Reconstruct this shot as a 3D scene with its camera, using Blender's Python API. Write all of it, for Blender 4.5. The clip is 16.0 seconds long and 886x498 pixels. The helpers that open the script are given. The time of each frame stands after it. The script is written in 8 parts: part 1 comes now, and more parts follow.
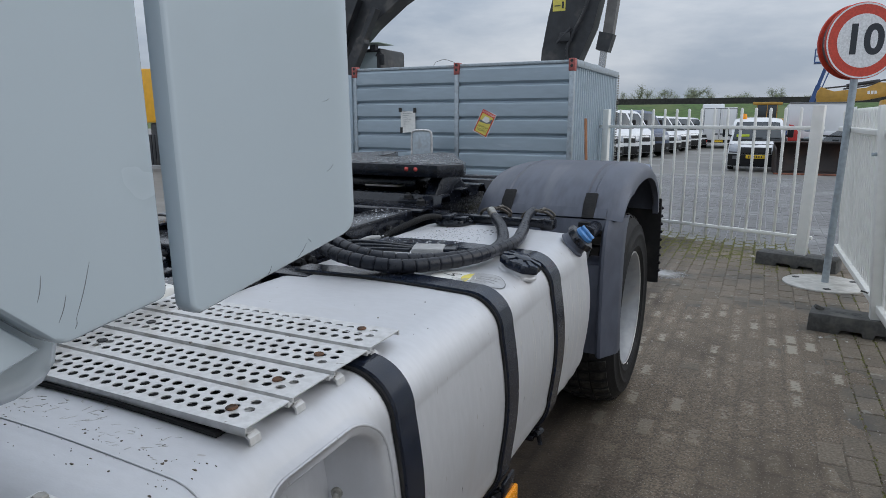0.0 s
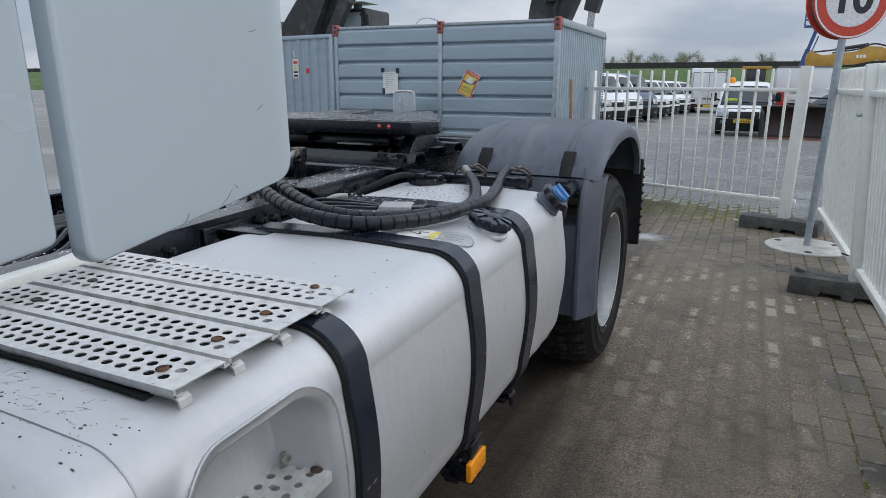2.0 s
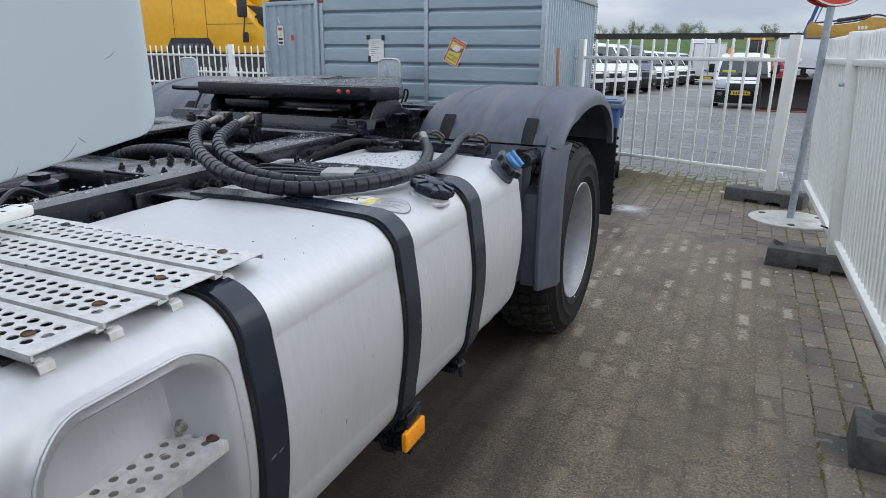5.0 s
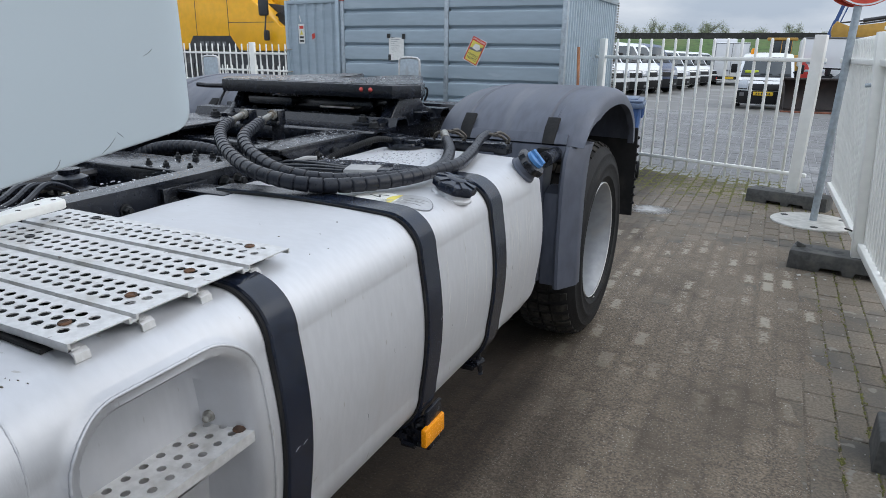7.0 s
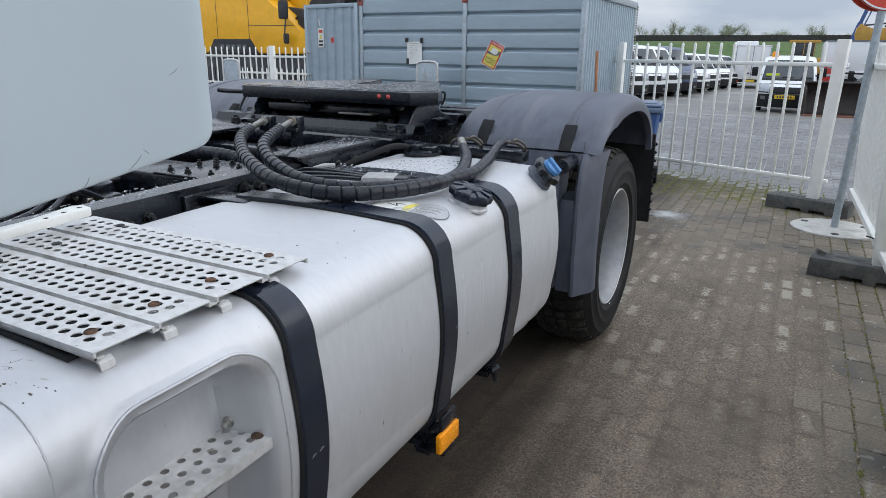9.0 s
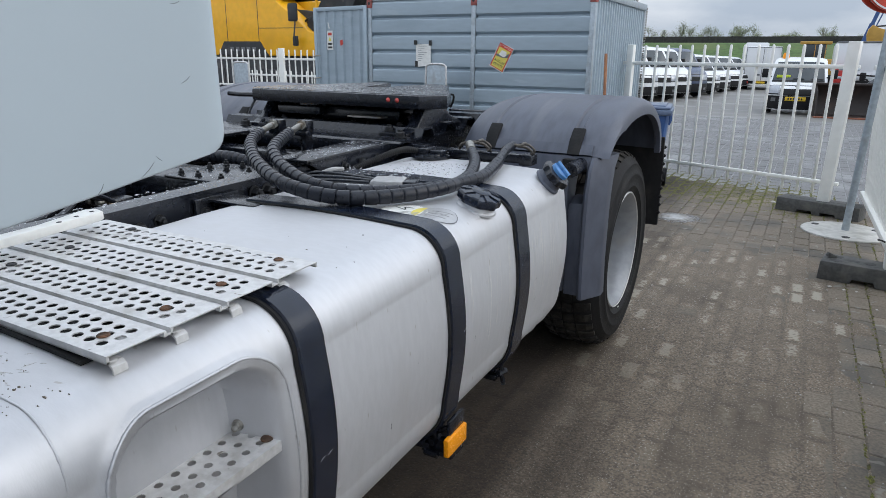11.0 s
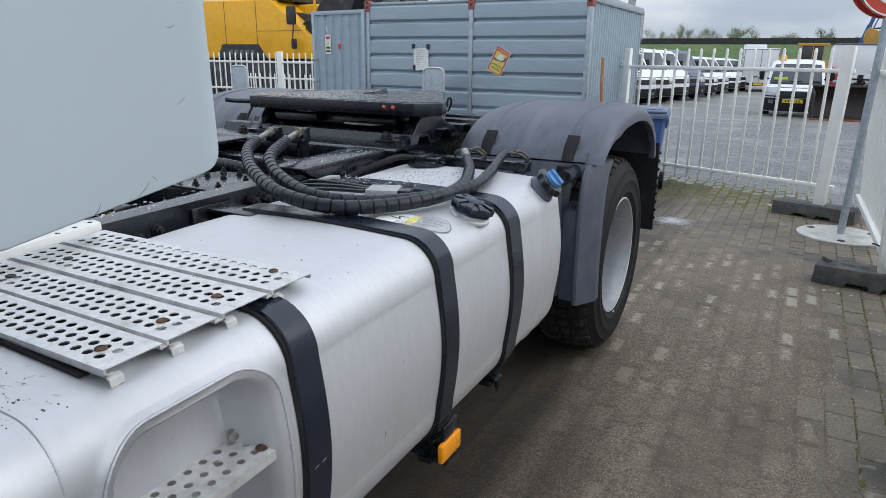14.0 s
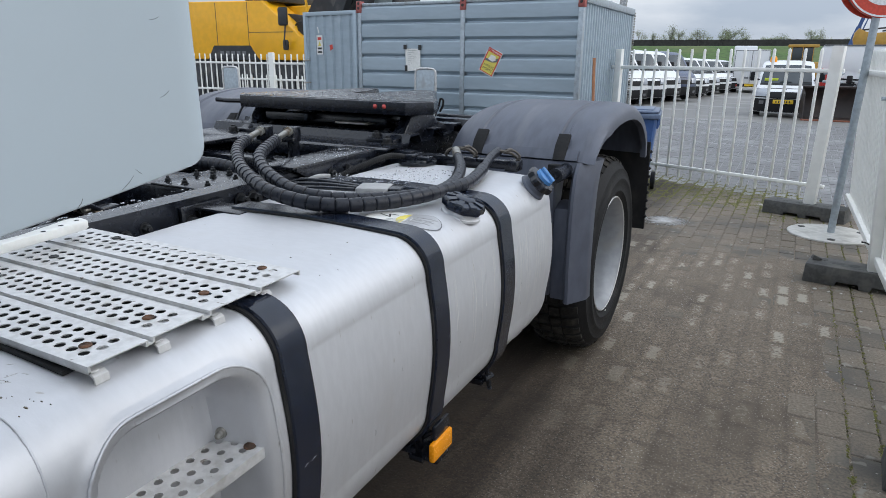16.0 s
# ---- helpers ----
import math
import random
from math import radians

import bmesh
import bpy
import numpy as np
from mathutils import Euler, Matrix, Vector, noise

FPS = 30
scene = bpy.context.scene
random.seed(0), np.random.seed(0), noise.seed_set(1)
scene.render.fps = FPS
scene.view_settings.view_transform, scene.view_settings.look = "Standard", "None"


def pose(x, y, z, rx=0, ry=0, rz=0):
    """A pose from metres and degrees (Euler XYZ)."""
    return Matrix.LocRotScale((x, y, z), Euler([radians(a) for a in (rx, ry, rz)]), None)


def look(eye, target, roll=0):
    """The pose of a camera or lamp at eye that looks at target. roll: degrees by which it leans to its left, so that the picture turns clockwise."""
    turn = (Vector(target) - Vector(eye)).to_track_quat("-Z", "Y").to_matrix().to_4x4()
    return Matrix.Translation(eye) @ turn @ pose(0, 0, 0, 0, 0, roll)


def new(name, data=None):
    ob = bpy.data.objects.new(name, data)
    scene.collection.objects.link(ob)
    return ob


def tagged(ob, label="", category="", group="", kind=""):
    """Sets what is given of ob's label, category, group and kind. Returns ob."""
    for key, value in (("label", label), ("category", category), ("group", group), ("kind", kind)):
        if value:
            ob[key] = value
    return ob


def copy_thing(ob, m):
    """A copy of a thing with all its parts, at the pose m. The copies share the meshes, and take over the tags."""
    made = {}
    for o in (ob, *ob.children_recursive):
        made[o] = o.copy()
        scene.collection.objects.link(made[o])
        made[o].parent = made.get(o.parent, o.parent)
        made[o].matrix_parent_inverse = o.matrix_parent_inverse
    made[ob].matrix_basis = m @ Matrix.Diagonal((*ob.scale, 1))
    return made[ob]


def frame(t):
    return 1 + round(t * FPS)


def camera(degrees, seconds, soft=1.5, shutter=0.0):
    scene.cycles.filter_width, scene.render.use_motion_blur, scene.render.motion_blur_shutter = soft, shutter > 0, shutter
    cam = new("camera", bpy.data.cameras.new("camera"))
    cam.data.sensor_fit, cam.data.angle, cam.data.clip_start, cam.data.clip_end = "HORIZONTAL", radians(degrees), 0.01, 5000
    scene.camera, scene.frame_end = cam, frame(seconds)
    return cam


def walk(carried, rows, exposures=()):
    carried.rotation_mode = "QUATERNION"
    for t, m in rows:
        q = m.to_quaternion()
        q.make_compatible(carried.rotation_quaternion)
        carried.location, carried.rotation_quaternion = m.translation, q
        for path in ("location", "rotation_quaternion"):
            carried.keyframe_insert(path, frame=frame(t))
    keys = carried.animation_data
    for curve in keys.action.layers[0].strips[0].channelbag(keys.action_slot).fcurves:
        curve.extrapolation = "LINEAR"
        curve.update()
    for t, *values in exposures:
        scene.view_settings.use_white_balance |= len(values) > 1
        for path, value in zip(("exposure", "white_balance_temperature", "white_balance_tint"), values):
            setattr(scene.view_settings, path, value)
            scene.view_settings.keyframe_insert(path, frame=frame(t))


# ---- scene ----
cam = camera(68.8, 16.0, soft=0.3)

# seconds, x, y, z, tilt, lean, heading
PATH = [
    (0, 1.7401, -3.1864, 1.4305, 78.689, 0.006, 26.206),
    (0.5, 1.7279, -3.1723, 1.4144, 78.641, 0.024, 25.860),
    (1, 1.7492, -3.1446, 1.4067, 77.714, -0.062, 25.635),
    (1.5, 1.7583, -3.1232, 1.4009, 76.438, -0.121, 25.394),
    (2, 1.7653, -3.1040, 1.3949, 75.644, -0.215, 25.183),
    (2.5, 1.8201, -3.0675, 1.3980, 75.245, -0.221, 24.929),
    (3, 1.8758, -3.0276, 1.3858, 74.361, -0.298, 24.675),
    (3.5, 1.8967, -2.9926, 1.3758, 73.695, -0.337, 24.473),
    (4, 1.8980, -2.9915, 1.3737, 73.410, -0.426, 24.519),
    (6.5, 1.8869, -3.0194, 1.3680, 73.075, -0.687, 26.461),
    (7, 1.8871, -3.0169, 1.3704, 73.080, -0.763, 26.769),
    (7.5, 1.8892, -3.0196, 1.3824, 73.168, -0.748, 27.031),
    (8, 1.8921, -3.0221, 1.3915, 73.161, -0.816, 27.381),
    (8.5, 1.8906, -3.0251, 1.3911, 73.230, -0.764, 27.797),
    (9, 1.8929, -3.0250, 1.3908, 73.241, -0.773, 28.299),
    (9.5, 1.8906, -3.0262, 1.3915, 73.277, -0.804, 28.654),
    (12, 1.8970, -3.0357, 1.4034, 73.388, -0.661, 29.085),
    (12.5, 1.8953, -3.0433, 1.4055, 73.400, -0.649, 28.968),
    (13, 1.8883, -3.0496, 1.4090, 73.446, -0.657, 28.984),
    (13.5, 1.8989, -3.0436, 1.4158, 73.455, -0.679, 29.003),
    (14, 1.9144, -3.0367, 1.4230, 73.520, -0.646, 28.931),
    (14.5, 1.9205, -3.0360, 1.4224, 73.547, -0.657, 28.868),
    (15, 1.9185, -3.0324, 1.4146, 73.573, -0.669, 28.689),
    (15.5, 1.9190, -3.0319, 1.4123, 73.616, -0.637, 28.490),
    (16, 1.9187, -3.0307, 1.4117, 73.657, -0.618, 28.288),
]
walk(cam, [(t, pose(x, y, z, rx, ry, rz)) for t, x, y, z, rx, ry, rz in PATH],
     exposures=[(0.0, -0.39), (1.5, -0.37), (2.0, -0.25), (2.5, -0.17), (3.0, -0.15), (3.4, 0.0), (16.0, 0.0)])

# ---- light: an overcast afternoon ----
SUN_UP, SUN_TURN = 36.0, 72.0
world = bpy.data.worlds.new("overcast_sky")
scene.world = world
world.use_nodes = True
wn, wl = world.node_tree.nodes, world.node_tree.links
wn.clear()
w_out = wn.new("ShaderNodeOutputWorld")
w_bg = wn.new("ShaderNodeBackground")
w_sky = wn.new("ShaderNodeTexSky")
w_sky.sky_type, w_sky.sun_disc = "NISHITA", False
w_sky.sun_elevation, w_sky.sun_rotation = radians(SUN_UP), radians(SUN_TURN)
w_sky.dust_density, w_sky.air_density = 3.0, 1.0
w_grey = wn.new("ShaderNodeHueSaturation")
w_grey.inputs["Saturation"].default_value = 0.30
w_coord = wn.new("ShaderNodeTexCoord")
w_map = wn.new("ShaderNodeMapping")
w_map.inputs["Scale"].default_value = (1.0, 1.0, 3.4)
w_cloud = wn.new("ShaderNodeTexNoise")
w_cloud.inputs["Scale"].default_value = 2.6
w_cloud.inputs["Detail"].default_value = 7.0
w_cloud.inputs["Roughness"].default_value = 0.55
w_ramp = wn.new("ShaderNodeValToRGB")
w_ramp.color_ramp.elements[0].position, w_ramp.color_ramp.elements[0].color = 0.38, (3.8, 4.53, 5.58, 1)
w_ramp.color_ramp.elements[1].position, w_ramp.color_ramp.elements[1].color = 0.62, (6.7, 7.2, 7.92, 1)
w_mix = wn.new("ShaderNodeMixRGB")
w_mix.inputs["Fac"].default_value = 0.86
wl.new(w_coord.outputs["Generated"], w_map.inputs["Vector"])
wl.new(w_map.outputs["Vector"], w_cloud.inputs["Vector"])
wl.new(w_cloud.outputs["Fac"], w_ramp.inputs["Fac"])
wl.new(w_sky.outputs["Color"], w_grey.inputs["Color"])
wl.new(w_grey.outputs["Color"], w_mix.inputs["Color1"])
wl.new(w_ramp.outputs["Color"], w_mix.inputs["Color2"])
# a closed cloud cover is about twice as bright overhead as at the horizon
w_sep = wn.new("ShaderNodeSeparateXYZ")
w_up = wn.new("ShaderNodeMapRange")
w_up.inputs["From Min"].default_value, w_up.inputs["From Max"].default_value = 0.02, 0.9
w_up.inputs["To Min"].default_value, w_up.inputs["To Max"].default_value = 1.0, 2.25
w_mul = wn.new("ShaderNodeVectorMath")
w_mul.operation = "SCALE"
wl.new(w_coord.outputs["Generated"], w_sep.inputs["Vector"])
wl.new(w_sep.outputs["Z"], w_up.inputs["Value"])
wl.new(w_mix.outputs["Color"], w_mul.inputs["Vector"])
wl.new(w_up.outputs["Result"], w_mul.inputs["Scale"])
wl.new(w_mul.outputs["Vector"], w_bg.inputs["Color"])
w_bg.inputs["Strength"].default_value = 0.116
wl.new(w_bg.outputs["Background"], w_out.inputs["Surface"])

sun_data = bpy.data.lights.new("sun", "SUN")
sun_data.energy, sun_data.angle, sun_data.color = 0.85, radians(55), (1.0, 0.965, 0.905)
sun = new("sun", sun_data)
sun.matrix_world = look((0, 0, 30), (-math.sin(radians(SUN_TURN)) * 20, -math.cos(radians(SUN_TURN)) * 20, 30 - 20 * math.tan(radians(SUN_UP))))
scene.view_settings.exposure = 0.0


# ---- materials ----
def material(name, color, rough=0.6, metal=0.0, grain=0.12, grain_size=60.0, stain=None, stain_size=3.0, stain_low=0.52, stain_high=0.72,
             bump=0.0, bump_size=120.0, random=0.0, coat=0.0, stretch=(1, 1, 1), spots=None, spot_size=30.0, spot_low=0.70):
    """A procedural surface in metres: base colour, fine grain, larger stains, small spots and relief."""
    m = bpy.data.materials.new(name)
    m.use_nodes = True
    n, l = m.node_tree.nodes, m.node_tree.links
    b = n["Principled BSDF"]
    geo = n.new("ShaderNodeNewGeometry")
    mp = n.new("ShaderNodeMapping")
    mp.inputs["Scale"].default_value = stretch
    l.new(geo.outputs["Position"], mp.inputs["Vector"])

    def noise_node(size, detail):
        t = n.new("ShaderNodeTexNoise")
        t.inputs["Scale"].default_value, t.inputs["Detail"].default_value = size, detail
        l.new(mp.outputs["Vector"], t.inputs["Vector"])
        return t

    def mixed(fac, c1, c2):
        x = n.new("ShaderNodeMixRGB")
        for key, v in (("Fac", fac), ("Color1", c1), ("Color2", c2)):
            if isinstance(v, bpy.types.NodeSocket):
                l.new(v, x.inputs[key])
            else:
                x.inputs[key].default_value = v if isinstance(v, float) else (*v, 1)
        return x.outputs["Color"]

    def step_node(sock, lo, hi):
        r = n.new("ShaderNodeMapRange")
        r.inputs["From Min"].default_value, r.inputs["From Max"].default_value = lo, hi
        r.interpolation_type = "SMOOTHSTEP"
        l.new(sock, r.inputs["Value"])
        return r.outputs["Result"]

    g = noise_node(grain_size, 4)
    dark = tuple(c * (1 - grain) for c in color)
    lite = tuple(min(1, c * (1 + grain)) for c in color)
    col = mixed(step_node(g.outputs["Fac"], 0.3, 0.7), dark, lite)
    rough_sock = None
    if stain:
        s = noise_node(stain_size, 6)
        f = step_node(s.outputs["Fac"], stain_low, stain_high)
        col = mixed(f, col, stain)
    if spots:
        s2 = noise_node(spot_size, 2)
        col = mixed(step_node(s2.outputs["Fac"], spot_low, spot_low + 0.05), col, spots)
    if random:
        info, isl = n.new("ShaderNodeObjectInfo"), n.new("ShaderNodeNewGeometry")
        add = n.new("ShaderNodeMath")
        add.operation = "ADD"
        l.new(info.outputs["Random"], add.inputs[0])
        l.new(isl.outputs["Random Per Island"], add.inputs[1])
        fr = n.new("ShaderNodeMath")
        fr.operation = "FRACT"
        l.new(add.outputs["Value"], fr.inputs[0])
        hsv = n.new("ShaderNodeHueSaturation")
        r = n.new("ShaderNodeMapRange")
        r.inputs["To Min"].default_value, r.inputs["To Max"].default_value = 1 - random, 1 + random
        l.new(fr.outputs["Value"], r.inputs["Value"])
        l.new(r.outputs["Result"], hsv.inputs["Value"])
        l.new(col, hsv.inputs["Color"])
        col = hsv.outputs["Color"]
    l.new(col, b.inputs["Base Color"])
    rr = n.new("ShaderNodeMapRange")
    rr.inputs["To Min"].default_value, rr.inputs["To Max"].default_value = max(0.03, rough - 0.10), min(1, rough + 0.10)
    l.new(g.outputs["Fac"], rr.inputs["Value"])
    l.new(rr.outputs["Result"], b.inputs["Roughness"])
    b.inputs["Metallic"].default_value = metal
    if coat:
        b.inputs["Coat Weight"].default_value, b.inputs["Coat Roughness"].default_value = coat, 0.12
    if bump:
        bn = noise_node(bump_size, 5)
        bp = n.new("ShaderNodeBump")
        bp.inputs["Strength"].default_value, bp.inputs["Distance"].default_value = min(1, bump), 0.004
        l.new(bn.outputs["Fac"], bp.inputs["Height"])
        l.new(bp.outputs["Normal"], b.inputs["Normal"])
    return m


ALU = material("brushed_aluminium", (0.600, 0.603, 0.622), 0.47, 0.50, 0.030, 34, (0.555, 0.548, 0.550), 4.5, 0.50, 0.80, 0.05, 180, stretch=(1, 2.2, 0.6), spots=(0.47, 0.455, 0.44), spot_size=30, spot_low=0.72)


def front_shade(m, y_plain, y_dark, film):
    """Paints dark reflections into the colour, mottled, strongest next to the front wheel."""
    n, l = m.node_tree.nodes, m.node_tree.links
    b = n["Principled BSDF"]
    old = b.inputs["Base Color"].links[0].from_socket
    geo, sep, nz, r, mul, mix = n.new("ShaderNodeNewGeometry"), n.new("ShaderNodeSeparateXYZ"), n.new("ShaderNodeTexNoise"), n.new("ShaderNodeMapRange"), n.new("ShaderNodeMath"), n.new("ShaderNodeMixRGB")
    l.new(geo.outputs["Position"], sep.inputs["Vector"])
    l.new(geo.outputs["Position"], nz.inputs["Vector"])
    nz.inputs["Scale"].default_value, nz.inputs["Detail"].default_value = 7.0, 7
    r.inputs["From Min"].default_value, r.inputs["From Max"].default_value = y_plain, y_dark
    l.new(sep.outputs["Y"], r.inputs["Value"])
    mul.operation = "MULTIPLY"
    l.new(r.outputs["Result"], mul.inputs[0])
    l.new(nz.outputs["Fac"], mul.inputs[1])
    # the top stays free of the painted darkening
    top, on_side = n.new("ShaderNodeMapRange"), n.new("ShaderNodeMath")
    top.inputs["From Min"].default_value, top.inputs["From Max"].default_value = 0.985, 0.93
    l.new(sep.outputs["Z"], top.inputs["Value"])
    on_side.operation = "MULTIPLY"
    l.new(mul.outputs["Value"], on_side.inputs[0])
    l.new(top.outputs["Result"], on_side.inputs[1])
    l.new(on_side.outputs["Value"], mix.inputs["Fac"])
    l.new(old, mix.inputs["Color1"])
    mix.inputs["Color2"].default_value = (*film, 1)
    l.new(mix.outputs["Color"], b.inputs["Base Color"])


front_shade(ALU, -2.25, -2.55, (0.235, 0.245, 0.265))
ALU_STEP = material("step_aluminium", (0.640, 0.635, 0.630), 0.42, 0.45, 0.10, 60, (0.47, 0.455, 0.43), 19, 0.52, 0.76, 0.12, 150, spots=(0.25, 0.22, 0.19), spot_size=42, spot_low=0.71)
BLACK = material("black_chassis_paint", (0.0080, 0.0100, 0.0160), 0.25, 0.0, 0.35, 40, (0.014, 0.015, 0.017), 6, 0.55, 0.75, 0.30, 55, spots=(0.06, 0.036, 0.022), spot_size=11, spot_low=0.77, coat=0.12)
STRAP = material("black_strap_paint", (0.0080, 0.0122, 0.0245), 0.22, 0.0, 0.2, 30, (0.016, 0.018, 0.023), 8, 0.6, 0.8, 0.05, 120, spots=(0.12, 0.12, 0.13), spot_size=70, spot_low=0.78, coat=0.12)
PLASTIC = material("dark_grey_plastic", (0.078, 0.087, 0.115), 0.45, 0.0, 0.15, 35, (0.112, 0.118, 0.142), 9, 0.56, 0.74, 0.14, 160, stretch=(1, 0.22, 0.35), spots=(0.050, 0.052, 0.06), spot_size=24, spot_low=0.72)
RUBBER = material("tyre_rubber", (0.009, 0.009, 0.010), 0.66, 0.0, 0.25, 50, (0.026, 0.025, 0.023), 9, 0.5, 0.75, 0.3, 90)
TREAD = material("dusty_tread", (0.016, 0.015, 0.014), 0.75, 0.0, 0.35, 60, (0.050, 0.045, 0.038), 16, 0.46, 0.66, 0.4, 120)
WATER = material("water", (0.9, 0.92, 0.95), 0.04)
WATER.node_tree.nodes["Principled BSDF"].inputs["Transmission Weight"].default_value = 1.0
WATER.node_tree.nodes["Principled BSDF"].inputs["IOR"].default_value = 1.33
HOSE = material("hose_wrap", (0.017, 0.019, 0.026), 0.30, 0.0, 0.2, 80, (0.040, 0.041, 0.048), 14, 0.55, 0.75, 0.1, 200)
STEEL = material("dull_steel_fitting", (0.36, 0.35, 0.32), 0.42, 0.85, 0.2, 60, (0.20, 0.15, 0.10), 25, 0.5, 0.7, 0.1, 150)
RUST = material("rusty_bolt", (0.13, 0.065, 0.035), 0.8, 0.1, 0.35, 120, (0.05, 0.03, 0.02), 60, 0.45, 0.65, 0.3, 200)
BLACK_BOLT = material("black_bolt", (0.022, 0.023, 0.025), 0.45, 0.3, 0.3, 90)
RIM = material("silver_rim_paint", (0.33, 0.34, 0.355), 0.46, 0.25, 0.08, 25, (0.36, 0.35, 0.33), 7, 0.55, 0.8)
CAB = material("pale_grey_cab_paint", (0.455, 0.525, 0.575), 0.24, 0.0, 0.012, 3, (0.43, 0.495, 0.54), 2, 0.5, 0.8, coat=0.5)
SCRATCH = material("dark_scratch", (0.14, 0.15, 0.16), 0.6)
ORANGE = material("orange_reflector", (0.95, 0.33, 0.01), 0.25, 0.0, 0.1, 300)
RED_TIP = material("red_grease_cap", (0.55, 0.07, 0.06), 0.5)
BLUE_CAP = material("blue_cap_plastic", (0.06, 0.20, 0.45), 0.42, 0.0, 0.12, 60)
STICKER = material("white_sticker", (0.75, 0.75, 0.72), 0.5, 0.0, 0.06, 40)
YELLOW_ST = material("yellow_sticker", (0.70, 0.60, 0.12), 0.5, 0.0, 0.06, 40)
CLEAR_ST = material("clear_sticker_film", (0.46, 0.46, 0.47), 0.35, 0.4, 0.08, 40)
RED_ST = material("red_sticker", (0.60, 0.05, 0.03), 0.5, 0.0, 0.06, 40)
INK = material("black_print", (0.03, 0.03, 0.03), 0.6)
GALV = material("grey_blue_galvanised_sheet", (0.365, 0.440, 0.500), 0.42, 0.35, 0.04, 18, (0.32, 0.39, 0.445), 3.5, 0.48, 0.74, 0.05, 60, stretch=(0.35, 1, 1.6), spots=(0.40, 0.47, 0.525), spot_size=6, spot_low=0.66)
GALV_POST = material("galvanised_post", (0.37, 0.42, 0.46), 0.42, 0.5, 0.12, 30, (0.30, 0.32, 0.33), 10, 0.5, 0.75)
RED_IRON = material("faded_red_corner_iron", (0.36, 0.10, 0.09), 0.65, 0.0, 0.2, 40, (0.20, 0.08, 0.07), 12, 0.5, 0.7)
WHITE = material("white_fence_paint", (0.80, 0.80, 0.765), 0.42, 0.0, 0.03, 20, (0.66, 0.66, 0.61), 5, 0.55, 0.85)
BLOCK = material("dark_recycled_plastic", (0.075, 0.075, 0.073), 0.75, 0.0, 0.25, 40, (0.13, 0.125, 0.11), 7, 0.5, 0.75, 0.3, 70)
SIGN_WHITE = material("sign_white", (0.72, 0.73, 0.75), 0.35)
SIGN_RED = material("sign_red", (0.56, 0.06, 0.035), 0.35)
SIGN_GREY = material("sign_grey_back", (0.16, 0.165, 0.175), 0.45, 0.3, 0.1, 20)
FADED = material("faded_print", (0.34, 0.34, 0.34), 0.6)
SIGN_BACK = material("pale_grey_plastic", (0.36, 0.36, 0.36), 0.5, 0.0, 0.1, 40)
BASE_PLATE = material("pale_base_plate", (0.52, 0.51, 0.48), 0.6, 0.2, 0.12, 20, (0.34, 0.33, 0.30), 6, 0.5, 0.75)
BIN_BLUE = material("blue_bin_plastic", (0.05, 0.115, 0.30), 0.42, 0.0, 0.08, 30, (0.09, 0.15, 0.30), 6, 0.55, 0.8)
BIN_LID = material("faded_bin_lid", (0.115, 0.155, 0.24), 0.36, 0.0, 0.10, 30, (0.17, 0.20, 0.26), 5, 0.5, 0.75)
WOOD = material("worn_wood_handle", (0.34, 0.15, 0.07), 0.7, 0.0, 0.25, 60, (0.20, 0.09, 0.05), 15, 0.5, 0.7, stretch=(1, 1, 0.1))
BRICK = material("grey_paving_brick", (0.168, 0.139, 0.106), 0.80, 0.0, 0.28, 85, (0.100, 0.092, 0.080), 2.3, 0.46, 0.70, 0.5, 130, random=0.17, spots=(0.21, 0.195, 0.165), spot_size=11, spot_low=0.64)
DIRT = material("dirty_grit", (0.162, 0.128, 0.094), 0.80, 0.0, 0.48, 110, (0.110, 0.086, 0.062), 1.5, 0.45, 0.70, 0.8, 90, spots=(0.36, 0.33, 0.285), spot_size=150, spot_low=0.63)
# wet spill, its soft sheen put into the pale colour
SPILL = material("dried_pale_spill", (0.40, 0.40, 0.40), 0.35, 0.0, 0.25, 40, (0.25, 0.235, 0.215), 9, 0.40, 0.60)


def fade_out(m, centre, inner, outer):
    """Thins a film away from its middle, with a ragged edge."""
    n, l = m.node_tree.nodes, m.node_tree.links
    geo, off, ln, nz, add, r = n.new("ShaderNodeNewGeometry"), n.new("ShaderNodeVectorMath"), n.new("ShaderNodeVectorMath"), n.new("ShaderNodeTexNoise"), n.new("ShaderNodeMath"), n.new("ShaderNodeMapRange")
    off.operation, ln.operation, add.operation = "SUBTRACT", "LENGTH", "MULTIPLY_ADD"
    off.inputs[1].default_value = centre
    l.new(geo.outputs["Position"], off.inputs[0])
    l.new(off.outputs["Vector"], ln.inputs[0])
    nz.inputs["Scale"].default_value, nz.inputs["Detail"].default_value = 30.0, 6
    l.new(geo.outputs["Position"], nz.inputs["Vector"])
    add.inputs[1].default_value = 0.16
    l.new(nz.outputs["Fac"], add.inputs[0])
    l.new(ln.outputs["Value"], add.inputs[2])
    r.inputs["From Min"].default_value, r.inputs["From Max"].default_value = inner + 0.08, outer + 0.08
    r.inputs["To Min"].default_value, r.inputs["To Max"].default_value = 0.95, 0.0
    l.new(add.outputs["Value"], r.inputs["Value"])
    l.new(r.outputs["Result"], n["Principled BSDF"].inputs["Alpha"])


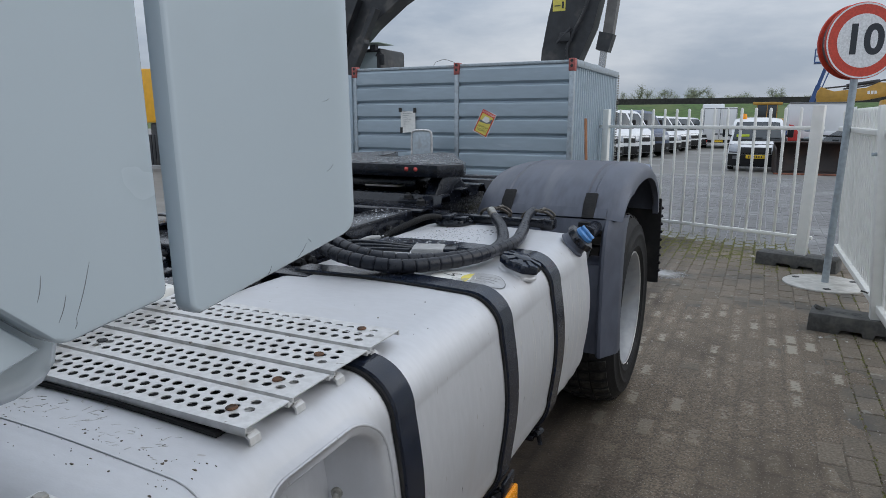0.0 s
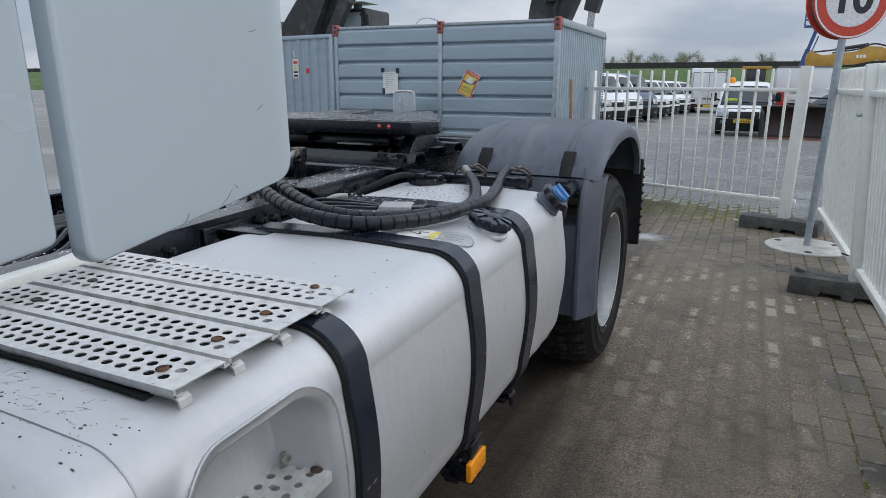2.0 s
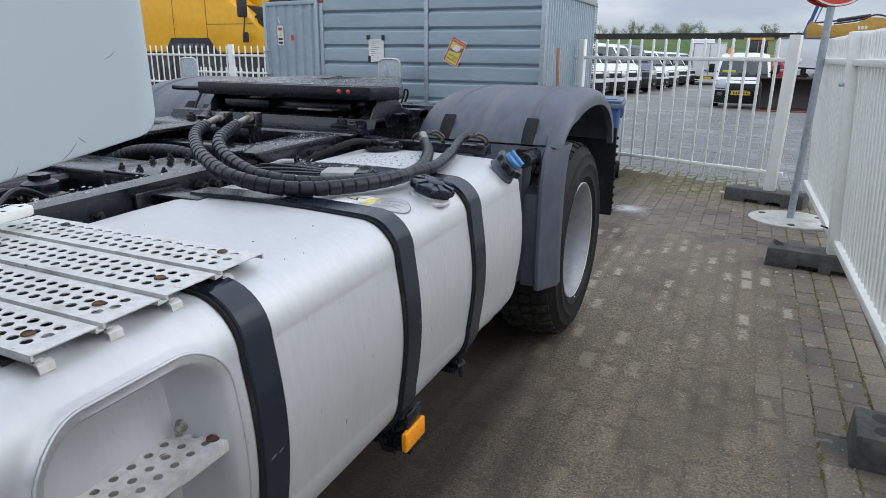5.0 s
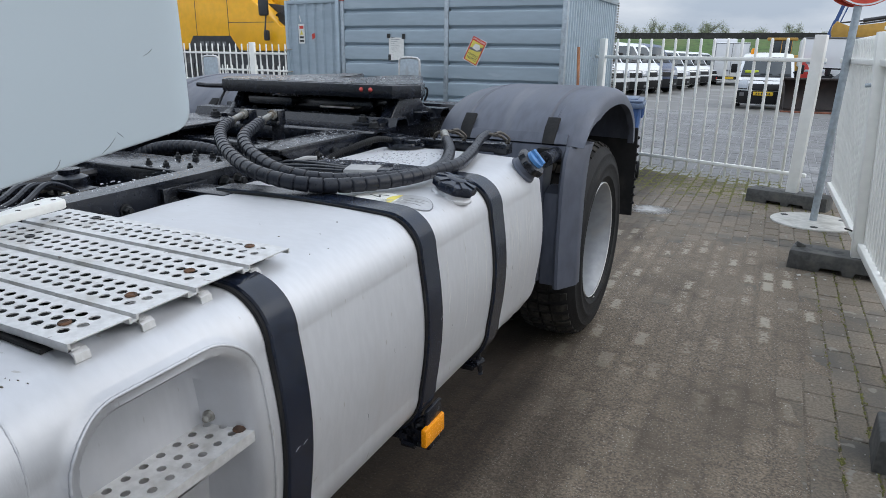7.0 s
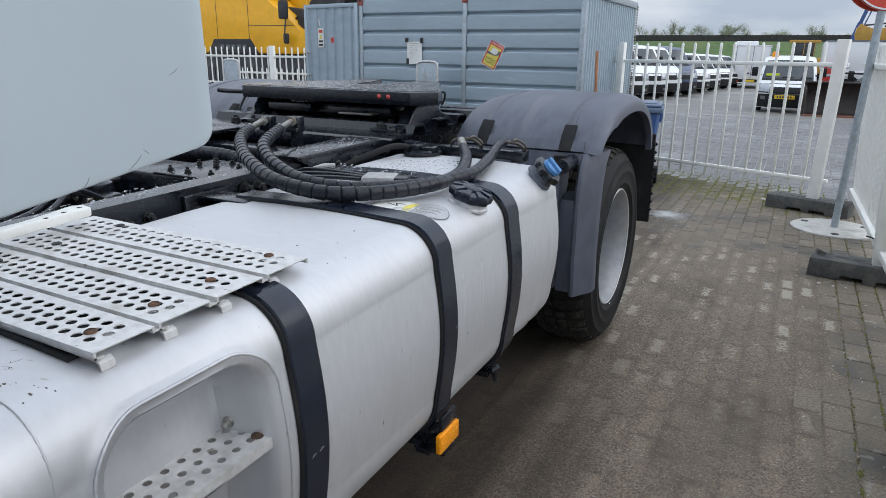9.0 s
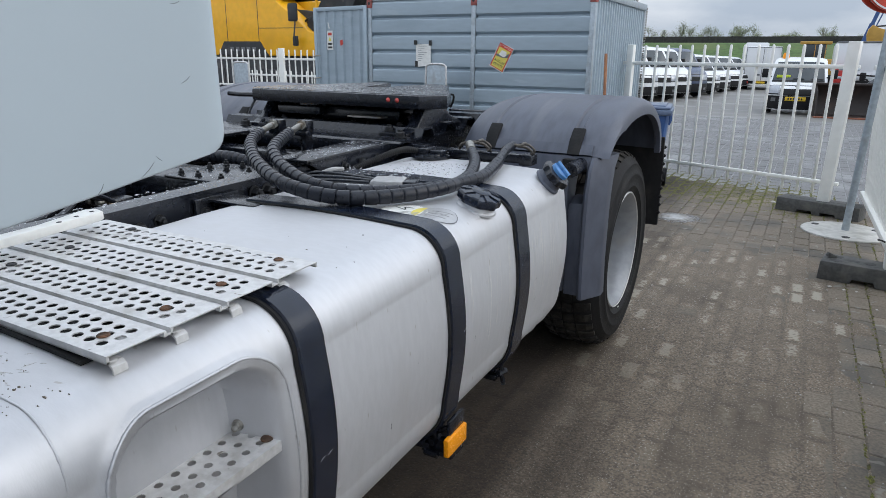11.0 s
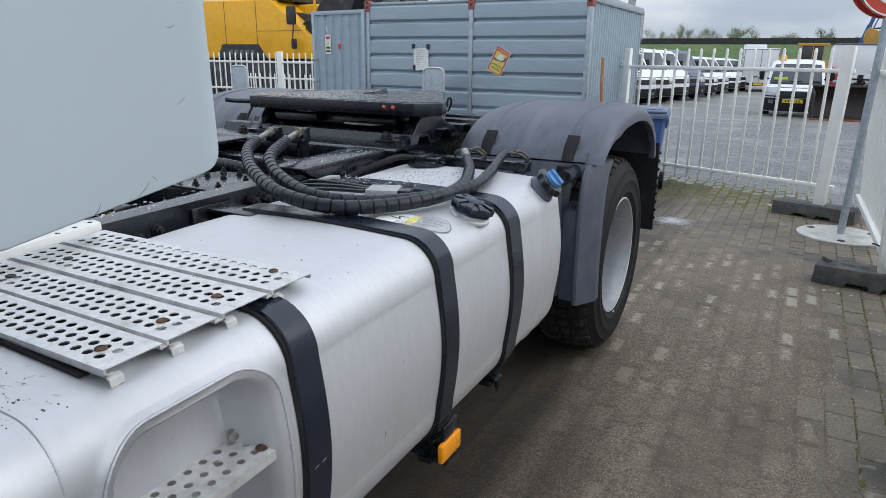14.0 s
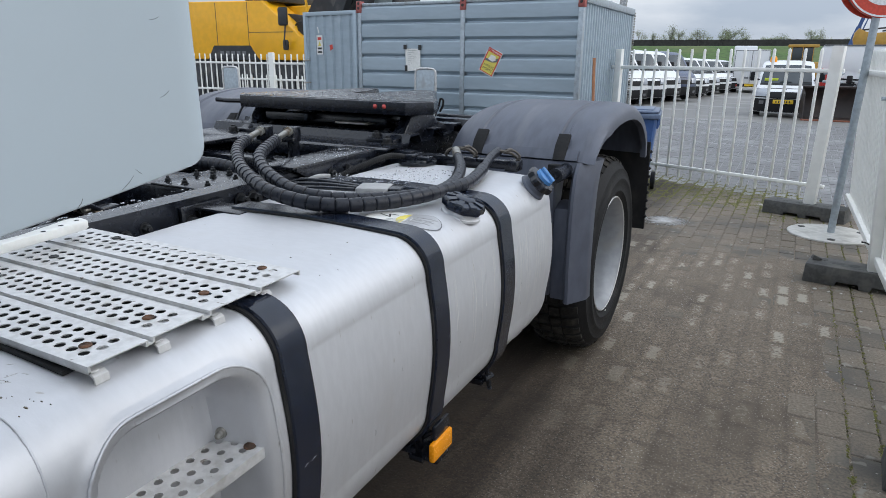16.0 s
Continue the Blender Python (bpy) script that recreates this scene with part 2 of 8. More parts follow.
fade_out(SPILL, (0.985, 3.06, 0.0), 0.07, 0.22)
YARD_BRICK = material("wet_grey_yard_brick", (0.115, 0.113, 0.113), 0.45, 0.0, 0.18, 60, (0.21, 0.21, 0.213), 1.1, 0.48, 0.66, 0.2, 90, random=0.10)

def damp_shade_strip(m, x0, x1):
    """A dark damp wheel track along the truck, wandering edge, with the truck's shade painted in."""
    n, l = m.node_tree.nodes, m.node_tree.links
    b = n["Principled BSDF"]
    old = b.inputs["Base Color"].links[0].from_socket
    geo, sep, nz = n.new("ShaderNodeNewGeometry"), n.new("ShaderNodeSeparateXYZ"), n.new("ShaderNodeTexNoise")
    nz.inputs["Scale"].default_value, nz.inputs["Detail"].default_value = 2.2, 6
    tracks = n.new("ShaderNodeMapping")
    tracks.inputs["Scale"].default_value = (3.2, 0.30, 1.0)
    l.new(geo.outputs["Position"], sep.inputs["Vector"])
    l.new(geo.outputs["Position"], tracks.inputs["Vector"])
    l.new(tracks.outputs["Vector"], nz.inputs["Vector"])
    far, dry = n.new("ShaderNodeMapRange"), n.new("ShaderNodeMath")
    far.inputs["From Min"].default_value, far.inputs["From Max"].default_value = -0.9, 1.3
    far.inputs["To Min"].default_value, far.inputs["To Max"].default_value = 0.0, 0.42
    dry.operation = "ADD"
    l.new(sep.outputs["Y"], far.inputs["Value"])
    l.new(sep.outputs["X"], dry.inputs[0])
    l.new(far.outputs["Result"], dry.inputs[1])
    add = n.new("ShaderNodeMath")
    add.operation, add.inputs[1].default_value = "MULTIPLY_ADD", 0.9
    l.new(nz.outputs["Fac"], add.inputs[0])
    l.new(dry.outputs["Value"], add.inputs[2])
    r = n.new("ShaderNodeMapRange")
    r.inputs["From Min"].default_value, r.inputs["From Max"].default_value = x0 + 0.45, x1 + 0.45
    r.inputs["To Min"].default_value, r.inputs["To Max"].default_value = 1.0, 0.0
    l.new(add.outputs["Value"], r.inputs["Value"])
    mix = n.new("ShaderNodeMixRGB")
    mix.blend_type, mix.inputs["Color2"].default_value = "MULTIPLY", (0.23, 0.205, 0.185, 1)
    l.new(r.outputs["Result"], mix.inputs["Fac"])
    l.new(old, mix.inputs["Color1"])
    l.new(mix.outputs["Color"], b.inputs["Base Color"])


def brick_tint(m):
    """The grit lies thinner and paler on the brick crowns, thick and dark over the joints."""
    n, l = m.node_tree.nodes, m.node_tree.links
    b = n["Principled BSDF"]
    old = b.inputs["Base Color"].links[0].from_socket
    geo, sep, com, br, nz = n.new("ShaderNodeNewGeometry"), n.new("ShaderNodeSeparateXYZ"), n.new("ShaderNodeCombineXYZ"), n.new("ShaderNodeTexBrick"), n.new("ShaderNodeTexNoise")
    sh = n.new("ShaderNodeMath")
    sh.operation, sh.inputs[1].default_value = "ADD", 5.5 - 0.022 + 0.055
    up = n.new("ShaderNodeMath")
    up.operation, up.inputs[1].default_value = "ADD", 4.26
    l.new(geo.outputs["Position"], sep.inputs["Vector"])
    l.new(sep.outputs["Y"], up.inputs[0])
    l.new(up.outputs["Value"], com.inputs["X"])
    l.new(sep.outputs["X"], sh.inputs[0])
    l.new(sh.outputs["Value"], com.inputs["Y"])
    l.new(com.outputs["Vector"], br.inputs["Vector"])
    br.inputs["Scale"].default_value = 1.0
    br.inputs["Brick Width"].default_value, br.inputs["Row Height"].default_value = 0.2130, 0.1100
    br.inputs["Mortar Size"].default_value, br.inputs["Mortar Smooth"].default_value, br.inputs["Bias"].default_value = 0.030, 1.0, -0.15
    br.inputs["Color1"].default_value, br.inputs["Color2"].default_value, br.inputs["Mortar"].default_value = (0.92, 0.92, 0.92, 1), (1.40, 1.385, 1.365, 1), (0.80, 0.80, 0.80, 1)
    nz.inputs["Scale"].default_value, nz.inputs["Detail"].default_value = 6.0, 5
    l.new(geo.outputs["Position"], nz.inputs["Vector"])
    r = n.new("ShaderNodeMapRange")
    r.inputs["From Min"].default_value, r.inputs["From Max"].default_value = 0.34, 0.62
    l.new(nz.outputs["Fac"], r.inputs["Value"])
    mix = n.new("ShaderNodeMixRGB")
    mix.blend_type = "MULTIPLY"
    l.new(r.outputs["Result"], mix.inputs["Fac"])
    l.new(old, mix.inputs["Color1"])
    l.new(br.outputs["Color"], mix.inputs["Color2"])
    # scoured crowns: ragged dry patches in the middle of some bricks
    cr, rag, big = n.new("ShaderNodeTexBrick"), n.new("ShaderNodeTexNoise"), n.new("ShaderNodeTexNoise")
    l.new(com.outputs["Vector"], cr.inputs["Vector"])
    cr.inputs["Scale"].default_value, cr.inputs["Brick Width"].default_value, cr.inputs["Row Height"].default_value = 1.0, 0.2130, 0.1100
    cr.inputs["Mortar Size"].default_value, cr.inputs["Mortar Smooth"].default_value, cr.inputs["Bias"].default_value = 0.048, 1.0, -0.12
    cr.inputs["Color1"].default_value, cr.inputs["Color2"].default_value, cr.inputs["Mortar"].default_value = (0, 0, 0, 1), (1, 1, 1, 1), (0, 0, 0, 1)
    rag.inputs["Scale"].default_value, rag.inputs["Detail"].default_value = 52.0, 6
    big.inputs["Scale"].default_value, big.inputs["Detail"].default_value = 1.1, 2
    l.new(geo.outputs["Position"], rag.inputs["Vector"])
    l.new(geo.outputs["Position"], big.inputs["Vector"])
    s1, s2, s3 = n.new("ShaderNodeMath"), n.new("ShaderNodeMath"), n.new("ShaderNodeMapRange")
    s1.operation, s1.inputs[1].default_value = "MULTIPLY_ADD", 1.5
    l.new(rag.outputs["Fac"], s1.inputs[0])
    l.new(cr.outputs["Color"], s1.inputs[2])
    s2.operation, s2.inputs[1].default_value = "MULTIPLY_ADD", 0.75
    l.new(big.outputs["Fac"], s2.inputs[0])
    l.new(s1.outputs["Value"], s2.inputs[2])
    s3.inputs["From Min"].default_value, s3.inputs["From Max"].default_value = 1.66, 1.90
    l.new(s2.outputs["Value"], s3.inputs["Value"])
    # the thick grit towards the cab covers the crowns
    thick, shown = n.new("ShaderNodeMapRange"), n.new("ShaderNodeMath")
    thick.inputs["From Min"].default_value, thick.inputs["From Max"].default_value = -0.6, 0.6
    thick.inputs["To Min"].default_value = 0.12
    l.new(sep.outputs["Y"], thick.inputs["Value"])
    shown.operation = "MULTIPLY"
    l.new(s3.outputs["Result"], shown.inputs[0])
    l.new(thick.outputs["Result"], shown.inputs[1])
    pale = n.new("ShaderNodeMixRGB")
    pale.inputs["Color2"].default_value = (0.335, 0.305, 0.245, 1)
    l.new(shown.outputs["Value"], pale.inputs["Fac"])
    l.new(mix.outputs["Color"], pale.inputs["Color1"])
    l.new(pale.outputs["Color"], b.inputs["Base Color"])


brick_tint(DIRT)
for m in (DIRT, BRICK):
    damp_shade_strip(m, 1.04, 1.56)
SCUFF = material("dry_scuff", (0.50, 0.49, 0.47), 0.60, 0.4, 0.25, 300)
RUN_MARK = material("dried_water_run", (0.66, 0.655, 0.645), 0.6, 0.2, 0.06, 90)
GRIT_SPECK = material("grit_speck", (0.10, 0.082, 0.062), 0.8, 0.0, 0.4, 40)
MOSS = material("moss", (0.130, 0.128, 0.036), 0.95, 0.0, 0.4, 90, (0.05, 0.045, 0.03), 20, 0.5, 0.7, 0.8, 120)
YARD = material("yard_paving", (0.150, 0.144, 0.134), 0.50, 0.0, 0.2, 5, (0.25, 0.246, 0.240), 0.6, 0.50, 0.68, 0.2, 20, stretch=(0.6, 1, 1))
GRASS = material("dike_grass", (0.055, 0.105, 0.022), 0.95, 0.0, 0.35, 1.2, (0.10, 0.13, 0.04), 0.15, 0.45, 0.7, 0.6, 3)
BARRIER = material("dark_barrier_boards", (0.040, 0.038, 0.036), 0.8, 0.0, 0.3, 2)
MACHINE_YELLOW = material("machine_yellow_paint", (0.86, 0.43, 0.010), 0.36, 0.0, 0.05, 6, (0.74, 0.36, 0.015), 1.5, 0.55, 0.8)
MACHINE_DARK = material("machine_dark_grey_paint", (0.026, 0.028, 0.032), 0.5, 0.0, 0.2, 8, (0.085, 0.08, 0.075), 3, 0.5, 0.75)
DIGGER_YELLOW = material("digger_ochre_paint", (0.46, 0.26, 0.045), 0.5, 0.0, 0.1, 6)
CHROME = material("hydraulic_rod", (0.45, 0.45, 0.45), 0.25, 0.9)
VAN_WHITE = material("white_van_paint", (0.72, 0.73, 0.745), 0.30, 0.0, 0.02, 1, coat=0.4)
VAN_BLACK = material("black_van_trim", (0.010, 0.0105, 0.012), 0.6)
# pale colour stands in for the wet sheen along the yard joints
JOINT = material("pale_joint_sand", (0.29, 0.29, 0.30), 0.5, 0.0, 0.3, 30, (0.13, 0.128, 0.125), 1.1, 0.40, 0.60)
for m in (RUBBER, TREAD, VAN_BLACK, HOSE):
    m.node_tree.nodes["Principled BSDF"].inputs["Specular IOR Level"].default_value = 0.3
VAN_NAVY = material("dark_blue_van_paint", (0.03, 0.05, 0.11), 0.3, coat=0.4)
GLASS_DARK = material("dark_car_glass", (0.040, 0.050, 0.058), 0.08, 0.0, 0.1, 2)
LAMP_CLEAR = material("clear_headlamp", (0.36, 0.38, 0.41), 0.12, 0.4)
LAMP_RED = material("red_lamp", (0.5, 0.03, 0.02), 0.3)
PLATE_Y = material("yellow_number_plate", (0.75, 0.50, 0.03), 0.5)
BUCKET = material("rusty_brown_bucket", (0.024, 0.0165, 0.0145), 0.6, 0.1, 0.3, 5, (0.060, 0.032, 0.022), 2, 0.5, 0.75)
LIFT_BLUE = material("lift_blue_paint", (0.04, 0.09, 0.24), 0.45)
BARK = material("tree_bark", (0.17, 0.155, 0.135), 0.9, 0.0, 0.3, 6)
LEAF = material("young_leaves", (0.27, 0.31, 0.19), 0.9, 0.0, 0.3, 3, (0.25, 0.24, 0.16), 0.5, 0.5, 0.75)


# ---- mesh helpers ----
def box(bm, x0, y0, z0, x1, y1, z1, bevel=0.0, seg=2, m=None):
    vs = [bm.verts.new(Vector((x, y, z))) for x in (x0, x1) for y in (y0, y1) for z in (z0, z1)]
    fs = [bm.faces.new([vs[i] for i in q]) for q in ((0, 1, 3, 2), (4, 6, 7, 5), (0, 4, 5, 1), (2, 3, 7, 6), (0, 2, 6, 4), (1, 5, 7, 3))]
    if bevel:
        r = bmesh.ops.bevel(bm, geom=list({e for f in fs for e in f.edges}), offset=bevel, segments=seg, profile=0.5, affect="EDGES")
        vs = list({v for f in r["faces"] for v in f.verts} | {v for v in vs if v.is_valid})
    if m:
        for v in vs:
            v.co = m @ v.co
    return vs


def loft(bm, rings, closed=True, cap=True):
    vr = [[bm.verts.new(Vector(p)) for p in r] for r in rings]
    n = len(vr[0])
    for a, b in zip(vr, vr[1:]):
        for i in range(n if closed else n - 1):
            j = (i + 1) % n
            bm.faces.new((a[i], a[j], b[j], b[i]))
    if cap and closed:
        bm.faces.new(list(reversed(vr[0])))
        bm.faces.new(vr[-1])
    return vr


def prism(bm, poly, axis, a, b, bevel=0.0, seg=2):
    """A flat outline (pairs of the two other axes, in order) drawn out along an axis."""
    def p3(u, v, w):
        return {"x": (w, u, v), "y": (u, w, v), "z": (u, v, w)}[axis]
    r0 = [bm.verts.new(p3(u, v, a)) for u, v in poly]
    r1 = [bm.verts.new(p3(u, v, b)) for u, v in poly]
    fs = [bm.faces.new(r0), bm.faces.new(list(reversed(r1)))]
    n = len(poly)
    for i in range(n):
        j = (i + 1) % n
        fs.append(bm.faces.new((r0[j], r0[i], r1[i], r1[j])))
    bmesh.ops.recalc_face_normals(bm, faces=fs)
    if bevel:
        edges = {e for f in fs[:2] for e in f.edges}
        bmesh.ops.bevel(bm, geom=list(edges), offset=bevel, segments=seg, profile=0.5, affect="EDGES")


def smooth_path(pts, per=10):
    """A Catmull-Rom line through points."""
    p = [Vector(q) for q in pts]
    p = [2 * p[0] - p[1]] + p + [2 * p[-1] - p[-2]]
    out = []
    for i in range(1, len(p) - 2):
        for k in range(per):
            t = k / per
            out.append(0.5 * ((2 * p[i]) + (p[i + 1] - p[i - 1]) * t + (2 * p[i - 1] - 5 * p[i] + 4 * p[i + 1] - p[i + 2]) * t * t
                              + (3 * p[i] - p[i - 1] - 3 * p[i + 1] + p[i + 2]) * t ** 3))
    out.append(p[-2])
    return out


def tube(bm, pts, radius, n=10, radii=None):
    pts = [Vector(p) for p in pts]
    side = None
    rings = []
    for i, p in enumerate(pts):
        d = (pts[min(i + 1, len(pts) - 1)] - pts[max(i - 1, 0)]).normalized()
        if side is None:
            side = d.orthogonal().normalized()
        side = (side - d * side.dot(d)).normalized()
        up = d.cross(side)
        r = radii[i] if radii else radius
        rings.append([p + r * (side * math.cos(2 * math.pi * k / n) + up * math.sin(2 * math.pi * k / n)) for k in range(n)])
    loft(bm, rings)


def disc(bm, centre, normal, profile, n=24):
    """A turned shape: profile is pairs of radius and height along the normal."""
    c, w = Vector(centre), Vector(normal).normalized()
    u = w.orthogonal().normalized()
    v = w.cross(u)
    loft(bm, [[c + w * h + r * (u * math.cos(2 * math.pi * k / n) + v * math.sin(2 * math.pi * k / n)) for k in range(n)] for r, h in profile])


def resampled(pts, step):
    pts = [Vector(p) for p in pts]
    out, rest = [pts[0]], 0.0
    for a, b in zip(pts, pts[1:]):
        d = (b - a).length
        s = step - rest
        while s <= d:
            out.append(a.lerp(b, s / d))
            s += step
        rest = d - (s - step)
    return out


def part(name, bm, mat, parent=None, label="", smooth=False, fix=True):
    if fix:
        bmesh.ops.recalc_face_normals(bm, faces=bm.faces[:])
    me = bpy.data.meshes.new(name)
    bm.to_mesh(me)
    bm.free()
    me.materials.append(mat)
    if smooth:
        me.polygons.foreach_set("use_smooth", [True] * len(me.polygons))
        me.set_sharp_from_angle(angle=radians(smooth if smooth is not True else 40))
    ob = new(name, me)
    if parent:
        ob.parent = parent
    if label:
        ob["label"] = label
    return ob


def thing(name, m=None, **tags):
    ob = new(name)
    ob.empty_display_size = 0.2
    if m:
        ob.matrix_world = m
    return tagged(ob, **tags)


def boxpart(name, dims, mat, parent=None, label="", bevel=0.004, seg=2, smooth=True):
    bm = bmesh.new()
    box(bm, *dims, bevel=bevel, seg=seg)
    return part(name, bm, mat, parent, label, smooth)


def shared(ob, m, parent=None):
    """Another object on the same mesh."""
    o = new(ob.name.split(".")[0], ob.data)
    o.parent = parent if parent else ob.parent
    o.matrix_basis = m
    return o


def letters(name, text, size, m, mat, parent, spacing=1.0, heavy=0.0):
    cu = bpy.data.curves.new("letters", "FONT")
    cu.body, cu.size, cu.align_x, cu.align_y, cu.extrude = text, size, "CENTER", "CENTER", 0.0006
    cu.space_character, cu.offset = spacing, heavy
    tmp = bpy.data.objects.new("letters", cu)
    me = bpy.data.meshes.new_from_object(tmp)
    bpy.data.objects.remove(tmp)
    me.name = name
    me.materials.clear()
    me.materials.append(mat)
    me.transform(m)
    ob = new(name, me)
    ob.parent = parent
    return ob


# ---- ground ----
def yard_z(y):
    """The yard falls gently away beyond the brick field."""
    if y <= 15:
        return -0.02
    if y <= 24:
        return -0.02 - 0.28 * (y - 15) / 9
    return -0.30 - 0.12 * min(1.0, (y - 24) / 21)


def ground_sheet():
    bm = bmesh.new()
    rows = [[bm.verts.new((x, y, yard_z(y))) for x in (-900, -60, 0, 60, 900)] for y in (-900, 0, 15, 18, 21, 24, 34, 45, 90, 1500)]
    for a, b in zip(rows, rows[1:]):
        for k in range(4):
            bm.faces.new((a[k], a[k + 1], b[k + 1], b[k]))
    return tagged(part("ground", bm, YARD, None, "", False), "wet grey paved yard, flat and open", "ground", kind="structure")


ground = ground_sheet()


# worn grit lies over the paving where wheels pass, and in its joints elsewhere
COL, ROW, BW, BL = 0.1100, 0.2130, 0.1040, 0.2070


def grit_height(x, y):
    n1 = noise.noise(Vector((x * 0.9, y * 0.55, 3.1)))
    n2 = noise.noise(Vector((x * 3.4, y * 2.4, 7.7)))
    n3 = noise.noise(Vector((x * 19, y * 19, 1.7)))
    wear = 1.0 - max(0.0, min(1.0, (y - 1.9 + 0.35 * n1) / 1.5))
    wear *= max(0.0, min(1.0, (2.52 - x + 0.22 * n2 + 0.10 * n1) / 0.50))
    wear = max(wear, 0.0)
    near = max(0.0, min(1.0, (0.9 - y) / 1.4))
    u = (x - 0.022) / COL
    col = math.floor(u + 0.5)
    joint = math.exp(-((u - col + (0.5 if u < col else -0.5)) * COL / 0.014) ** 2)
    v = y / ROW - 0.5 * (col % 2)
    cross = math.exp(-((v - math.floor(v) - 0.5) * ROW / 0.016) ** 2)
    return -0.0050 - 0.0030 * (1 - wear) + wear * (0.0078 + 0.0040 * near + 0.0014 * n1) + (0.0022 - 0.0002 * wear) * n2 + 0.0009 * n3 + 0.0007 * noise.noise(Vector((x * 47, y * 47, 2.2))) - wear * (0.0014 * joint + 0.0007 * cross)


NX, NY = 520, 800
gx, gy = [-1.35 + 4.25 * i / NX for i in range(NX + 1)], [-3.6 + 9.3 * j / NY for j in range(NY + 1)]
verts = [(x, y, grit_height(x, y)) for x in gx for y in gy]
faces = [(i * (NY + 1) + j, (i + 1) * (NY + 1) + j, (i + 1) * (NY + 1) + j + 1, i * (NY + 1) + j + 1) for i in range(NX) for j in range(NY)]
me = bpy.data.meshes.new("dirt")
me.from_pydata(verts, [], faces)
me.polygons.foreach_set("use_smooth", [True] * len(me.polygons))
me.materials.append(DIRT)
tagged(new("dirt", me), "dark damp grit worn over the paving bricks", "dirt", kind="stuff")

# moss in the joints along the gate and the fence
bm = bmesh.new()
rnd = random.Random(4)
for k in range(21000):
    if k < 20000:
        x, y = rnd.uniform(-0.1, 2.2), 4.72 + rnd.gauss(0, 0.34)
        y -= (x - 1.0) * 0.25
        ci = round((x - 0.022) / COL)
        if k % 7 < 3:
            x = 0.022 + COL * (ci + 0.5) + rnd.gauss(0, 0.005)
        elif k % 7 < 6:
            y = ROW * (math.floor(y / ROW) + 0.5 + 0.5 * (ci % 2)) + rnd.gauss(0, 0.005)
    else:
        x, y = rnd.choice((2.277, 2.387, 2.497)) + rnd.gauss(0, 0.006), rnd.uniform(-1.6, 4.0)
    r = rnd.uniform(0.007, 0.019) if k < 20000 else rnd.uniform(0.004, 0.010)
    a = rnd.uniform(0, 6.28)
    top = bm.verts.new((x, y, rnd.uniform(0.001, 0.006)))
    ring = [bm.verts.new((x + r * math.cos(a + q * 1.257) * rnd.uniform(0.6, 1.3), y + 1.8 * r * math.sin(a + q * 1.257) * rnd.uniform(0.6, 1.3), -0.004)) for q in range(5)]
    for q in range(5):
        bm.faces.new((top, ring[q], ring[(q + 1) % 5]))
tagged(part("moss", bm, MOSS, None, "", True), "green moss growing in the paving joints", "moss", kind="stuff")

# pale spill beside the wheel
bm = bmesh.new()
rnd = random.Random(12)
ring = []
for k in range(40):
    a = 2 * math.pi * k / 40
    q = 1 + 0.22 * noise.noise(Vector((math.cos(a) * 2, math.sin(a) * 2, 4.4)))
    ring.append((0.985 + 0.24 * q * math.cos(a), 3.06 + 0.27 * q * math.sin(a), 0.0062))
mid = bm.verts.new((0.985, 3.06, 0.0078))
vs = [bm.verts.new(p) for p in ring]
for k in range(40):
    bm.faces.new((mid, vs[k], vs[(k + 1) % 40]))
tagged(part("spill", bm, SPILL, None, "", True), "pale wet spill on the paving bricks", "spill", kind="stuff")

# pale puddle film, gravel crumbs and litter
bm = bmesh.new()
rnd = random.Random(9)
for k in range(1100):
    x, y = rnd.uniform(0.9, 2.6), rnd.uniform(-1.8, 4.6) if k < 300 else rnd.uniform(-2.0, 1.2)
    r = rnd.uniform(0.0015, 0.0045) if k < 300 else rnd.uniform(0.0012, 0.0032)
    box(bm, -r, -r * 0.8, 0, r, r * 0.8, r, m=pose(x, y, 0.0, rnd.uniform(-20, 20), rnd.uniform(-20, 20), rnd.uniform(0, 90)))
for x, y, r in ((2.18, 1.62, 0.012), (2.26, 1.60, 0.009), (2.33, 1.60, 0.008), (2.05, 1.72, 0.007), (2.42, 1.30, 0.007), (2.35, 0.95, 0.006), (1.72, 4.28, 0.022), (1.78, 4.30, 0.014), (1.93, 3.35, 0.010), (2.02, 3.22, 0.008), (2.22, 0.30, 0.007)):
    box(bm, -r, -r * 0.8, 0, r, r * 0.8, r * 0.6, r * 0.2, 1, m=pose(x, y, 0.001, 8, -6, 35))
tagged(part("gravel", bm, material("pale_gravel", (0.36, 0.34, 0.31), 0.85, 0, 0.3, 40, random=0.35), None, ""), "small pale stones scattered over the paving", "gravel", kind="stuff")

# ---- far yard, dike and horizon ----
bm = bmesh.new()
loft(bm, [[(x, 94, -0.50), (x, 118, 3.95), (x, 122, 4.12), (x, 140, 4.08), (x, 160, -0.50)] for x in (-260, -150, -60, 0, 60, 150, 260)], closed=False, cap=False)
tagged(part("dike", bm, GRASS, None, "", False), "long grassy dike beyond the yard", "dike", kind="structure")
bm = bmesh.new()
box(bm, -260, 128, 4.0, 260, 128.4, 5.33)
for k in range(130):
    box(bm, -260 + 4 * k, 127.85, 4.0, -259.75 + 4 * k, 128, 5.40)
tagged(part("noise_barrier", bm, BARRIER, None, "", False), "low dark noise barrier along the dike road", "barrier", kind="structure")


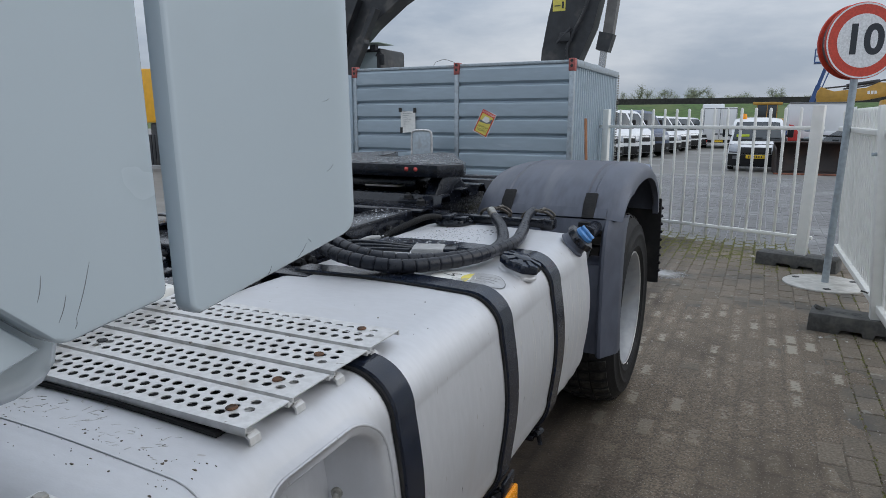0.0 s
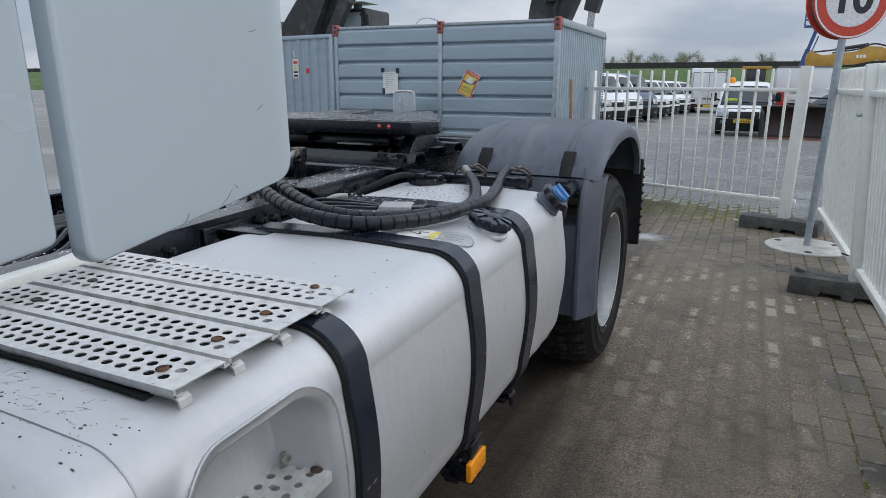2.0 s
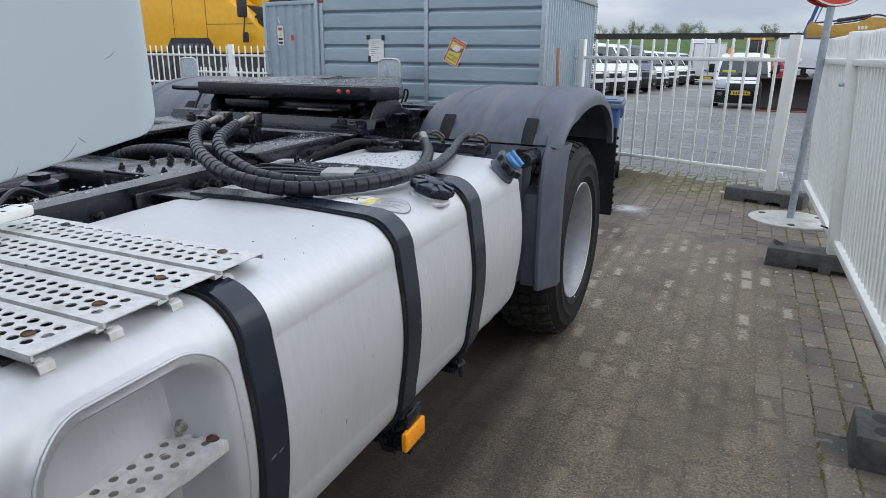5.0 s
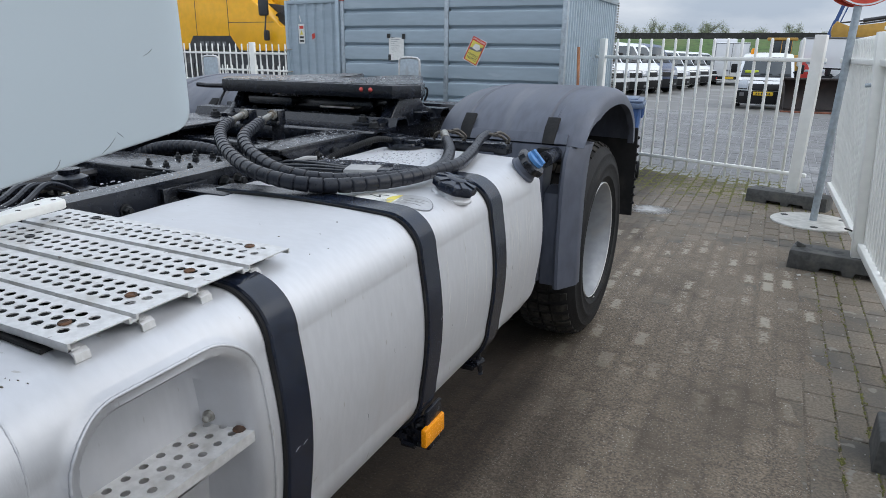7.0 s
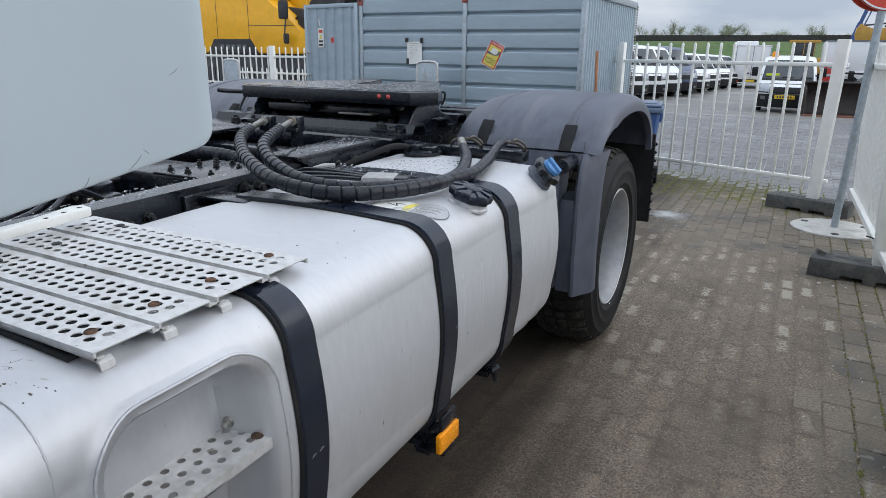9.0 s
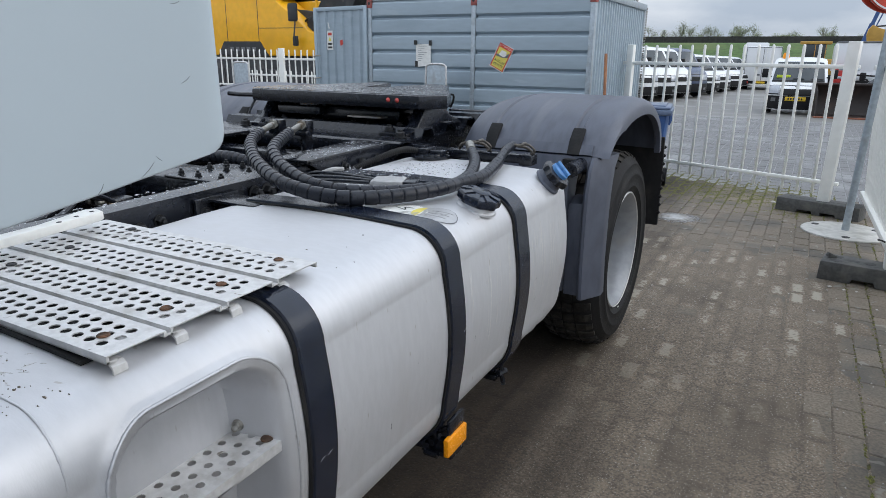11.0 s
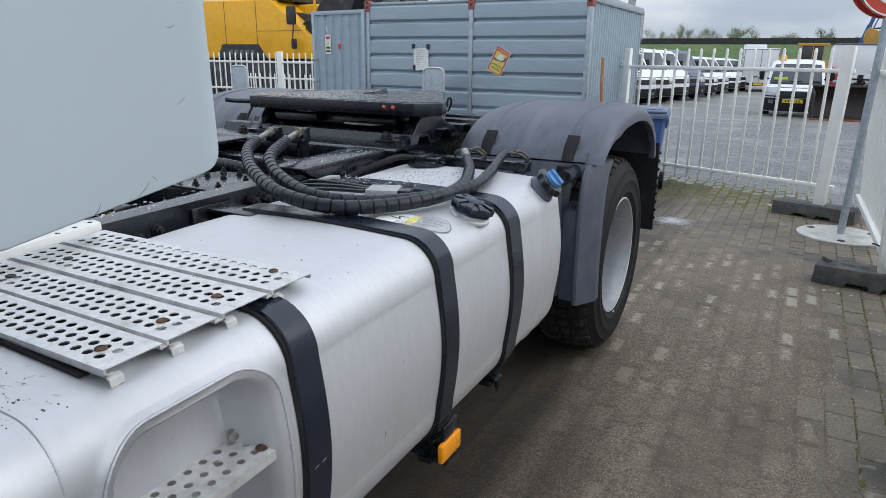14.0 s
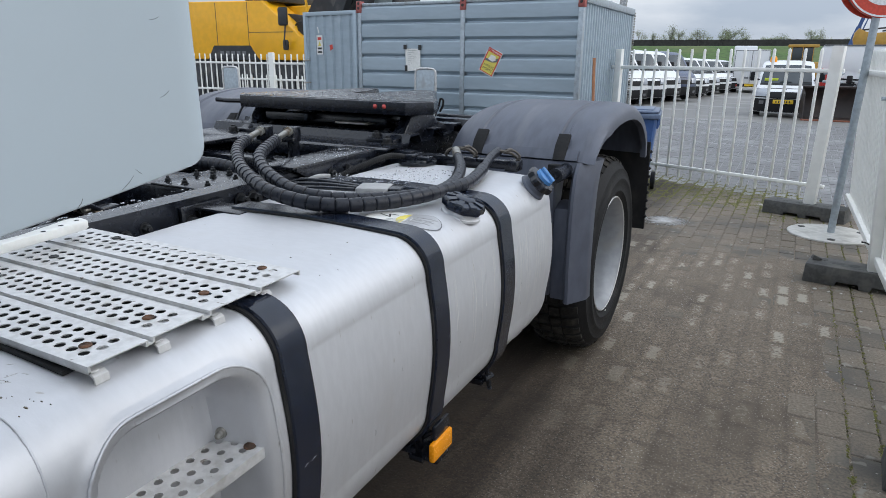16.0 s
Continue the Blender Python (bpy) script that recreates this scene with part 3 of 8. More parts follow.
def tree(x, y, h, seed):
    r = random.Random(seed)
    t = thing("tree", pose(x, y, 3.4), label="bare spring tree with thin young leaves behind the dike", category="tree", group="trees behind the dike")
    bm = bmesh.new()
    tips = []

    def limb(p, d, length, rad, depth):
        q = p + d * length
        tube(bm, [p, p.lerp(q, 0.5) + Vector((r.gauss(0, 0.03), r.gauss(0, 0.03), 0)) * length, q], rad, 5, [rad, rad * 0.8, rad * 0.6])
        if depth == 0:
            tips.append((p, q))
            return
        for k in range(3 if depth > 1 else 4):
            nd = (d + Vector((r.uniform(-1, 1), r.uniform(-1, 1), r.uniform(-0.15, 0.6))) * 0.75).normalized()
            limb(p.lerp(q, r.uniform(0.45, 1.0)), nd, length * r.uniform(0.55, 0.8), rad * 0.55, depth - 1)
    for s in range(r.choice((2, 2, 3))):
        limb(Vector((r.gauss(0, 0.05), 0, -1)), Vector((r.gauss(0, 0.38), 0, 1)).normalized(), h * 0.42, h * 0.018, 3)
    part("trunk", bm, BARK, t)
    bm = bmesh.new()
    for p, q in tips:
        for k in range(30):
            c = p.lerp(q, r.uniform(0.0, 1.15)) + Vector((r.gauss(0, 0.30), r.gauss(0, 0.30), r.gauss(0, 0.26)))
            s = r.uniform(0.030, 0.080)
            a, b2 = Vector((r.gauss(0, 1), r.gauss(0, 1), r.gauss(0, 1))).normalized() * s, Vector((r.gauss(0, 1), r.gauss(0, 1), r.gauss(0, 1))).normalized() * s
            bm.faces.new([bm.verts.new(c + a), bm.verts.new(c + b2), bm.verts.new(c - a * 0.8), bm.verts.new(c - b2)])
    part("crown", bm, LEAF, t, fix=False)


rnd = random.Random(21)
for k in range(68):
    tree(-78 + 2.05 * k + rnd.uniform(-1.6, 1.6), 150 + rnd.uniform(-6, 10), rnd.choice((3.4, 3.8, 4.4, 5.2, 6.6)), 100 + k)

# ---- the tractor truck ----
# the rear air suspension stands high, so the frame slopes a little down to the cab
FRAME = Matrix.Translation((0, -2.1, 1.0)) @ pose(0, 0, 0, 1.232) @ Matrix.Translation((0, 2.1, -1.0))
truck = thing("tractor_truck", FRAME, label="white road tractor unit with bare black chassis and silver fuel tank", category="truck")

# fuel tank: a rounded box along the chassis, with a step pocket pressed into its front bay
TX0, TX1, TZ0, TZ1 = 0.50, 1.186, 0.395, 0.990
TY0, TY1 = -2.90, -0.82


def tank_ring(grow=0.0, n_corner=10, n_out=40):
    """Cross-section as (x, z), from the top inner corner over the outer face to the bottom."""
    pts = []
    r_top, r_bot, r_in = 0.098, 0.15, 0.06
    x0, x1, z0, z1 = TX0 - grow, TX1 + grow, TZ0 - grow, TZ1 + grow

    def arc(cx, cz, r, a0, a1, n):
        for k in range(n + 1):
            a = radians(a0 + (a1 - a0) * k / n)
            pts.append((cx + r * math.cos(a), cz + r * math.sin(a)))
    arc(x0 + r_in, z1 - r_in, r_in, 180, 90, 4)
    xa, xb = x0 + r_in, x1 - r_top
    for k in range(1, 12):
        s = k / 12
        pts.append((xa + (xb - xa) * s, z1 + 0.012 * math.sin(math.pi * s) * 0.6))
    arc(x1 - r_top, z1 - r_top, r_top, 90, 0, n_corner)
    za, zb = z1 - r_top, z0 + r_bot
    for k in range(1, n_out):
        s = k / n_out
        pts.append((x1 + 0.018 * math.sin(math.pi * s), za + (zb - za) * s))
    arc(x1 - r_bot, z0 + r_bot, r_bot, 0, -90, n_corner)
    arc(x0 + r_in, z0 + r_in, r_in, 270, 180, 4)
    return pts


def tank_top(x):
    """Height of the tank's top skin at x."""
    if x <= TX1 - 0.098:
        return TZ1 + 0.0072 * math.sin(math.pi * max(0.0, x - TX0 - 0.06) / (TX1 - 0.158 - TX0))
    return TZ1 - 0.098 + math.sqrt(max(0.0, 0.098 ** 2 - (x - TX1 + 0.098) ** 2))


def pocket(y, z):
    """How far the step pocket presses the outer face in (positive) or raises its seam (negative)."""
    cy, cz, hy, hz, r = -2.464, 0.636, 0.158, 0.302, 0.085
    dy, dz = abs(y - cy) - (hy - r), abs(z - cz) - (hz - r)
    d = math.hypot(max(dy, 0), max(dz, 0)) + min(max(dy, dz), 0) - r
    s = max(0.0, min(1.0, (-d - 0.006) / 0.034))
    seam = 0.0075 * math.exp(-((d - 0.008) / 0.007) ** 2)
    return 0.108 * s * s * (3 - 2 * s) - seam


def tank_mesh():
    bm = bmesh.new()
    ys = [TY0 + 0.0012 * k * k for k in range(13)]
    ys += [-2.655 + 0.0065 * k for k in range(62)]
    ys += [-2.24 + 0.04 * k for k in range(27)] + [-1.18, -1.14, -1.10, -1.075, -1.06, -1.045, -1.02, -0.99, -0.975, -0.96, -0.945, -0.92, -0.90, -0.88, -0.86, -0.845, -0.833, -0.825, -0.82]
    ys += [-2.725 + 0.004 * k for k in range(14)]
    ys = sorted(set(round(y, 4) for y in ys))
    ring = tank_ring(0.0, 30, 110)
    rings = []
    for y in ys:
        end = min(y - TY0, TY1 - y)
        round_r = 0.19 if y < -2 else 0.05
        r = 0.0 if end > round_r else (0.95 if y < -2 else 0.55) * (round_r - math.sqrt(max(0.0, round_r ** 2 - (round_r - end) ** 2)))
        rib = 0.004 * (math.exp(-((y + 1.045) / 0.014) ** 2) + math.exp(-((y + 0.945) / 0.012) ** 2))
        weld = 0.0016 * math.exp(-((y + 2.664) / 0.010) ** 2)
        row = []
        for x, z in ring:
            cx, cz = (TX0 + TX1) / 2, (TZ0 + TZ1) / 2
            px = cx + (x - cx) * (1 - r / 0.36)
            pz = cz + (z - cz) * (1 - r / 0.30)
            if x > TX1 - 0.20:
                px += rib
                if -2.70 < y < -2.2 and z < 0.95:
                    px -= pocket(y, z)
            if z > 0.9 or x > 1.15:
                pz += weld * (1 if z > 0.9 else 0)
                px += weld * (1 if x > 1.15 else 0)
            if -2.66 < y < -1.0 and z > 0.9:
                pz += 0.0015 * noise.noise(Vector((x * 5, y * 5, 0)))
            row.append((px, y, pz))
        rings.append(row)
    loft(bm, rings)
    return bm


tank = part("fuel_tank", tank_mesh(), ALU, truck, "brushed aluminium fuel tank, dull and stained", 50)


def band(y0, y1, grow, thick, name, mat, label=""):
    bm = bmesh.new()
    n_from, n_to = 4, -4
    a = tank_ring(grow, 10, 16)[n_from:n_to]
    b = tank_ring(grow + thick, 10, 16)[n_from:n_to]
    rings = []
    for (xa, za), (xb, zb) in zip(a, b):
        rings.append([(xa, y0, za), (xb, y0 + 0.002, zb), (xb, y1 - 0.002, zb), (xa, y1, za)])
    loft(bm, rings)
    return part(name, bm, mat, tank, label, 30)


for y0, y1 in ((-2.264, -2.198), (-1.741, -1.668), (-1.314, -1.231)):
    band(y0 - 0.008, y1 + 0.008, 0.001, 0.004, "strap_lining", RUBBER, "black rubber strap lining")
    band(y0, y1, 0.005, 0.005, "tank_strap", STRAP, "black painted steel tank strap")
    # strap foot and tightening bolt under the tank
    ym = (y0 + y1) / 2
    bm = bmesh.new()
    box(bm, 1.02, y0 + 0.016, 0.366, 1.135, y1 - 0.016, 0.388, 0.005)
    tube(bm, [(1.14, ym, 0.43), (1.152, ym, 0.35)], 0.008, 8)
    tube(bm, [(1.140, ym - 0.018, 0.392), (1.150, ym + 0.018, 0.392)], 0.011, 8)
    part("strap_clamp", bm, BLACK, tank, "grimy strap clamp with bolt", 30)


# perforated step boards across the tank top
def board(length, width, rows, cols, hole, thick=0.0018, lip=0.024, oval=1.0, ledge=0.0):
    """A punched board: x along the length, y across, top at z 0, with the holes cut through."""
    bm = bmesh.new()
    edge_x, edge_y = 0.026, 0.009
    cx, cy = (length - 2 * edge_x) / cols, (width - 2 * edge_y) / rows
    n = 8
    for r in range(rows):
        for c in range(cols):
            off = 0.24 * cx if r % 2 else -0.24 * cx
            x0, y0 = edge_x + c * cx, edge_y + r * cy
            mx, my = x0 + cx / 2 + off * 0.6, y0 + cy / 2
            for z, flip in ((0.0, False), (-thick, True)):
                sq = []
                for k in range(n):
                    a = 2 * math.pi * k / n
                    ux, uy = math.cos(a), math.sin(a)
                    s = 1 / max(abs(ux), abs(uy))
                    sq.append((x0 + cx / 2 + ux * s * cx / 2, y0 + cy / 2 + uy * s * cy / 2, z))
                cir = [(mx + hole * oval * math.cos(2 * math.pi * k / n), my + hole * math.sin(2 * math.pi * k / n), z) for k in range(n)]
                # square corners
                vs, vc = [bm.verts.new(p) for p in sq], [bm.verts.new(p) for p in cir]
                for k in range(n):
                    j = (k + 1) % n
                    f = [vs[k], vs[j], vc[j], vc[k]]
                    bm.faces.new(f if not flip else f[::-1])
                if not flip:
                    top = vc
                else:
                    for k in range(n):
                        j = (k + 1) % n
                        bm.faces.new((top[k], top[j], vc[j], vc[k]))
    # solid rims round the punched field
    def slab(a, b, c, d, z0=-thick, z1=0.0):
        box(bm, a, b, z0, c, d, z1)
    slab(0, 0, length, edge_y), slab(0, width - edge_y, length, width)
    slab(0, edge_y, edge_x, width - edge_y), slab(length - edge_x, edge_y, length, width - edge_y)
    slab(0, -0.004, length, 0.0, -lip, 0.0)
    slab(0, width, length, width + 0.004, -lip * 0.8, 0.0)
    slab(0, -0.004, length, 0.012, -lip, -lip + 0.003)
    if ledge:
        slab(0, -ledge, length, -0.004, -lip * 0.62 - 0.003, -lip * 0.62)
        slab(0, -ledge - 0.0015, length, -ledge, -lip * 0.62 - 0.003, -lip * 0.62 + 0.003)
    return bm


BOARD_Y = (-2.213, -2.333, -2.446, -2.552)
BOLT_Y = (-2.136, -2.286, -2.405, -2.516)
BOARD_W = (0.100, 0.098, 0.090, 0.088)
for k in range(4):
    b = part("step_board", board(0.638, BOARD_W[k], 3, 21, 0.0083, oval=1.08, lip=0.012, ledge=0.0155 if k < 3 else 0.0), ALU_STEP, tank, "worn punched aluminium step board", 20)
    b.matrix_basis = pose(0.474 + 0.003 * k, BOARD_Y[k], 1.016)
    for x in (0.605 + 0.008 * k, 1.040 + 0.006 * k):
        bm = bmesh.new()
        disc(bm, (x, BOLT_Y[k], 1.0165), (0, 0, 1), ((0.0095, 0), (0.0095, 0.0015), (0.0075, 0.003), (0.006, 0.003), (0.005, 0.0018), (0.001, 0.0018)), 12)
        part("board_bolt", bm, RUST if x > 0.8 else BLACK_BOLT, tank, "rusty round-headed bolt" if x > 0.8 else "dark bolt", 30)
    # hooked carrier under the outer end of each board
    x = 1.060 + 0.003 * k
    bm = bmesh.new()
    y = BOARD_Y[k]
    prism(bm, [(x, 0.998), (x + 0.044, 0.998), (x + 0.050, 0.994), (x + 0.051, 0.988), (x + 0.046, 0.984), (x - 0.04, 0.984), (x - 0.04, 0.981), (x + 0.049, 0.980), (x + 0.055, 0.987), (x + 0.053, 0.997), (x + 0.045, 1.002), (x, 1.002)], "y", y + 0.002, y + 0.024)
    part("board_carrier", bm, ALU_STEP, tank, "bent aluminium carrier strip", 30)
# carrier rails under the boards
for x in (0.60, 1.045):
    boxpart("carrier_rail", (x - 0.022, -2.50, 0.990, x + 0.022, -2.10, 1.0), ALU_STEP, tank, bevel=0.002)

# added black sheet in place of the shade and dark reflection under the boards
bm = bmesh.new()
loft(bm, [[(x, y, tank_top(x) + 0.0015) for x in (0.57, 0.7, 0.85, 0.97, 1.07)] + [(x, y, tank_top(x) + 0.008) for x in (1.07, 0.97, 0.85, 0.7, 0.57)] for y in (-2.562, -2.4, -2.3, -2.2, -2.13)])
part("rubber_underlay", bm, RUBBER, tank, "black sheet standing in for the shade below the step boards", 40)

# step in the pocket
b = part("pocket_step", board(0.305, 0.102, 3, 8, 0.0075, lip=0.02), ALU_STEP, tank, "punched aluminium foot step", 20)
b.matrix_basis = pose(1.186, -2.601, 0.769, 0, 0, 90)
for x, y in ((1.110, -2.326), (1.166, -2.328)):
    bm = bmesh.new()
    disc(bm, (x, y, 0.7695), (0, 0, 1), ((0.011, 0), (0.011, 0.002), (0.007, 0.005), (0.002, 0.006)), 12)
    part("step_bolt", bm, RUST, tank, "rusty bolt", 30)
bm = bmesh.new()
disc(bm, (1.104, -2.325, 0.783), (0.45, -1, 0.15), ((0.011, 0), (0.011, 0.016), (0.009, 0.020), (0.007, 0.020), (0.006, 0.030), (0.001, 0.032)), 12)
part("drain_plug", bm, STEEL, tank, "threaded steel plug", 30)

# weld bead round the pocket
bm = bmesh.new()
cy, cz, hy, hz, r = -2.464, 0.636, 0.166, 0.310, 0.090
line = []
for qy, qz, a0 in ((1, 1, 0), (-1, 1, 90), (-1, -1, 180), (1, -1, 270)):
    for k in range(13):
        a = radians(a0 + 90 * k / 12)
        line.append((cy + qy * (hy - r) + r * math.cos(a), cz + qz * (hz - r) + r * math.sin(a)))
line.append(line[0])
bead = []
za, zb = TZ1 - 0.098, TZ0 + 0.15
for p in resampled([(0, y, z) for y, z in line], 0.003):
    y, z = p.y, p.z
    if zb < z < za:
        x = TX1 + 0.018 * math.sin(math.pi * (za - z) / (za - zb))
    elif z >= za:
        x = TX1 - 0.098 + math.sqrt(max(0.0, 0.098 ** 2 - (z - za) ** 2))
    else:
        x = TX1 - 0.15 + math.sqrt(max(0.0, 0.15 ** 2 - (zb - z) ** 2))
    bead.append((x + 0.0065, y, z))
tube(bm, bead, 0.003, 7, [0.0030 + 0.0005 * math.sin(i * 1.3) * math.sin(i * 0.37) for i in range(len(bead))])
part("weld_bead", bm, ALU, tank, "scaly aluminium weld bead", 60)

# weld seam where the end cap meets the shell
bm = bmesh.new()
seam = []
for x, z in tank_ring(0.0, 14, 30)[3:-12]:
    t = max(0.0, min(1.0, (TZ1 - z) / 0.12))
    seam.append((x, -2.662 - 0.010 * t, z + 0.0012))
seam = resampled(seam, 0.004)
tube(bm, seam, 0.0018, 6, [0.0018 + 0.0004 * math.sin(i * 1.7) * math.sin(i * 0.43) for i in range(len(seam))])
part("weld_seam", bm, ALU, tank, "thin aluminium weld seam", 60)

# bracket at the tank's front end
bm = bmesh.new()
box(bm, 0.979, -2.819, 0.994, 1.031, -2.759, 1.000, 0.002)
part("end_bracket", bm, ALU_STEP, tank, "bent aluminium bracket", 30)
bm = bmesh.new()
disc(bm, (1.009, -2.777, 1.000), (0, 0, 1), ((0.0125, 0), (0.0125, 0.002), (0.0095, 0.002), (0.0095, 0.010), (0.007, 0.012), (0.001, 0.012)), 6)
part("bracket_bolt", bm, STEEL, tank, "zinc hexagon bolt", 30)
bm = bmesh.new()
prism(bm, [(0.92, 0.80), (0.97, 0.975), (0.983, 0.994), (1.023, 0.994), (1.027, 0.975), (0.99, 0.80)], "y", -2.850, -2.790, 0.004)
part("bracket_leg", bm, BLACK, tank, "black bracket leg", 30)
# added black panel between the tank's end and front wheel, for dark reflections there
bm = bmesh.new()
prism(bm, [(0.30, 0.30), (1.12, 0.30), (1.12, 0.94), (1.07, 0.99), (0.30, 0.99)], "y", -3.03, -3.00, 0.006)
part("guard_panel", bm, RUBBER, truck, "added black panel for dark reflections on the tank end", 30)
# added front wheel and arch ahead of the tank, out of view, to block light
bm = bmesh.new()
arch_in = [(0.62 * math.cos(radians(a)) - 3.66, 0.50 + 0.62 * math.sin(radians(a))) for a in range(0, 181, 15)]
arch_out = [(0.70 * math.cos(radians(a)) - 3.66, 0.50 + 0.72 * math.sin(radians(a))) for a in range(180, -1, -15)]
prism(bm, arch_in + arch_out, "x", 0.72, 1.21, 0.006)
part("front_mudguard", bm, PLASTIC, truck, "unseen dark front wheel arch that shades the tank end", 30)
bm = bmesh.new()
disc(bm, (1.17, -3.66, 0.50), (1, 0, 0), ((0.30, -0.32), (0.46, -0.32), (0.50, -0.27), (0.50, -0.05), (0.46, 0.0), (0.31, 0.0)), 40)
front_wheel = part("front_wheel", bm, RUBBER, truck, "unseen black front tyre that shades the tank end", 40)
bm = bmesh.new()
disc(bm, (1.16, -3.66, 0.50), (1, 0, 0), ((0.31, -0.03), (0.29, 0.0), (0.24, -0.02), (0.15, 0.04), (0.10, 0.07), (0.002, 0.07)), 32)
part("rim", bm, RIM, front_wheel, "unseen silver front rim", 40)
for o in (front_wheel,):
    o.matrix_basis = FRAME.inverted()

# grit and small stains on the tank's front end
bm = bmesh.new()
rnd = random.Random(31)
for k in range(110):
    x, y = rnd.uniform(0.62, 1.12), (rnd.gauss(-2.645, 0.022) if k % 2 else rnd.uniform(-2.715, -2.60)) if k < 100 else rnd.uniform(-2.15, -1.85)
    r = rnd.choice((0.0005, 0.0006, 0.0008, 0.0010, 0.0018)) * (1 if k < 100 else 0.7)
    n0 = len(bm.verts)
    disc(bm, (x, y, tank_top(x) - 0.0004), (0, 0, 1), ((r, 0), (r, 0.0012), (r * 0.5, 0.0016)), 6)
    bm.verts.ensure_lookup_table()
    lx, ly = rnd.uniform(0.7, 2.6), rnd.uniform(0.7, 1.2)
    for v in bm.verts[n0:]:
        v.co.x, v.co.y = x + (v.co.x - x) * lx, y + (v.co.y - y) * ly
speck = part("speck", bm, GRIT_SPECK, tank, "dark grit specks")
speck["kind"] = "stuff"
# dry scuffs rubbed across the tank in front of the boards
bm = bmesh.new()
for k in range(70):
    x, y = rnd.uniform(0.66, 1.04) if k % 3 else rnd.gauss(0.84, 0.06), rnd.gauss(-2.622, 0.024)
    if not -2.72 < y < -2.565:
        continue
    long, wide, a = rnd.uniform(0.002, 0.010), rnd.uniform(0.0005, 0.0022), rnd.gauss(0.55, 0.45)
    pts = []
    for i in range(9):
        u = -1 + i / 4
        pts.append((u * long, wide * (1 - u * u) * rnd.uniform(0.3, 1.0)))
    loop = pts + [(u, -w * rnd.uniform(0.2, 1.0)) for u, w in pts[-2:0:-1]]
    rings = []
    for h in (-0.0006, 0.0003):
        ring = []
        for u, w in loop:
            px, py = x + u * math.cos(a) - w * math.sin(a), y + u * math.sin(a) + w * math.cos(a)
            ring.append((px, py, tank_top(px) + h))
        rings.append(ring)
    loft(bm, rings)
scuff = part("scuff", bm, SCUFF, tank, "grey-brown dry scuffs")
scuff["kind"] = "stuff"

# pale scratches on the straps and the tank side
def scratch_run(parent, name, mat, pts, w):
    bm = bmesh.new()
    line = smooth_path(pts, 5)
    tube(bm, line, w, 4, [w * (0.25 + 0.75 * math.sin(math.pi * (i + 0.5) / len(line))) for i in range(len(line))])
    part(name, bm, mat, parent, "fine scratch")


rnd = random.Random(77)
for y0, z0, n in ((-2.215, 0.56, 7), (-2.235, 0.66, 5), (-1.700, 0.62, 6), (-1.262, 0.60, 5)):
    for k in range(n):
        y, z = y0 + rnd.gauss(0, 0.009), z0 + rnd.gauss(0, 0.05)
        x = TX1 + 0.018 * math.sin(math.pi * (TZ1 - 0.098 - z) / (TZ1 - 0.098 - TZ0 - 0.15)) + 0.0100
        scratch_run(tank, "scratch", SCUFF, [(x, y, z), (x, y + 0.006, z + 0.004), (x, y + 0.014, z + rnd.uniform(0.004, 0.012))], rnd.uniform(0.0003, 0.0007))
for k in range(11):
    y, z = rnd.uniform(-2.16, -1.00), rnd.uniform(0.60, 0.86)
    if any(a - 0.03 < y < b + 0.03 for a, b in ((-2.264, -2.198), (-1.741, -1.668), (-1.314, -1.231))):
        continue
    x = TX1 + 0.018 * math.sin(math.pi * (TZ1 - 0.098 - z) / (TZ1 - 0.098 - TZ0 - 0.15)) - 0.0001
    scratch_run(tank, "scratch", SCRATCH, [(x, y, z), (x, y + rnd.uniform(-0.003, 0.003), z - 0.006), (x, y + rnd.uniform(-0.005, 0.005), z - rnd.uniform(0.008, 0.02))], rnd.uniform(0.0002, 0.0005))

for k in range(34):
    y, z = rnd.choice((rnd.uniform(-1.22, -0.92), rnd.uniform(-1.66, -1.34))), rnd.uniform(0.80, 0.90)
    bm = bmesh.new()
    long, w, zz = rnd.uniform(0.05, 0.26), rnd.uniform(0.0006, 0.0016), z
    rows = []
    for i in range(9):
        f = i / 8
        zz = z - long * f
        x = TX1 + 0.018 * math.sin(math.pi * max(0.0, (TZ1 - 0.098 - zz) / (TZ1 - 0.098 - TZ0 - 0.15))) + 0.0004
        if y > -1.10:
            x += 0.004 * (math.exp(-((y + 1.045) / 0.014) ** 2) + math.exp(-((y + 0.945) / 0.012) ** 2))
        ww = w * (0.4 + 0.6 * math.sin(math.pi * (f * 0.9 + 0.05)))
        rows.append([(x, y - ww + 0.002 * math.sin(9 * f), zz), (x + 0.0003, y + 0.002 * math.sin(9 * f), zz), (x, y + ww + 0.002 * math.sin(9 * f), zz), (x - 0.0012, y, zz)])
    loft(bm, rows)
    part("water_run", bm, RUN_MARK, tank, "pale dried water run", 40)

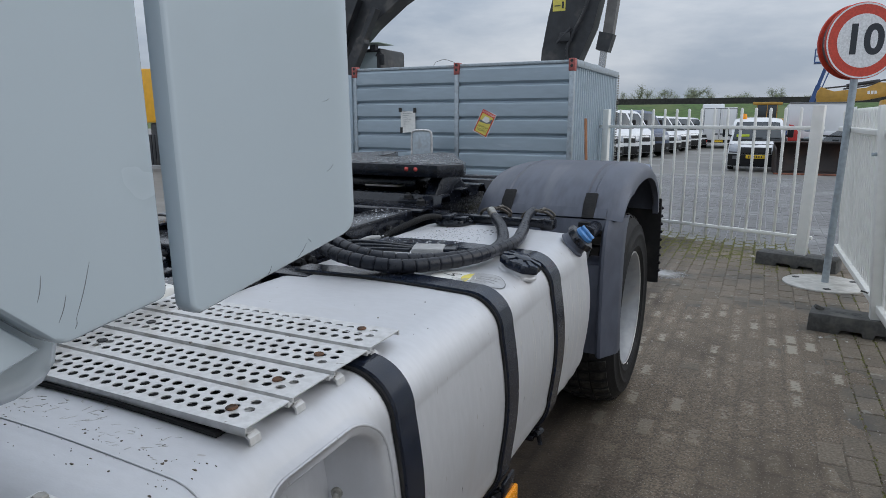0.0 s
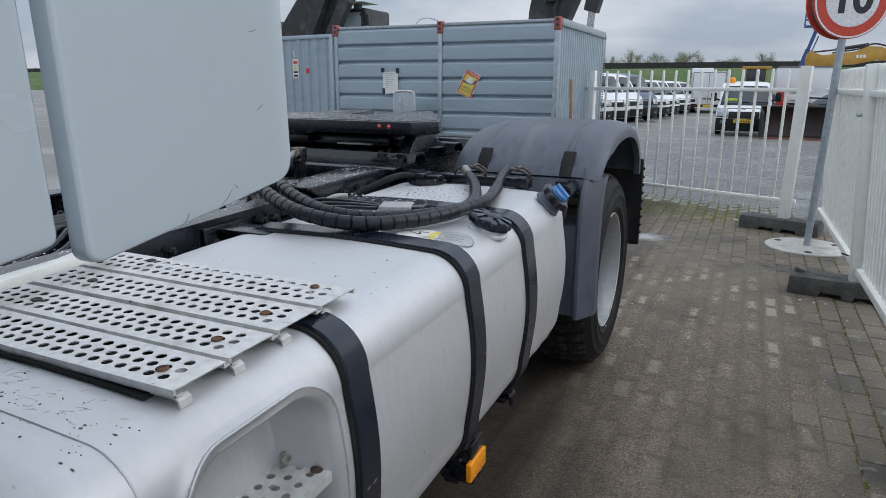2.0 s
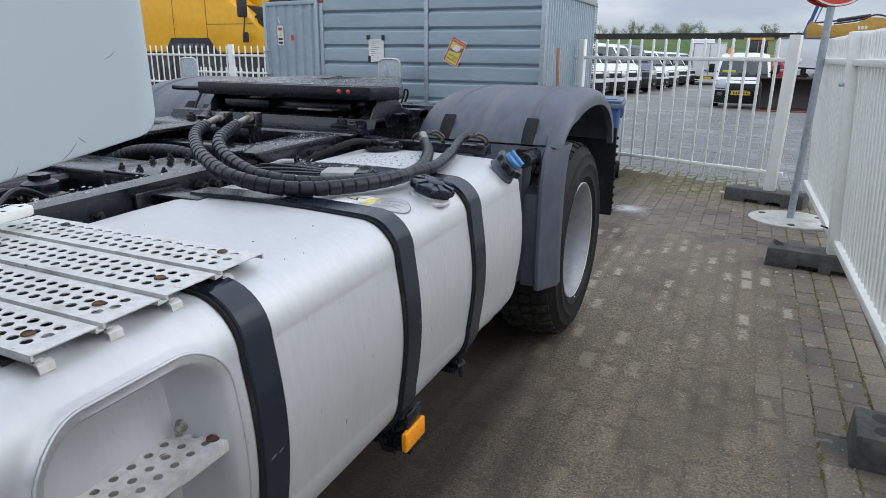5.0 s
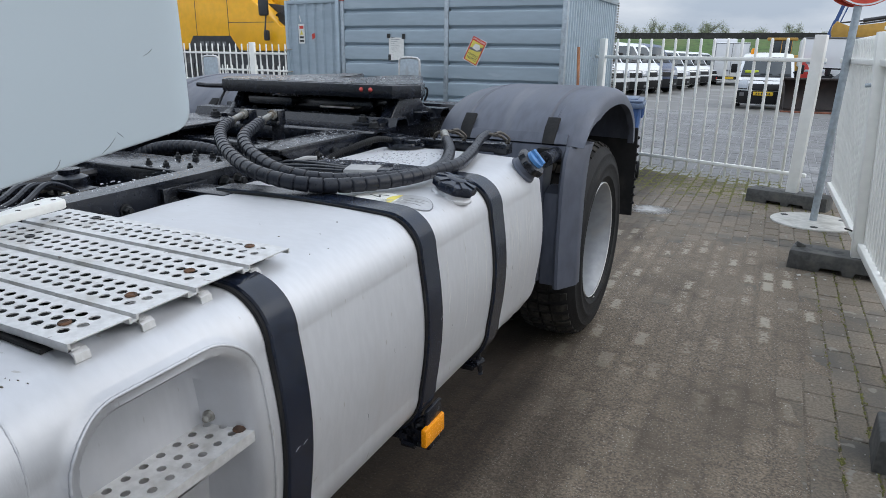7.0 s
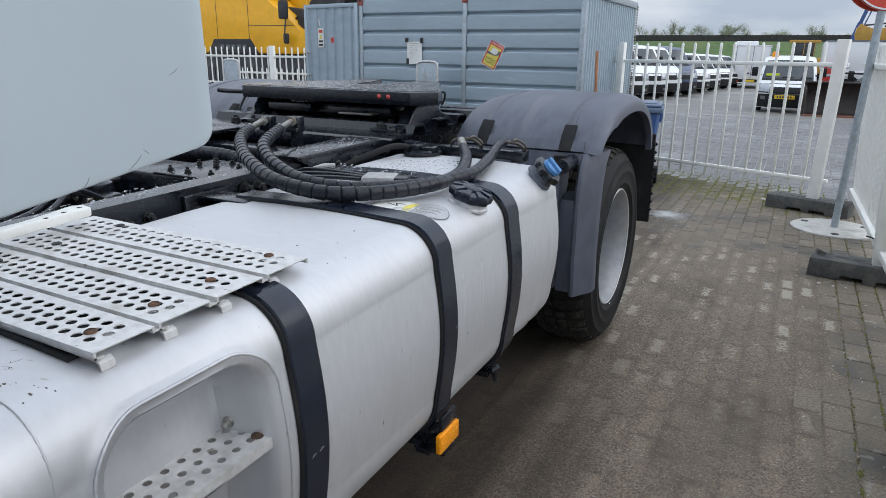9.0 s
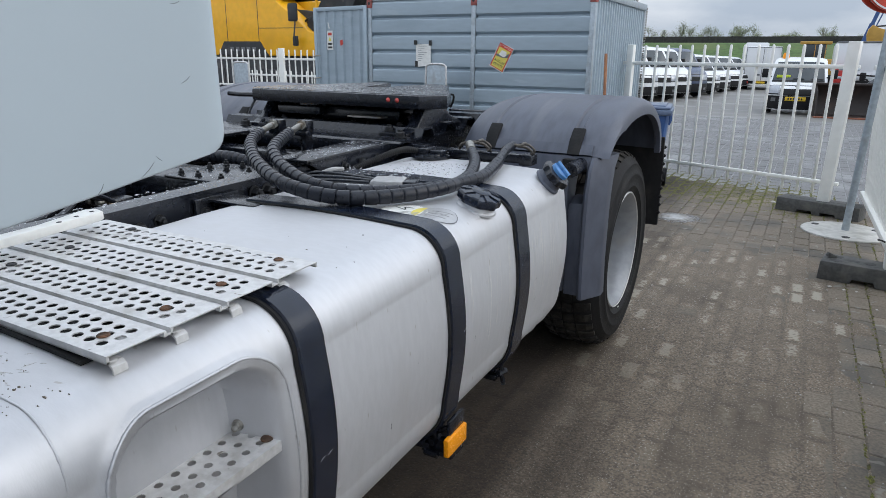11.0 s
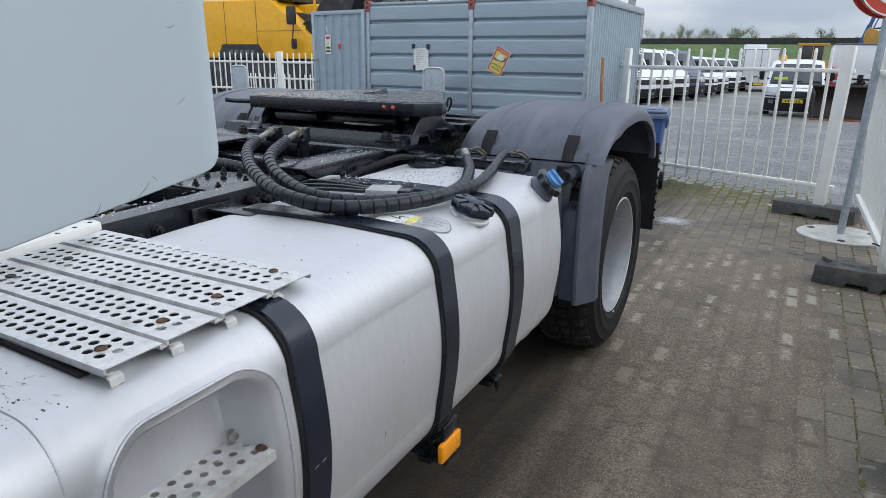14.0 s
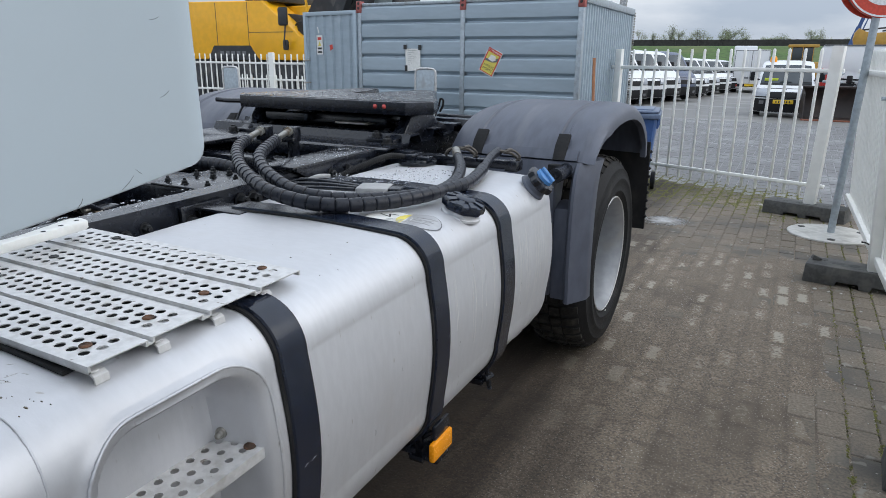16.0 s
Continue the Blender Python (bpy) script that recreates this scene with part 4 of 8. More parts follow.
# filler caps
def cap(centre, normal, r, mat, label, neck, neck_mat):
    bm = bmesh.new()
    w = Vector(normal).normalized()
    u = w.orthogonal().normalized()
    v = w.cross(u)
    c = Vector(centre)
    rings = []
    for rr, h, wob in ((r * 0.80, -0.006, 0), (r, 0.0, 0.04), (r * 1.02, 0.012, 0.05), (r * 0.94, 0.022, 0.05), (r * 0.55, 0.026, 0.0), (r * 0.50, 0.021, 0), (0.003, 0.021, 0)):
        rings.append([c + w * h + rr * (1 + wob * (1 if (k // 2) % 2 else -1)) * (u * math.cos(2 * math.pi * k / 32) + v * math.sin(2 * math.pi * k / 32)) for k in range(32)])
    loft(bm, rings)
    o = part("filler_cap", bm, mat, tank, label, 35)
    bm = bmesh.new()
    disc(bm, c, w, ((r * 0.99, -neck), (r * 0.97, -neck + 0.006), (r * 0.88, -neck + 0.010), (r * 0.84, -0.004)), 28)
    part("filler_neck", bm, neck_mat, tank, "filler neck", 35)
    return o, w, u, v


NECK1 = (1.126, -1.432, 0.996)
o, w, u, v = cap(NECK1, (0.31, 0.03, 1), 0.059, STRAP, "black ribbed plastic filler cap", 0.022, ALU)
for k in range(8):
    bm = bmesh.new()
    a = 2 * math.pi * k / 8 + 0.2
    d, e = u * math.cos(a) + v * math.sin(a), v * math.cos(a) - u * math.sin(a)
    c = Vector(NECK1) + w * 0.0225
    loft(bm, [[c + d * 0.020 + e * 0.006, c + d * 0.020 + e * 0.006 + w * 0.009, c + d * 0.020 - e * 0.006 + w * 0.009, c + d * 0.020 - e * 0.006],
              [c + d * 0.058 + e * 0.011 - w * 0.002, c + d * 0.056 + e * 0.010 + w * 0.003, c + d * 0.056 - e * 0.010 + w * 0.003, c + d * 0.058 - e * 0.011 - w * 0.002]])
    part("grip_lobe", bm, STRAP, tank, "moulded grip lobe", 30)
bm = bmesh.new()
disc(bm, Vector(NECK1) + w * 0.022, w, ((0.030, 0), (0.028, 0.009), (0.022, 0.012), (0.002, 0.012)), 20)
part("cap_grip", bm, STRAP, tank, "moulded round grip", 30)
NECK2 = (1.172, -0.945, 0.985)
o, w, u, v = cap(NECK2, (0.72, 0.05, 0.66), 0.052, BLACK, "black filler cap ring", 0.030, PLASTIC)
bm = bmesh.new()
c = Vector(NECK2) + w * 0.024
disc(bm, c, w, ((0.034, 0), (0.032, 0.012), (0.028, 0.015), (0.002, 0.015)), 20)
for a in (0.6, 0.6 + math.pi):
    d = u * math.cos(a) + v * math.sin(a)
    tube(bm, [c + w * 0.018 - d * 0.002, c + w * 0.018 + d * 0.029], 0.010, 8)
part("blue_knob", bm, BLUE_CAP, tank, "blue plastic knob of the urea cap", 40)

# level sender and its plug on the tank top
bm = bmesh.new()
disc(bm, (0.70, -1.02, 0.999), (0, 0, 1), ((0.075, 0), (0.075, 0.008), (0.06, 0.010), (0.058, 0.016), (0.002, 0.016)), 24)
for k in range(8):
    disc(bm, (0.70 + 0.066 * math.cos(k * 0.785), -1.02 + 0.066 * math.sin(k * 0.785), 1.007), (0, 0, 1), ((0.007, 0), (0.007, 0.006), (0.001, 0.007)), 6)
box(bm, 0.66, -1.06, 1.004, 0.70, -0.98, 1.035, 0.006)
box(bm, 0.705, -1.045, 1.004, 0.76, -1.0, 1.028, 0.006)
for v in bm.verts:
    v.co += Vector((-0.05, 0.15, 0.0))
sender = part("level_sender", bm, BLACK, tank, "black tank sender with plugs", 35)
bm = bmesh.new()
line = resampled(smooth_path([(0.62, -0.89, 1.02), (0.57, -0.95, 1.03), (0.52, -1.06, 1.005), (0.47, -1.18, 0.97)], 10), 0.004)
tube(bm, line, 0.012, 9, [0.0125 if q % 2 else 0.0105 for q in range(len(line))])
part("sender_cable", bm, RUBBER, sender, "black corrugated cable sleeve", 50)
bm = bmesh.new()
box(bm, -0.05, -0.042, -0.010, 0.05, 0.042, 0.010, 0.006, m=pose(0.822, -1.422, 1.018, 0, 0, 20))
part("switch_box", bm, SIGN_BACK, tank, "pale grey flat switch box", 30)
bm = bmesh.new()
box(bm, 0.0, -0.04, -0.012, 0.04, 0.04, 0.012, 0.005, m=pose(0.868, -1.405, 1.016, 0, 0, 20))
part("plug", bm, BLACK, tank, "", 30)
bm = bmesh.new()
for pts in ([(0.47, -1.45, 1.0), (0.56, -1.46, 1.015), (0.66, -1.43, 1.016), (0.78, -1.435, 1.018)], [(0.47, -1.40, 1.0), (0.55, -1.42, 1.02), (0.65, -1.40, 1.018), (0.78, -1.42, 1.02)],
            [(0.45, -1.52, 0.97), (0.53, -1.50, 1.0), (0.64, -1.47, 1.012), (0.77, -1.45, 1.015)]):
    tube(bm, smooth_path(pts), 0.0065, 7)
part("cable", bm, BLACK, tank, "thin black cables", 60)
bm = bmesh.new()
tube(bm, smooth_path([(0.560, -1.415, 1.020), (0.58, -1.385, 1.028), (0.602, -1.355, 1.026)]), 0.007, 8)
part("plug_sleeve", bm, SIGN_BACK, tank, "white connector sleeve", 60)


def decal(outline, lift, name, mat, label=""):
    """A thin film laid on the tank top: outline of (x, y) points round its middle."""
    bm = bmesh.new()
    cx, cy = sum(p[0] for p in outline) / len(outline), sum(p[1] for p in outline) / len(outline)
    rings = []
    for f in (1.0, 0.75, 0.5, 0.25, 0.02):
        rings.append([(cx + (x - cx) * f, cy + (y - cy) * f, tank_top(cx + (x - cx) * f) + lift) for x, y in outline])
    vr = [[bm.verts.new(p) for p in r] for r in rings]
    for a, b in zip(vr, vr[1:]):
        for k in range(len(a)):
            bm.faces.new((a[k], a[(k + 1) % len(a)], b[(k + 1) % len(a)], b[k]))
    bm.faces.new(vr[-1])
    return part(name, bm, mat, tank, label, True)


def oval(cx, cy, rx, ry, turn, a0=0.0, a1=360.0, n=40):
    c, s = math.cos(radians(turn)), math.sin(radians(turn))
    pts = [(rx * math.cos(radians(a0 + (a1 - a0) * k / n)), ry * math.sin(radians(a0 + (a1 - a0) * k / n))) for k in range(n)]
    return [(cx + c * x - s * y, cy + s * x + c * y) for x, y in pts]


def stroke(x0, y0, x1, y1, w):
    d = Vector((x1 - x0, y1 - y0)).normalized() * w / 2
    return [(x0 - d.y, y0 + d.x), (x1 - d.y, y1 + d.x), (x1 + d.y, y1 - d.x), (x0 + d.y, y0 - d.x)]


decal(oval(1.000, -1.618, 0.066, 0.062, 10), 0.0014, "sticker_rim", SIGN_GREY, "dark sticker rim")
decal(oval(1.000, -1.618, 0.0635, 0.0595, 10), 0.0019, "sticker", STICKER, "white round warning sticker")
decal(oval(1.080, -1.600, 0.063, 0.060, 8), 0.0014, "sticker_rim", SIGN_GREY, "dark sticker rim")
decal(oval(1.080, -1.600, 0.0605, 0.0575, 8), 0.0019, "sticker", CLEAR_ST, "white and yellow oval sticker")
decal(oval(1.080, -1.600, 0.060, 0.057, 8, 125, 235), 0.0024, "sticker_field", YELLOW_ST, "yellow sticker field")
for q in (stroke(0.962, -1.600, 1.000, -1.612, 0.0045), stroke(1.000, -1.612, 0.985, -1.590, 0.0045), stroke(0.985, -1.590, 1.012, -1.586, 0.004)):
    decal(q, 0.0025, "sticker_print", INK, "small dark arrow stroke")
for k in range(3):
    decal(stroke(1.000, -1.655 + 0.012 * k, 1.045, -1.640 + 0.012 * k, 0.004), 0.0025, "sticker_print", FADED, "small unreadable print")
for k in range(4):
    decal(stroke(1.057 + 0.013 * k, -1.632, 1.072 + 0.013 * k, -1.572, 0.0022), 0.0026, "sticker_print", FADED, "small unreadable print")
for k in range(3):
    decal(stroke(1.062, -1.622 + 0.022 * k, 1.122, -1.612 + 0.022 * k, 0.0022), 0.0027, "sticker_print", FADED, "small unreadable print")

# orange side marker
bm = bmesh.new()
box(bm, 0.0, -0.0535, -0.027, 0.017, 0.0535, 0.027, 0.005)
o = part("side_marker", bm, ORANGE, tank, "amber side marker lamp", 30)
o.matrix_basis = pose(1.188, -1.691, 0.402)
bm = bmesh.new()
box(bm, 1.10, -1.71, 0.345, 1.196, -1.64, 0.40, 0.006)
box(bm, 1.185, -1.72, 0.39, 1.196, -1.64, 0.47, 0.003)
tube(bm, smooth_path([(1.13, -1.70, 0.40), (1.17, -1.69, 0.43), (1.18, -1.67, 0.40), (1.15, -1.65, 0.36)]), 0.007, 7)
tube(bm, [(1.12, -1.72, 0.36), (1.16, -1.72, 0.36)], 0.012, 8)
part("marker_bracket", bm, BLACK, tank, "dirty marker bracket with cable", 40)

# ---- chassis ----
def rail(sx):
    bm = bmesh.new()
    xo, xi = 0.432 * sx, 0.352 * sx
    z0, z1, t = 0.755, 1.018, 0.008
    prof = [(xo, z0), (xi, z0), (xi, z0 + t), (xo - t * sx, z0 + t), (xo - t * sx, z1 - t), (xi, z1 - t), (xi, z1), (xo, z1)]
    prism(bm, prof, "y", -4.6, 1.15, 0.003)
    return part("frame_rail", bm, BLACK, truck, "black painted steel frame rail", 30)


def hex_bolt(x, y, z, nrm, r, parent, mat=BLACK_BOLT, h=0.014, name="bolt"):
    bm = bmesh.new()
    disc(bm, (x, y, z), nrm, ((r * 1.35, 0), (r * 1.35, 0.003)), 14)
    disc(bm, Vector((x, y, z)) + Vector(nrm).normalized() * 0.003, nrm, ((r, 0), (r, h * 0.8), (r * 0.8, h), (0.001, h)), 6)
    disc(bm, Vector((x, y, z)) + Vector(nrm).normalized() * (h + 0.002), nrm, ((r * 0.55, 0), (r * 0.55, 0.008), (0.001, 0.009)), 8)
    return part(name, bm, mat, parent, "", 30)


rail_r = rail(1)
rail_l = rail(-1)
for y, z in ((-1.935, 0.966), (-1.995, 0.958), (-2.06, 0.885), (-1.60, 0.90), (-2.5, 0.95), (-2.62, 0.95), (-1.36, 0.95), (-1.29, 0.955), (-1.22, 0.96), (-1.15, 0.965), (-1.08, 0.97), (-1.0, 0.97)):
    hex_bolt(0.432, y, z, (1, 0, 0), 0.013, rail_r)
for y, z in ((-1.59, 0.973), (-1.538, 0.971), (-1.673, 0.943)):
    hex_bolt(0.434, y, z, (1, 0, 0), 0.018, rail_r, BLACK_BOLT, 0.024)
# punched holes seen on the far rail's inner web: raised rims
for k in range(14):
    bm = bmesh.new()
    disc(bm, (-0.424, -2.3 + 0.11 * k, 0.93 - 0.055 * (k % 2)), (1, 0, 0), ((0.014, 0), (0.014, 0.002), (0.009, 0.002), (0.009, -0.004), (0.001, -0.004)), 12)
    part("rail_hole", bm, GALV_POST, rail_l, "pale bare-edged hole", 30)

# tank brackets on the rail
for y in (-1.74, -2.24, -1.28):
    bm = bmesh.new()
    box(bm, 0.434, y - 0.085, 0.84, 0.447, y + 0.075, 1.0, 0.004)
    box(bm, 0.447, y - 0.04, 0.985, 0.62, y + 0.045, 0.995, 0.003)
    prism(bm, [(0.447, 0.99), (0.60, 0.99), (0.56, 0.95), (0.447, 0.86)], "y", y - 0.006, y + 0.006)
    br = part("tank_bracket", bm, BLACK, truck, "black welded tank bracket", 30)
    for dy, dz in ((-0.055, 0.955), (0.05, 0.965), (-0.05, 0.88)):
        hex_bolt(0.447, y + dy, dz, (1, 0, 0), 0.015, br)

# cross members, brake parts and lines between the rails
for y, w in ((-2.55, 0.16), (-1.62, 0.20), (-1.06, 0.09), (-0.15, 0.12), (0.62, 0.12), (1.10, 0.06)):
    boxpart("cross_member", (-0.352, y, 0.80, 0.352, y + w, 0.995 if y < -1 else 0.97), BLACK, truck, "black cross member", 0.01)
cw = boxpart("catwalk_plate", (0.06, -1.62, 0.990, 0.335, -1.36, 1.000), BLACK, truck, "wet black cover plate between the rails", 0.004)
for x in (0.105, 0.185, 0.29):
    for y in (-1.585, -1.465, -1.39):
        hex_bolt(x, y, 1.000, (0, 0, 1), 0.009, cw, h=0.010)
bm = bmesh.new()
box(bm, -0.18, -2.34, 0.90, 0.06, -2.10, 0.985, 0.02)
valve = part("valve_block", bm, BLACK, truck, "grimy black air valve block", 40)
for k in range(6):
    bm = bmesh.new()
    tube(bm, [(-0.16 + 0.045 * k, -2.3, 0.98), (-0.16 + 0.045 * k, -2.3, 1.01 + 0.006 * (k % 3))], 0.014, 8)
    part("valve_fitting", bm, BLACK_BOLT, valve, "", 40)
    bm = bmesh.new()
    tube(bm, smooth_path([(-0.16 + 0.045 * k, -2.3, 1.0), (-0.15 + 0.05 * k, -2.45, 1.02), (-0.1 + 0.04 * k, -2.75, 0.99)]), 0.008, 6)
    part("valve_line", bm, HOSE, valve, "", 40)
# relay valve and looped lines beside the near rail
bm = bmesh.new()
disc(bm, (0.02, -1.80, 0.94), (0, 0, 1), ((0.05, 0), (0.055, 0.02), (0.05, 0.05), (0.03, 0.06), (0.03, 0.075), (0.001, 0.08)), 18)
box(bm, -0.07, -1.84, 0.93, 0.11, -1.77, 0.965, 0.01)
relay = part("relay_valve", bm, BLACK, truck, "grimy round relay valve", 40)
for k in range(4):
    bm = bmesh.new()
    tube(bm, smooth_path([(-0.05 + 0.05 * k, -1.83, 0.955), (-0.03 + 0.06 * k, -1.95, 0.985 + 0.008 * k), (0.06 + 0.05 * k, -2.08, 0.975), (0.10 + 0.05 * k, -2.30, 0.95)]), 0.008, 7)
    part("valve_line", bm, HOSE, relay, "", 40)
    bm = bmesh.new()
    disc(bm, (-0.05 + 0.05 * k, -1.835, 0.955), (0, -1, 0), ((0.013, 0), (0.013, 0.02), (0.010, 0.024)), 6)
    part("valve_fitting", bm, STEEL, relay, "dull brass fitting", 30)
# wrapped loom hanging under the fifth wheel
bm = bmesh.new()
line = resampled(smooth_path([(-0.34, -1.34, 0.93), (-0.20, -1.28, 0.985), (-0.02, -1.24, 0.99), (0.12, -1.22, 0.95), (0.2, -1.2, 0.88)], 12), 0.004)
tube(bm, line, 0.026, 10, [0.027 if (q * 0.004 / 0.024) % 1 < 0.8 else 0.022 for q in range(len(line))])
part("cable_loom", bm, HOSE, truck, "ribbed black cable loom", 50)
bm = bmesh.new()
for k in range(3):
    tube(bm, smooth_path([(-0.3 + 0.03 * k, -3.0, 0.96), (-0.28 + 0.03 * k, -2.2, 0.95), (-0.2 + 0.05 * k, -1.5, 0.96), (-0.1 + 0.03 * k, -1.0, 0.93), (0, 0.4, 0.93)]), 0.014, 7)
part("air_line", bm, HOSE, truck, "black air lines", 50)

# corrugated mounting plate with the fifth wheel on it
bm = bmesh.new()
prof = []
ys = [-0.87, -0.865, -0.84, -0.70, -0.68, -0.61, -0.59, -0.50, -0.48, -0.41, -0.39, -0.30, -0.28, -0.21, -0.19, -0.10, -0.08, -0.01, 0.01, 0.08]
zs = [1.036, 1.040, 1.044, 1.044, 1.076, 1.076, 1.044, 1.044, 1.080, 1.080, 1.044, 1.044, 1.080, 1.080, 1.044, 1.044, 1.080, 1.080, 1.044, 1.044]
loft(bm, [[(-w - 0.12, y, z - 0.008), (w, y, z - 0.008), (w, y, z), (-w - 0.12, y, z)] for y, z, w in ((y, z, 0.505) for y, z in zip(ys, zs))])
box(bm, -0.58, -0.876, 0.985, 0.46, -0.868, 1.036, 0.002)
mplate = part("mounting_plate", bm, BLACK, truck, "corrugated black mounting plate, wet", 30)
for x in (-0.42, 0.445):
    for y in (-0.77, -0.545, -0.345, -0.05):
        hex_bolt(x, y, 1.045, (0, 0, 1), 0.019, mplate, h=0.022)
boxpart("plate_flange", (0.30, -1.36, 1.030, 0.452, -0.0, 1.040), BLACK, truck, "wet black flange plate on the rail", 0.003)
boxpart("plate_flange", (-0.452, -1.36, 1.030, -0.30, -0.0, 1.040), BLACK, truck, bevel=0.003)
bm = bmesh.new()
prism(bm, [(-1.345, 1.036), (0.05, 1.036), (0.05, 0.95), (-0.82, 0.95), (-1.04, 0.958), (-1.28, 0.988), (-1.345, 1.022)], "x", 0.440, 0.454, 0.003)
sp = part("rail_stiffener", bm, BLACK, truck, "black bolted side plate", 30)
for k in range(6):
    hex_bolt(0.454, -1.16 + 0.105 * k, 0.990, (1, 0, 0), 0.014, sp)

fifth = thing("fifth_wheel")
fifth.parent = truck
fifth.matrix_basis = pose(0.015, -0.02, -0.030)
right = [(0.465, -0.66), (0.550, -0.57), (0.52, -0.48), (0.36, -0.22), (0.24, 0.02), (0.14, 0.05), (0.07, -0.15), (0.06, -0.30)]
plan = right + [(0.0, -0.34)] + [(-x, y) for x, y in reversed(right)]
bm = bmesh.new()
prism(bm, plan, "z", 1.182, 1.238, 0.007)
part("coupling_plate", bm, BLACK, fifth, "greasy black coupling plate", 30)
bm = bmesh.new()
prism(bm, [(x * 0.97, -0.35 + (y + 0.35) * 0.96) for x, y in plan], "z", 1.2375, 1.2400, 0.001)
part("grease_film", bm, material("wet_grease", (0.028, 0.029, 0.031), 0.25, 0.0, 0.5, 30, (0.13, 0.13, 0.13), 14, 0.56, 0.66, 0.5, 60), fifth, "wet greasy top")
for s in (-1, 1):
    bm = bmesh.new()
    prism(bm, [(-0.70, 1.086), (-0.64, 1.112), (-0.57, 1.190), (-0.42, 1.190), (-0.35, 1.135), (-0.27, 1.108), (-0.26, 1.086)], "x", 0.39 * s, 0.45 * s, 0.01)
    box(bm, 0.30 * s if s > 0 else -0.50, -0.72, 1.070, 0.44 if s > 0 else -0.30, -0.26, 1.088, 0.004)
    ped = part("pedestal", bm, BLACK, fifth, "cast black pedestal", 30)
    for y in (-0.68, -0.60, -0.40, -0.31):
        hex_bolt(0.33 * s, y, 1.088, (0, 0, 1), 0.017, ped, h=0.018)
bm = bmesh.new()
box(bm, -0.30, -0.55, 1.10, 0.30, -0.11, 1.165, 0.02)
box(bm, -0.36, -0.61, 1.125, -0.1, -0.53, 1.165, 0.01)
part("lock_mechanism", bm, BLACK, fifth, "black lock mechanism", 30)
boxpart("lock_bar", (0.08, -0.64, 1.130, 0.26, -0.58, 1.138), STEEL, fifth, "worn bright lock bar", 0.002)
for x in (0.314, 0.360):
    bm = bmesh.new()
    disc(bm, (x, -0.659, 1.216), (0, -1, 0), ((0.010, 0), (0.010, 0.004), (0.006, 0.010), (0.001, 0.013)), 8)
    part("grease_nipple", bm, RED_TIP, fifth, "red grease nipple", 30)
bm = bmesh.new()
tube(bm, [(-0.47, -0.62, 1.19), (-0.78, -0.64, 1.185), (-0.83, -0.66, 1.19)], 0.012, 8)
box(bm, -0.56, -0.66, 1.19, -0.46, -0.60, 1.222, 0.008)
box(bm, -0.66, -0.645, 1.205, -0.56, -0.615, 1.232, 0.008)
tube(bm, smooth_path([(-0.62, -0.63, 1.215), (-0.66, -0.66, 1.14), (-0.67, -0.70, 1.06), (-0.6, -0.75, 1.03)]), 0.006, 6)
for v in bm.verts:
    v.co.y += 0.19
part("release_handle", bm, BLACK, fifth, "black release handle and cable", 30)
# wrapped supply hoses from the fifth wheel bracket round to the mudguard bracket
HOSE_A = [(0.020, -1.049, 1.105), (0.052, -1.094, 1.107), (0.160, -1.263, 1.107), (0.268, -1.420, 1.102), (0.395, -1.546, 1.088), (0.520, -1.641, 1.074), (0.691, -1.724, 1.052), (0.845, -1.708, 1.032), (0.950, -1.600, 1.024), (1.020, -1.440, 1.024), (1.000, -1.250, 1.020), (0.915, -1.030, 1.024), (0.835, -0.890, 1.034), (0.782, -0.805, 1.048)]
HOSE_B = [(0.135, -1.012, 1.105), (0.163, -1.055, 1.107), (0.290, -1.263, 1.109), (0.421, -1.474, 1.101), (0.500, -1.556, 1.086), (0.600, -1.621, 1.068), (0.745, -1.670, 1.046), (0.868, -1.622, 1.030), (0.990, -1.475, 1.024), (1.035, -1.250, 1.020), (1.005, -1.070, 1.022), (0.968, -0.930, 1.030), (0.950, -0.840, 1.044), (0.950, -0.775, 1.054)]
for pts in (HOSE_A, HOSE_B):
    line = smooth_path(pts, 30)
    fit = resampled(line, 0.003)
    n_plain = 92
    core = fit[n_plain:]
    radii = []
    for i in range(len(core)):
        ph = (i * 0.003 / 0.036) % 1.0
        r = 0.0192 + 0.0016 * ph if ph < 0.90 else 0.0155
        if len(core) - i < (34 if pts is HOSE_A else 74):
            r = 0.0155
        radii.append(r)
    bm = bmesh.new()
    tube(bm, core, 0.02, 12, radii)
    h = part("supply_hose", bm, HOSE, truck, "spiral-wrapped black air hose", 55)
    bm = bmesh.new()
    tube(bm, fit[2:n_plain + 2], 0.0115, 10)
    part("hose_pipe", bm, STEEL, h, "dull brass pipe end", 40)
    if pts is HOSE_A:
        bm = bmesh.new()
        tube(bm, fit[-26:], 0.0168, 10)
        part("end_pipe", bm, STEEL, h, "dull steel pipe end", 40)
    for i in (2, n_plain - 4):
        bm = bmesh.new()
        d = (fit[i + 2] - fit[i]).normalized()
        disc(bm, fit[i], d, ((0.020, 0), (0.020, 0.018)), 6)
        disc(bm, fit[i] + d * 0.018, d, ((0.016, 0), (0.016, 0.014)), 10)
        part("hose_nut", bm, STEEL, h, "dull brass hexagon nut", 30)
bm = bmesh.new()
for x, y in ((0.015, -1.03), (0.130, -0.995)):
    box(bm, x - 0.028, y - 0.015, 1.063, x + 0.028, y + 0.03, 1.121, 0.004)
    tube(bm, [(x + 0.002, y + 0.01, 1.07), (x + 0.002, y + 0.01, 0.93)], 0.024, 10)
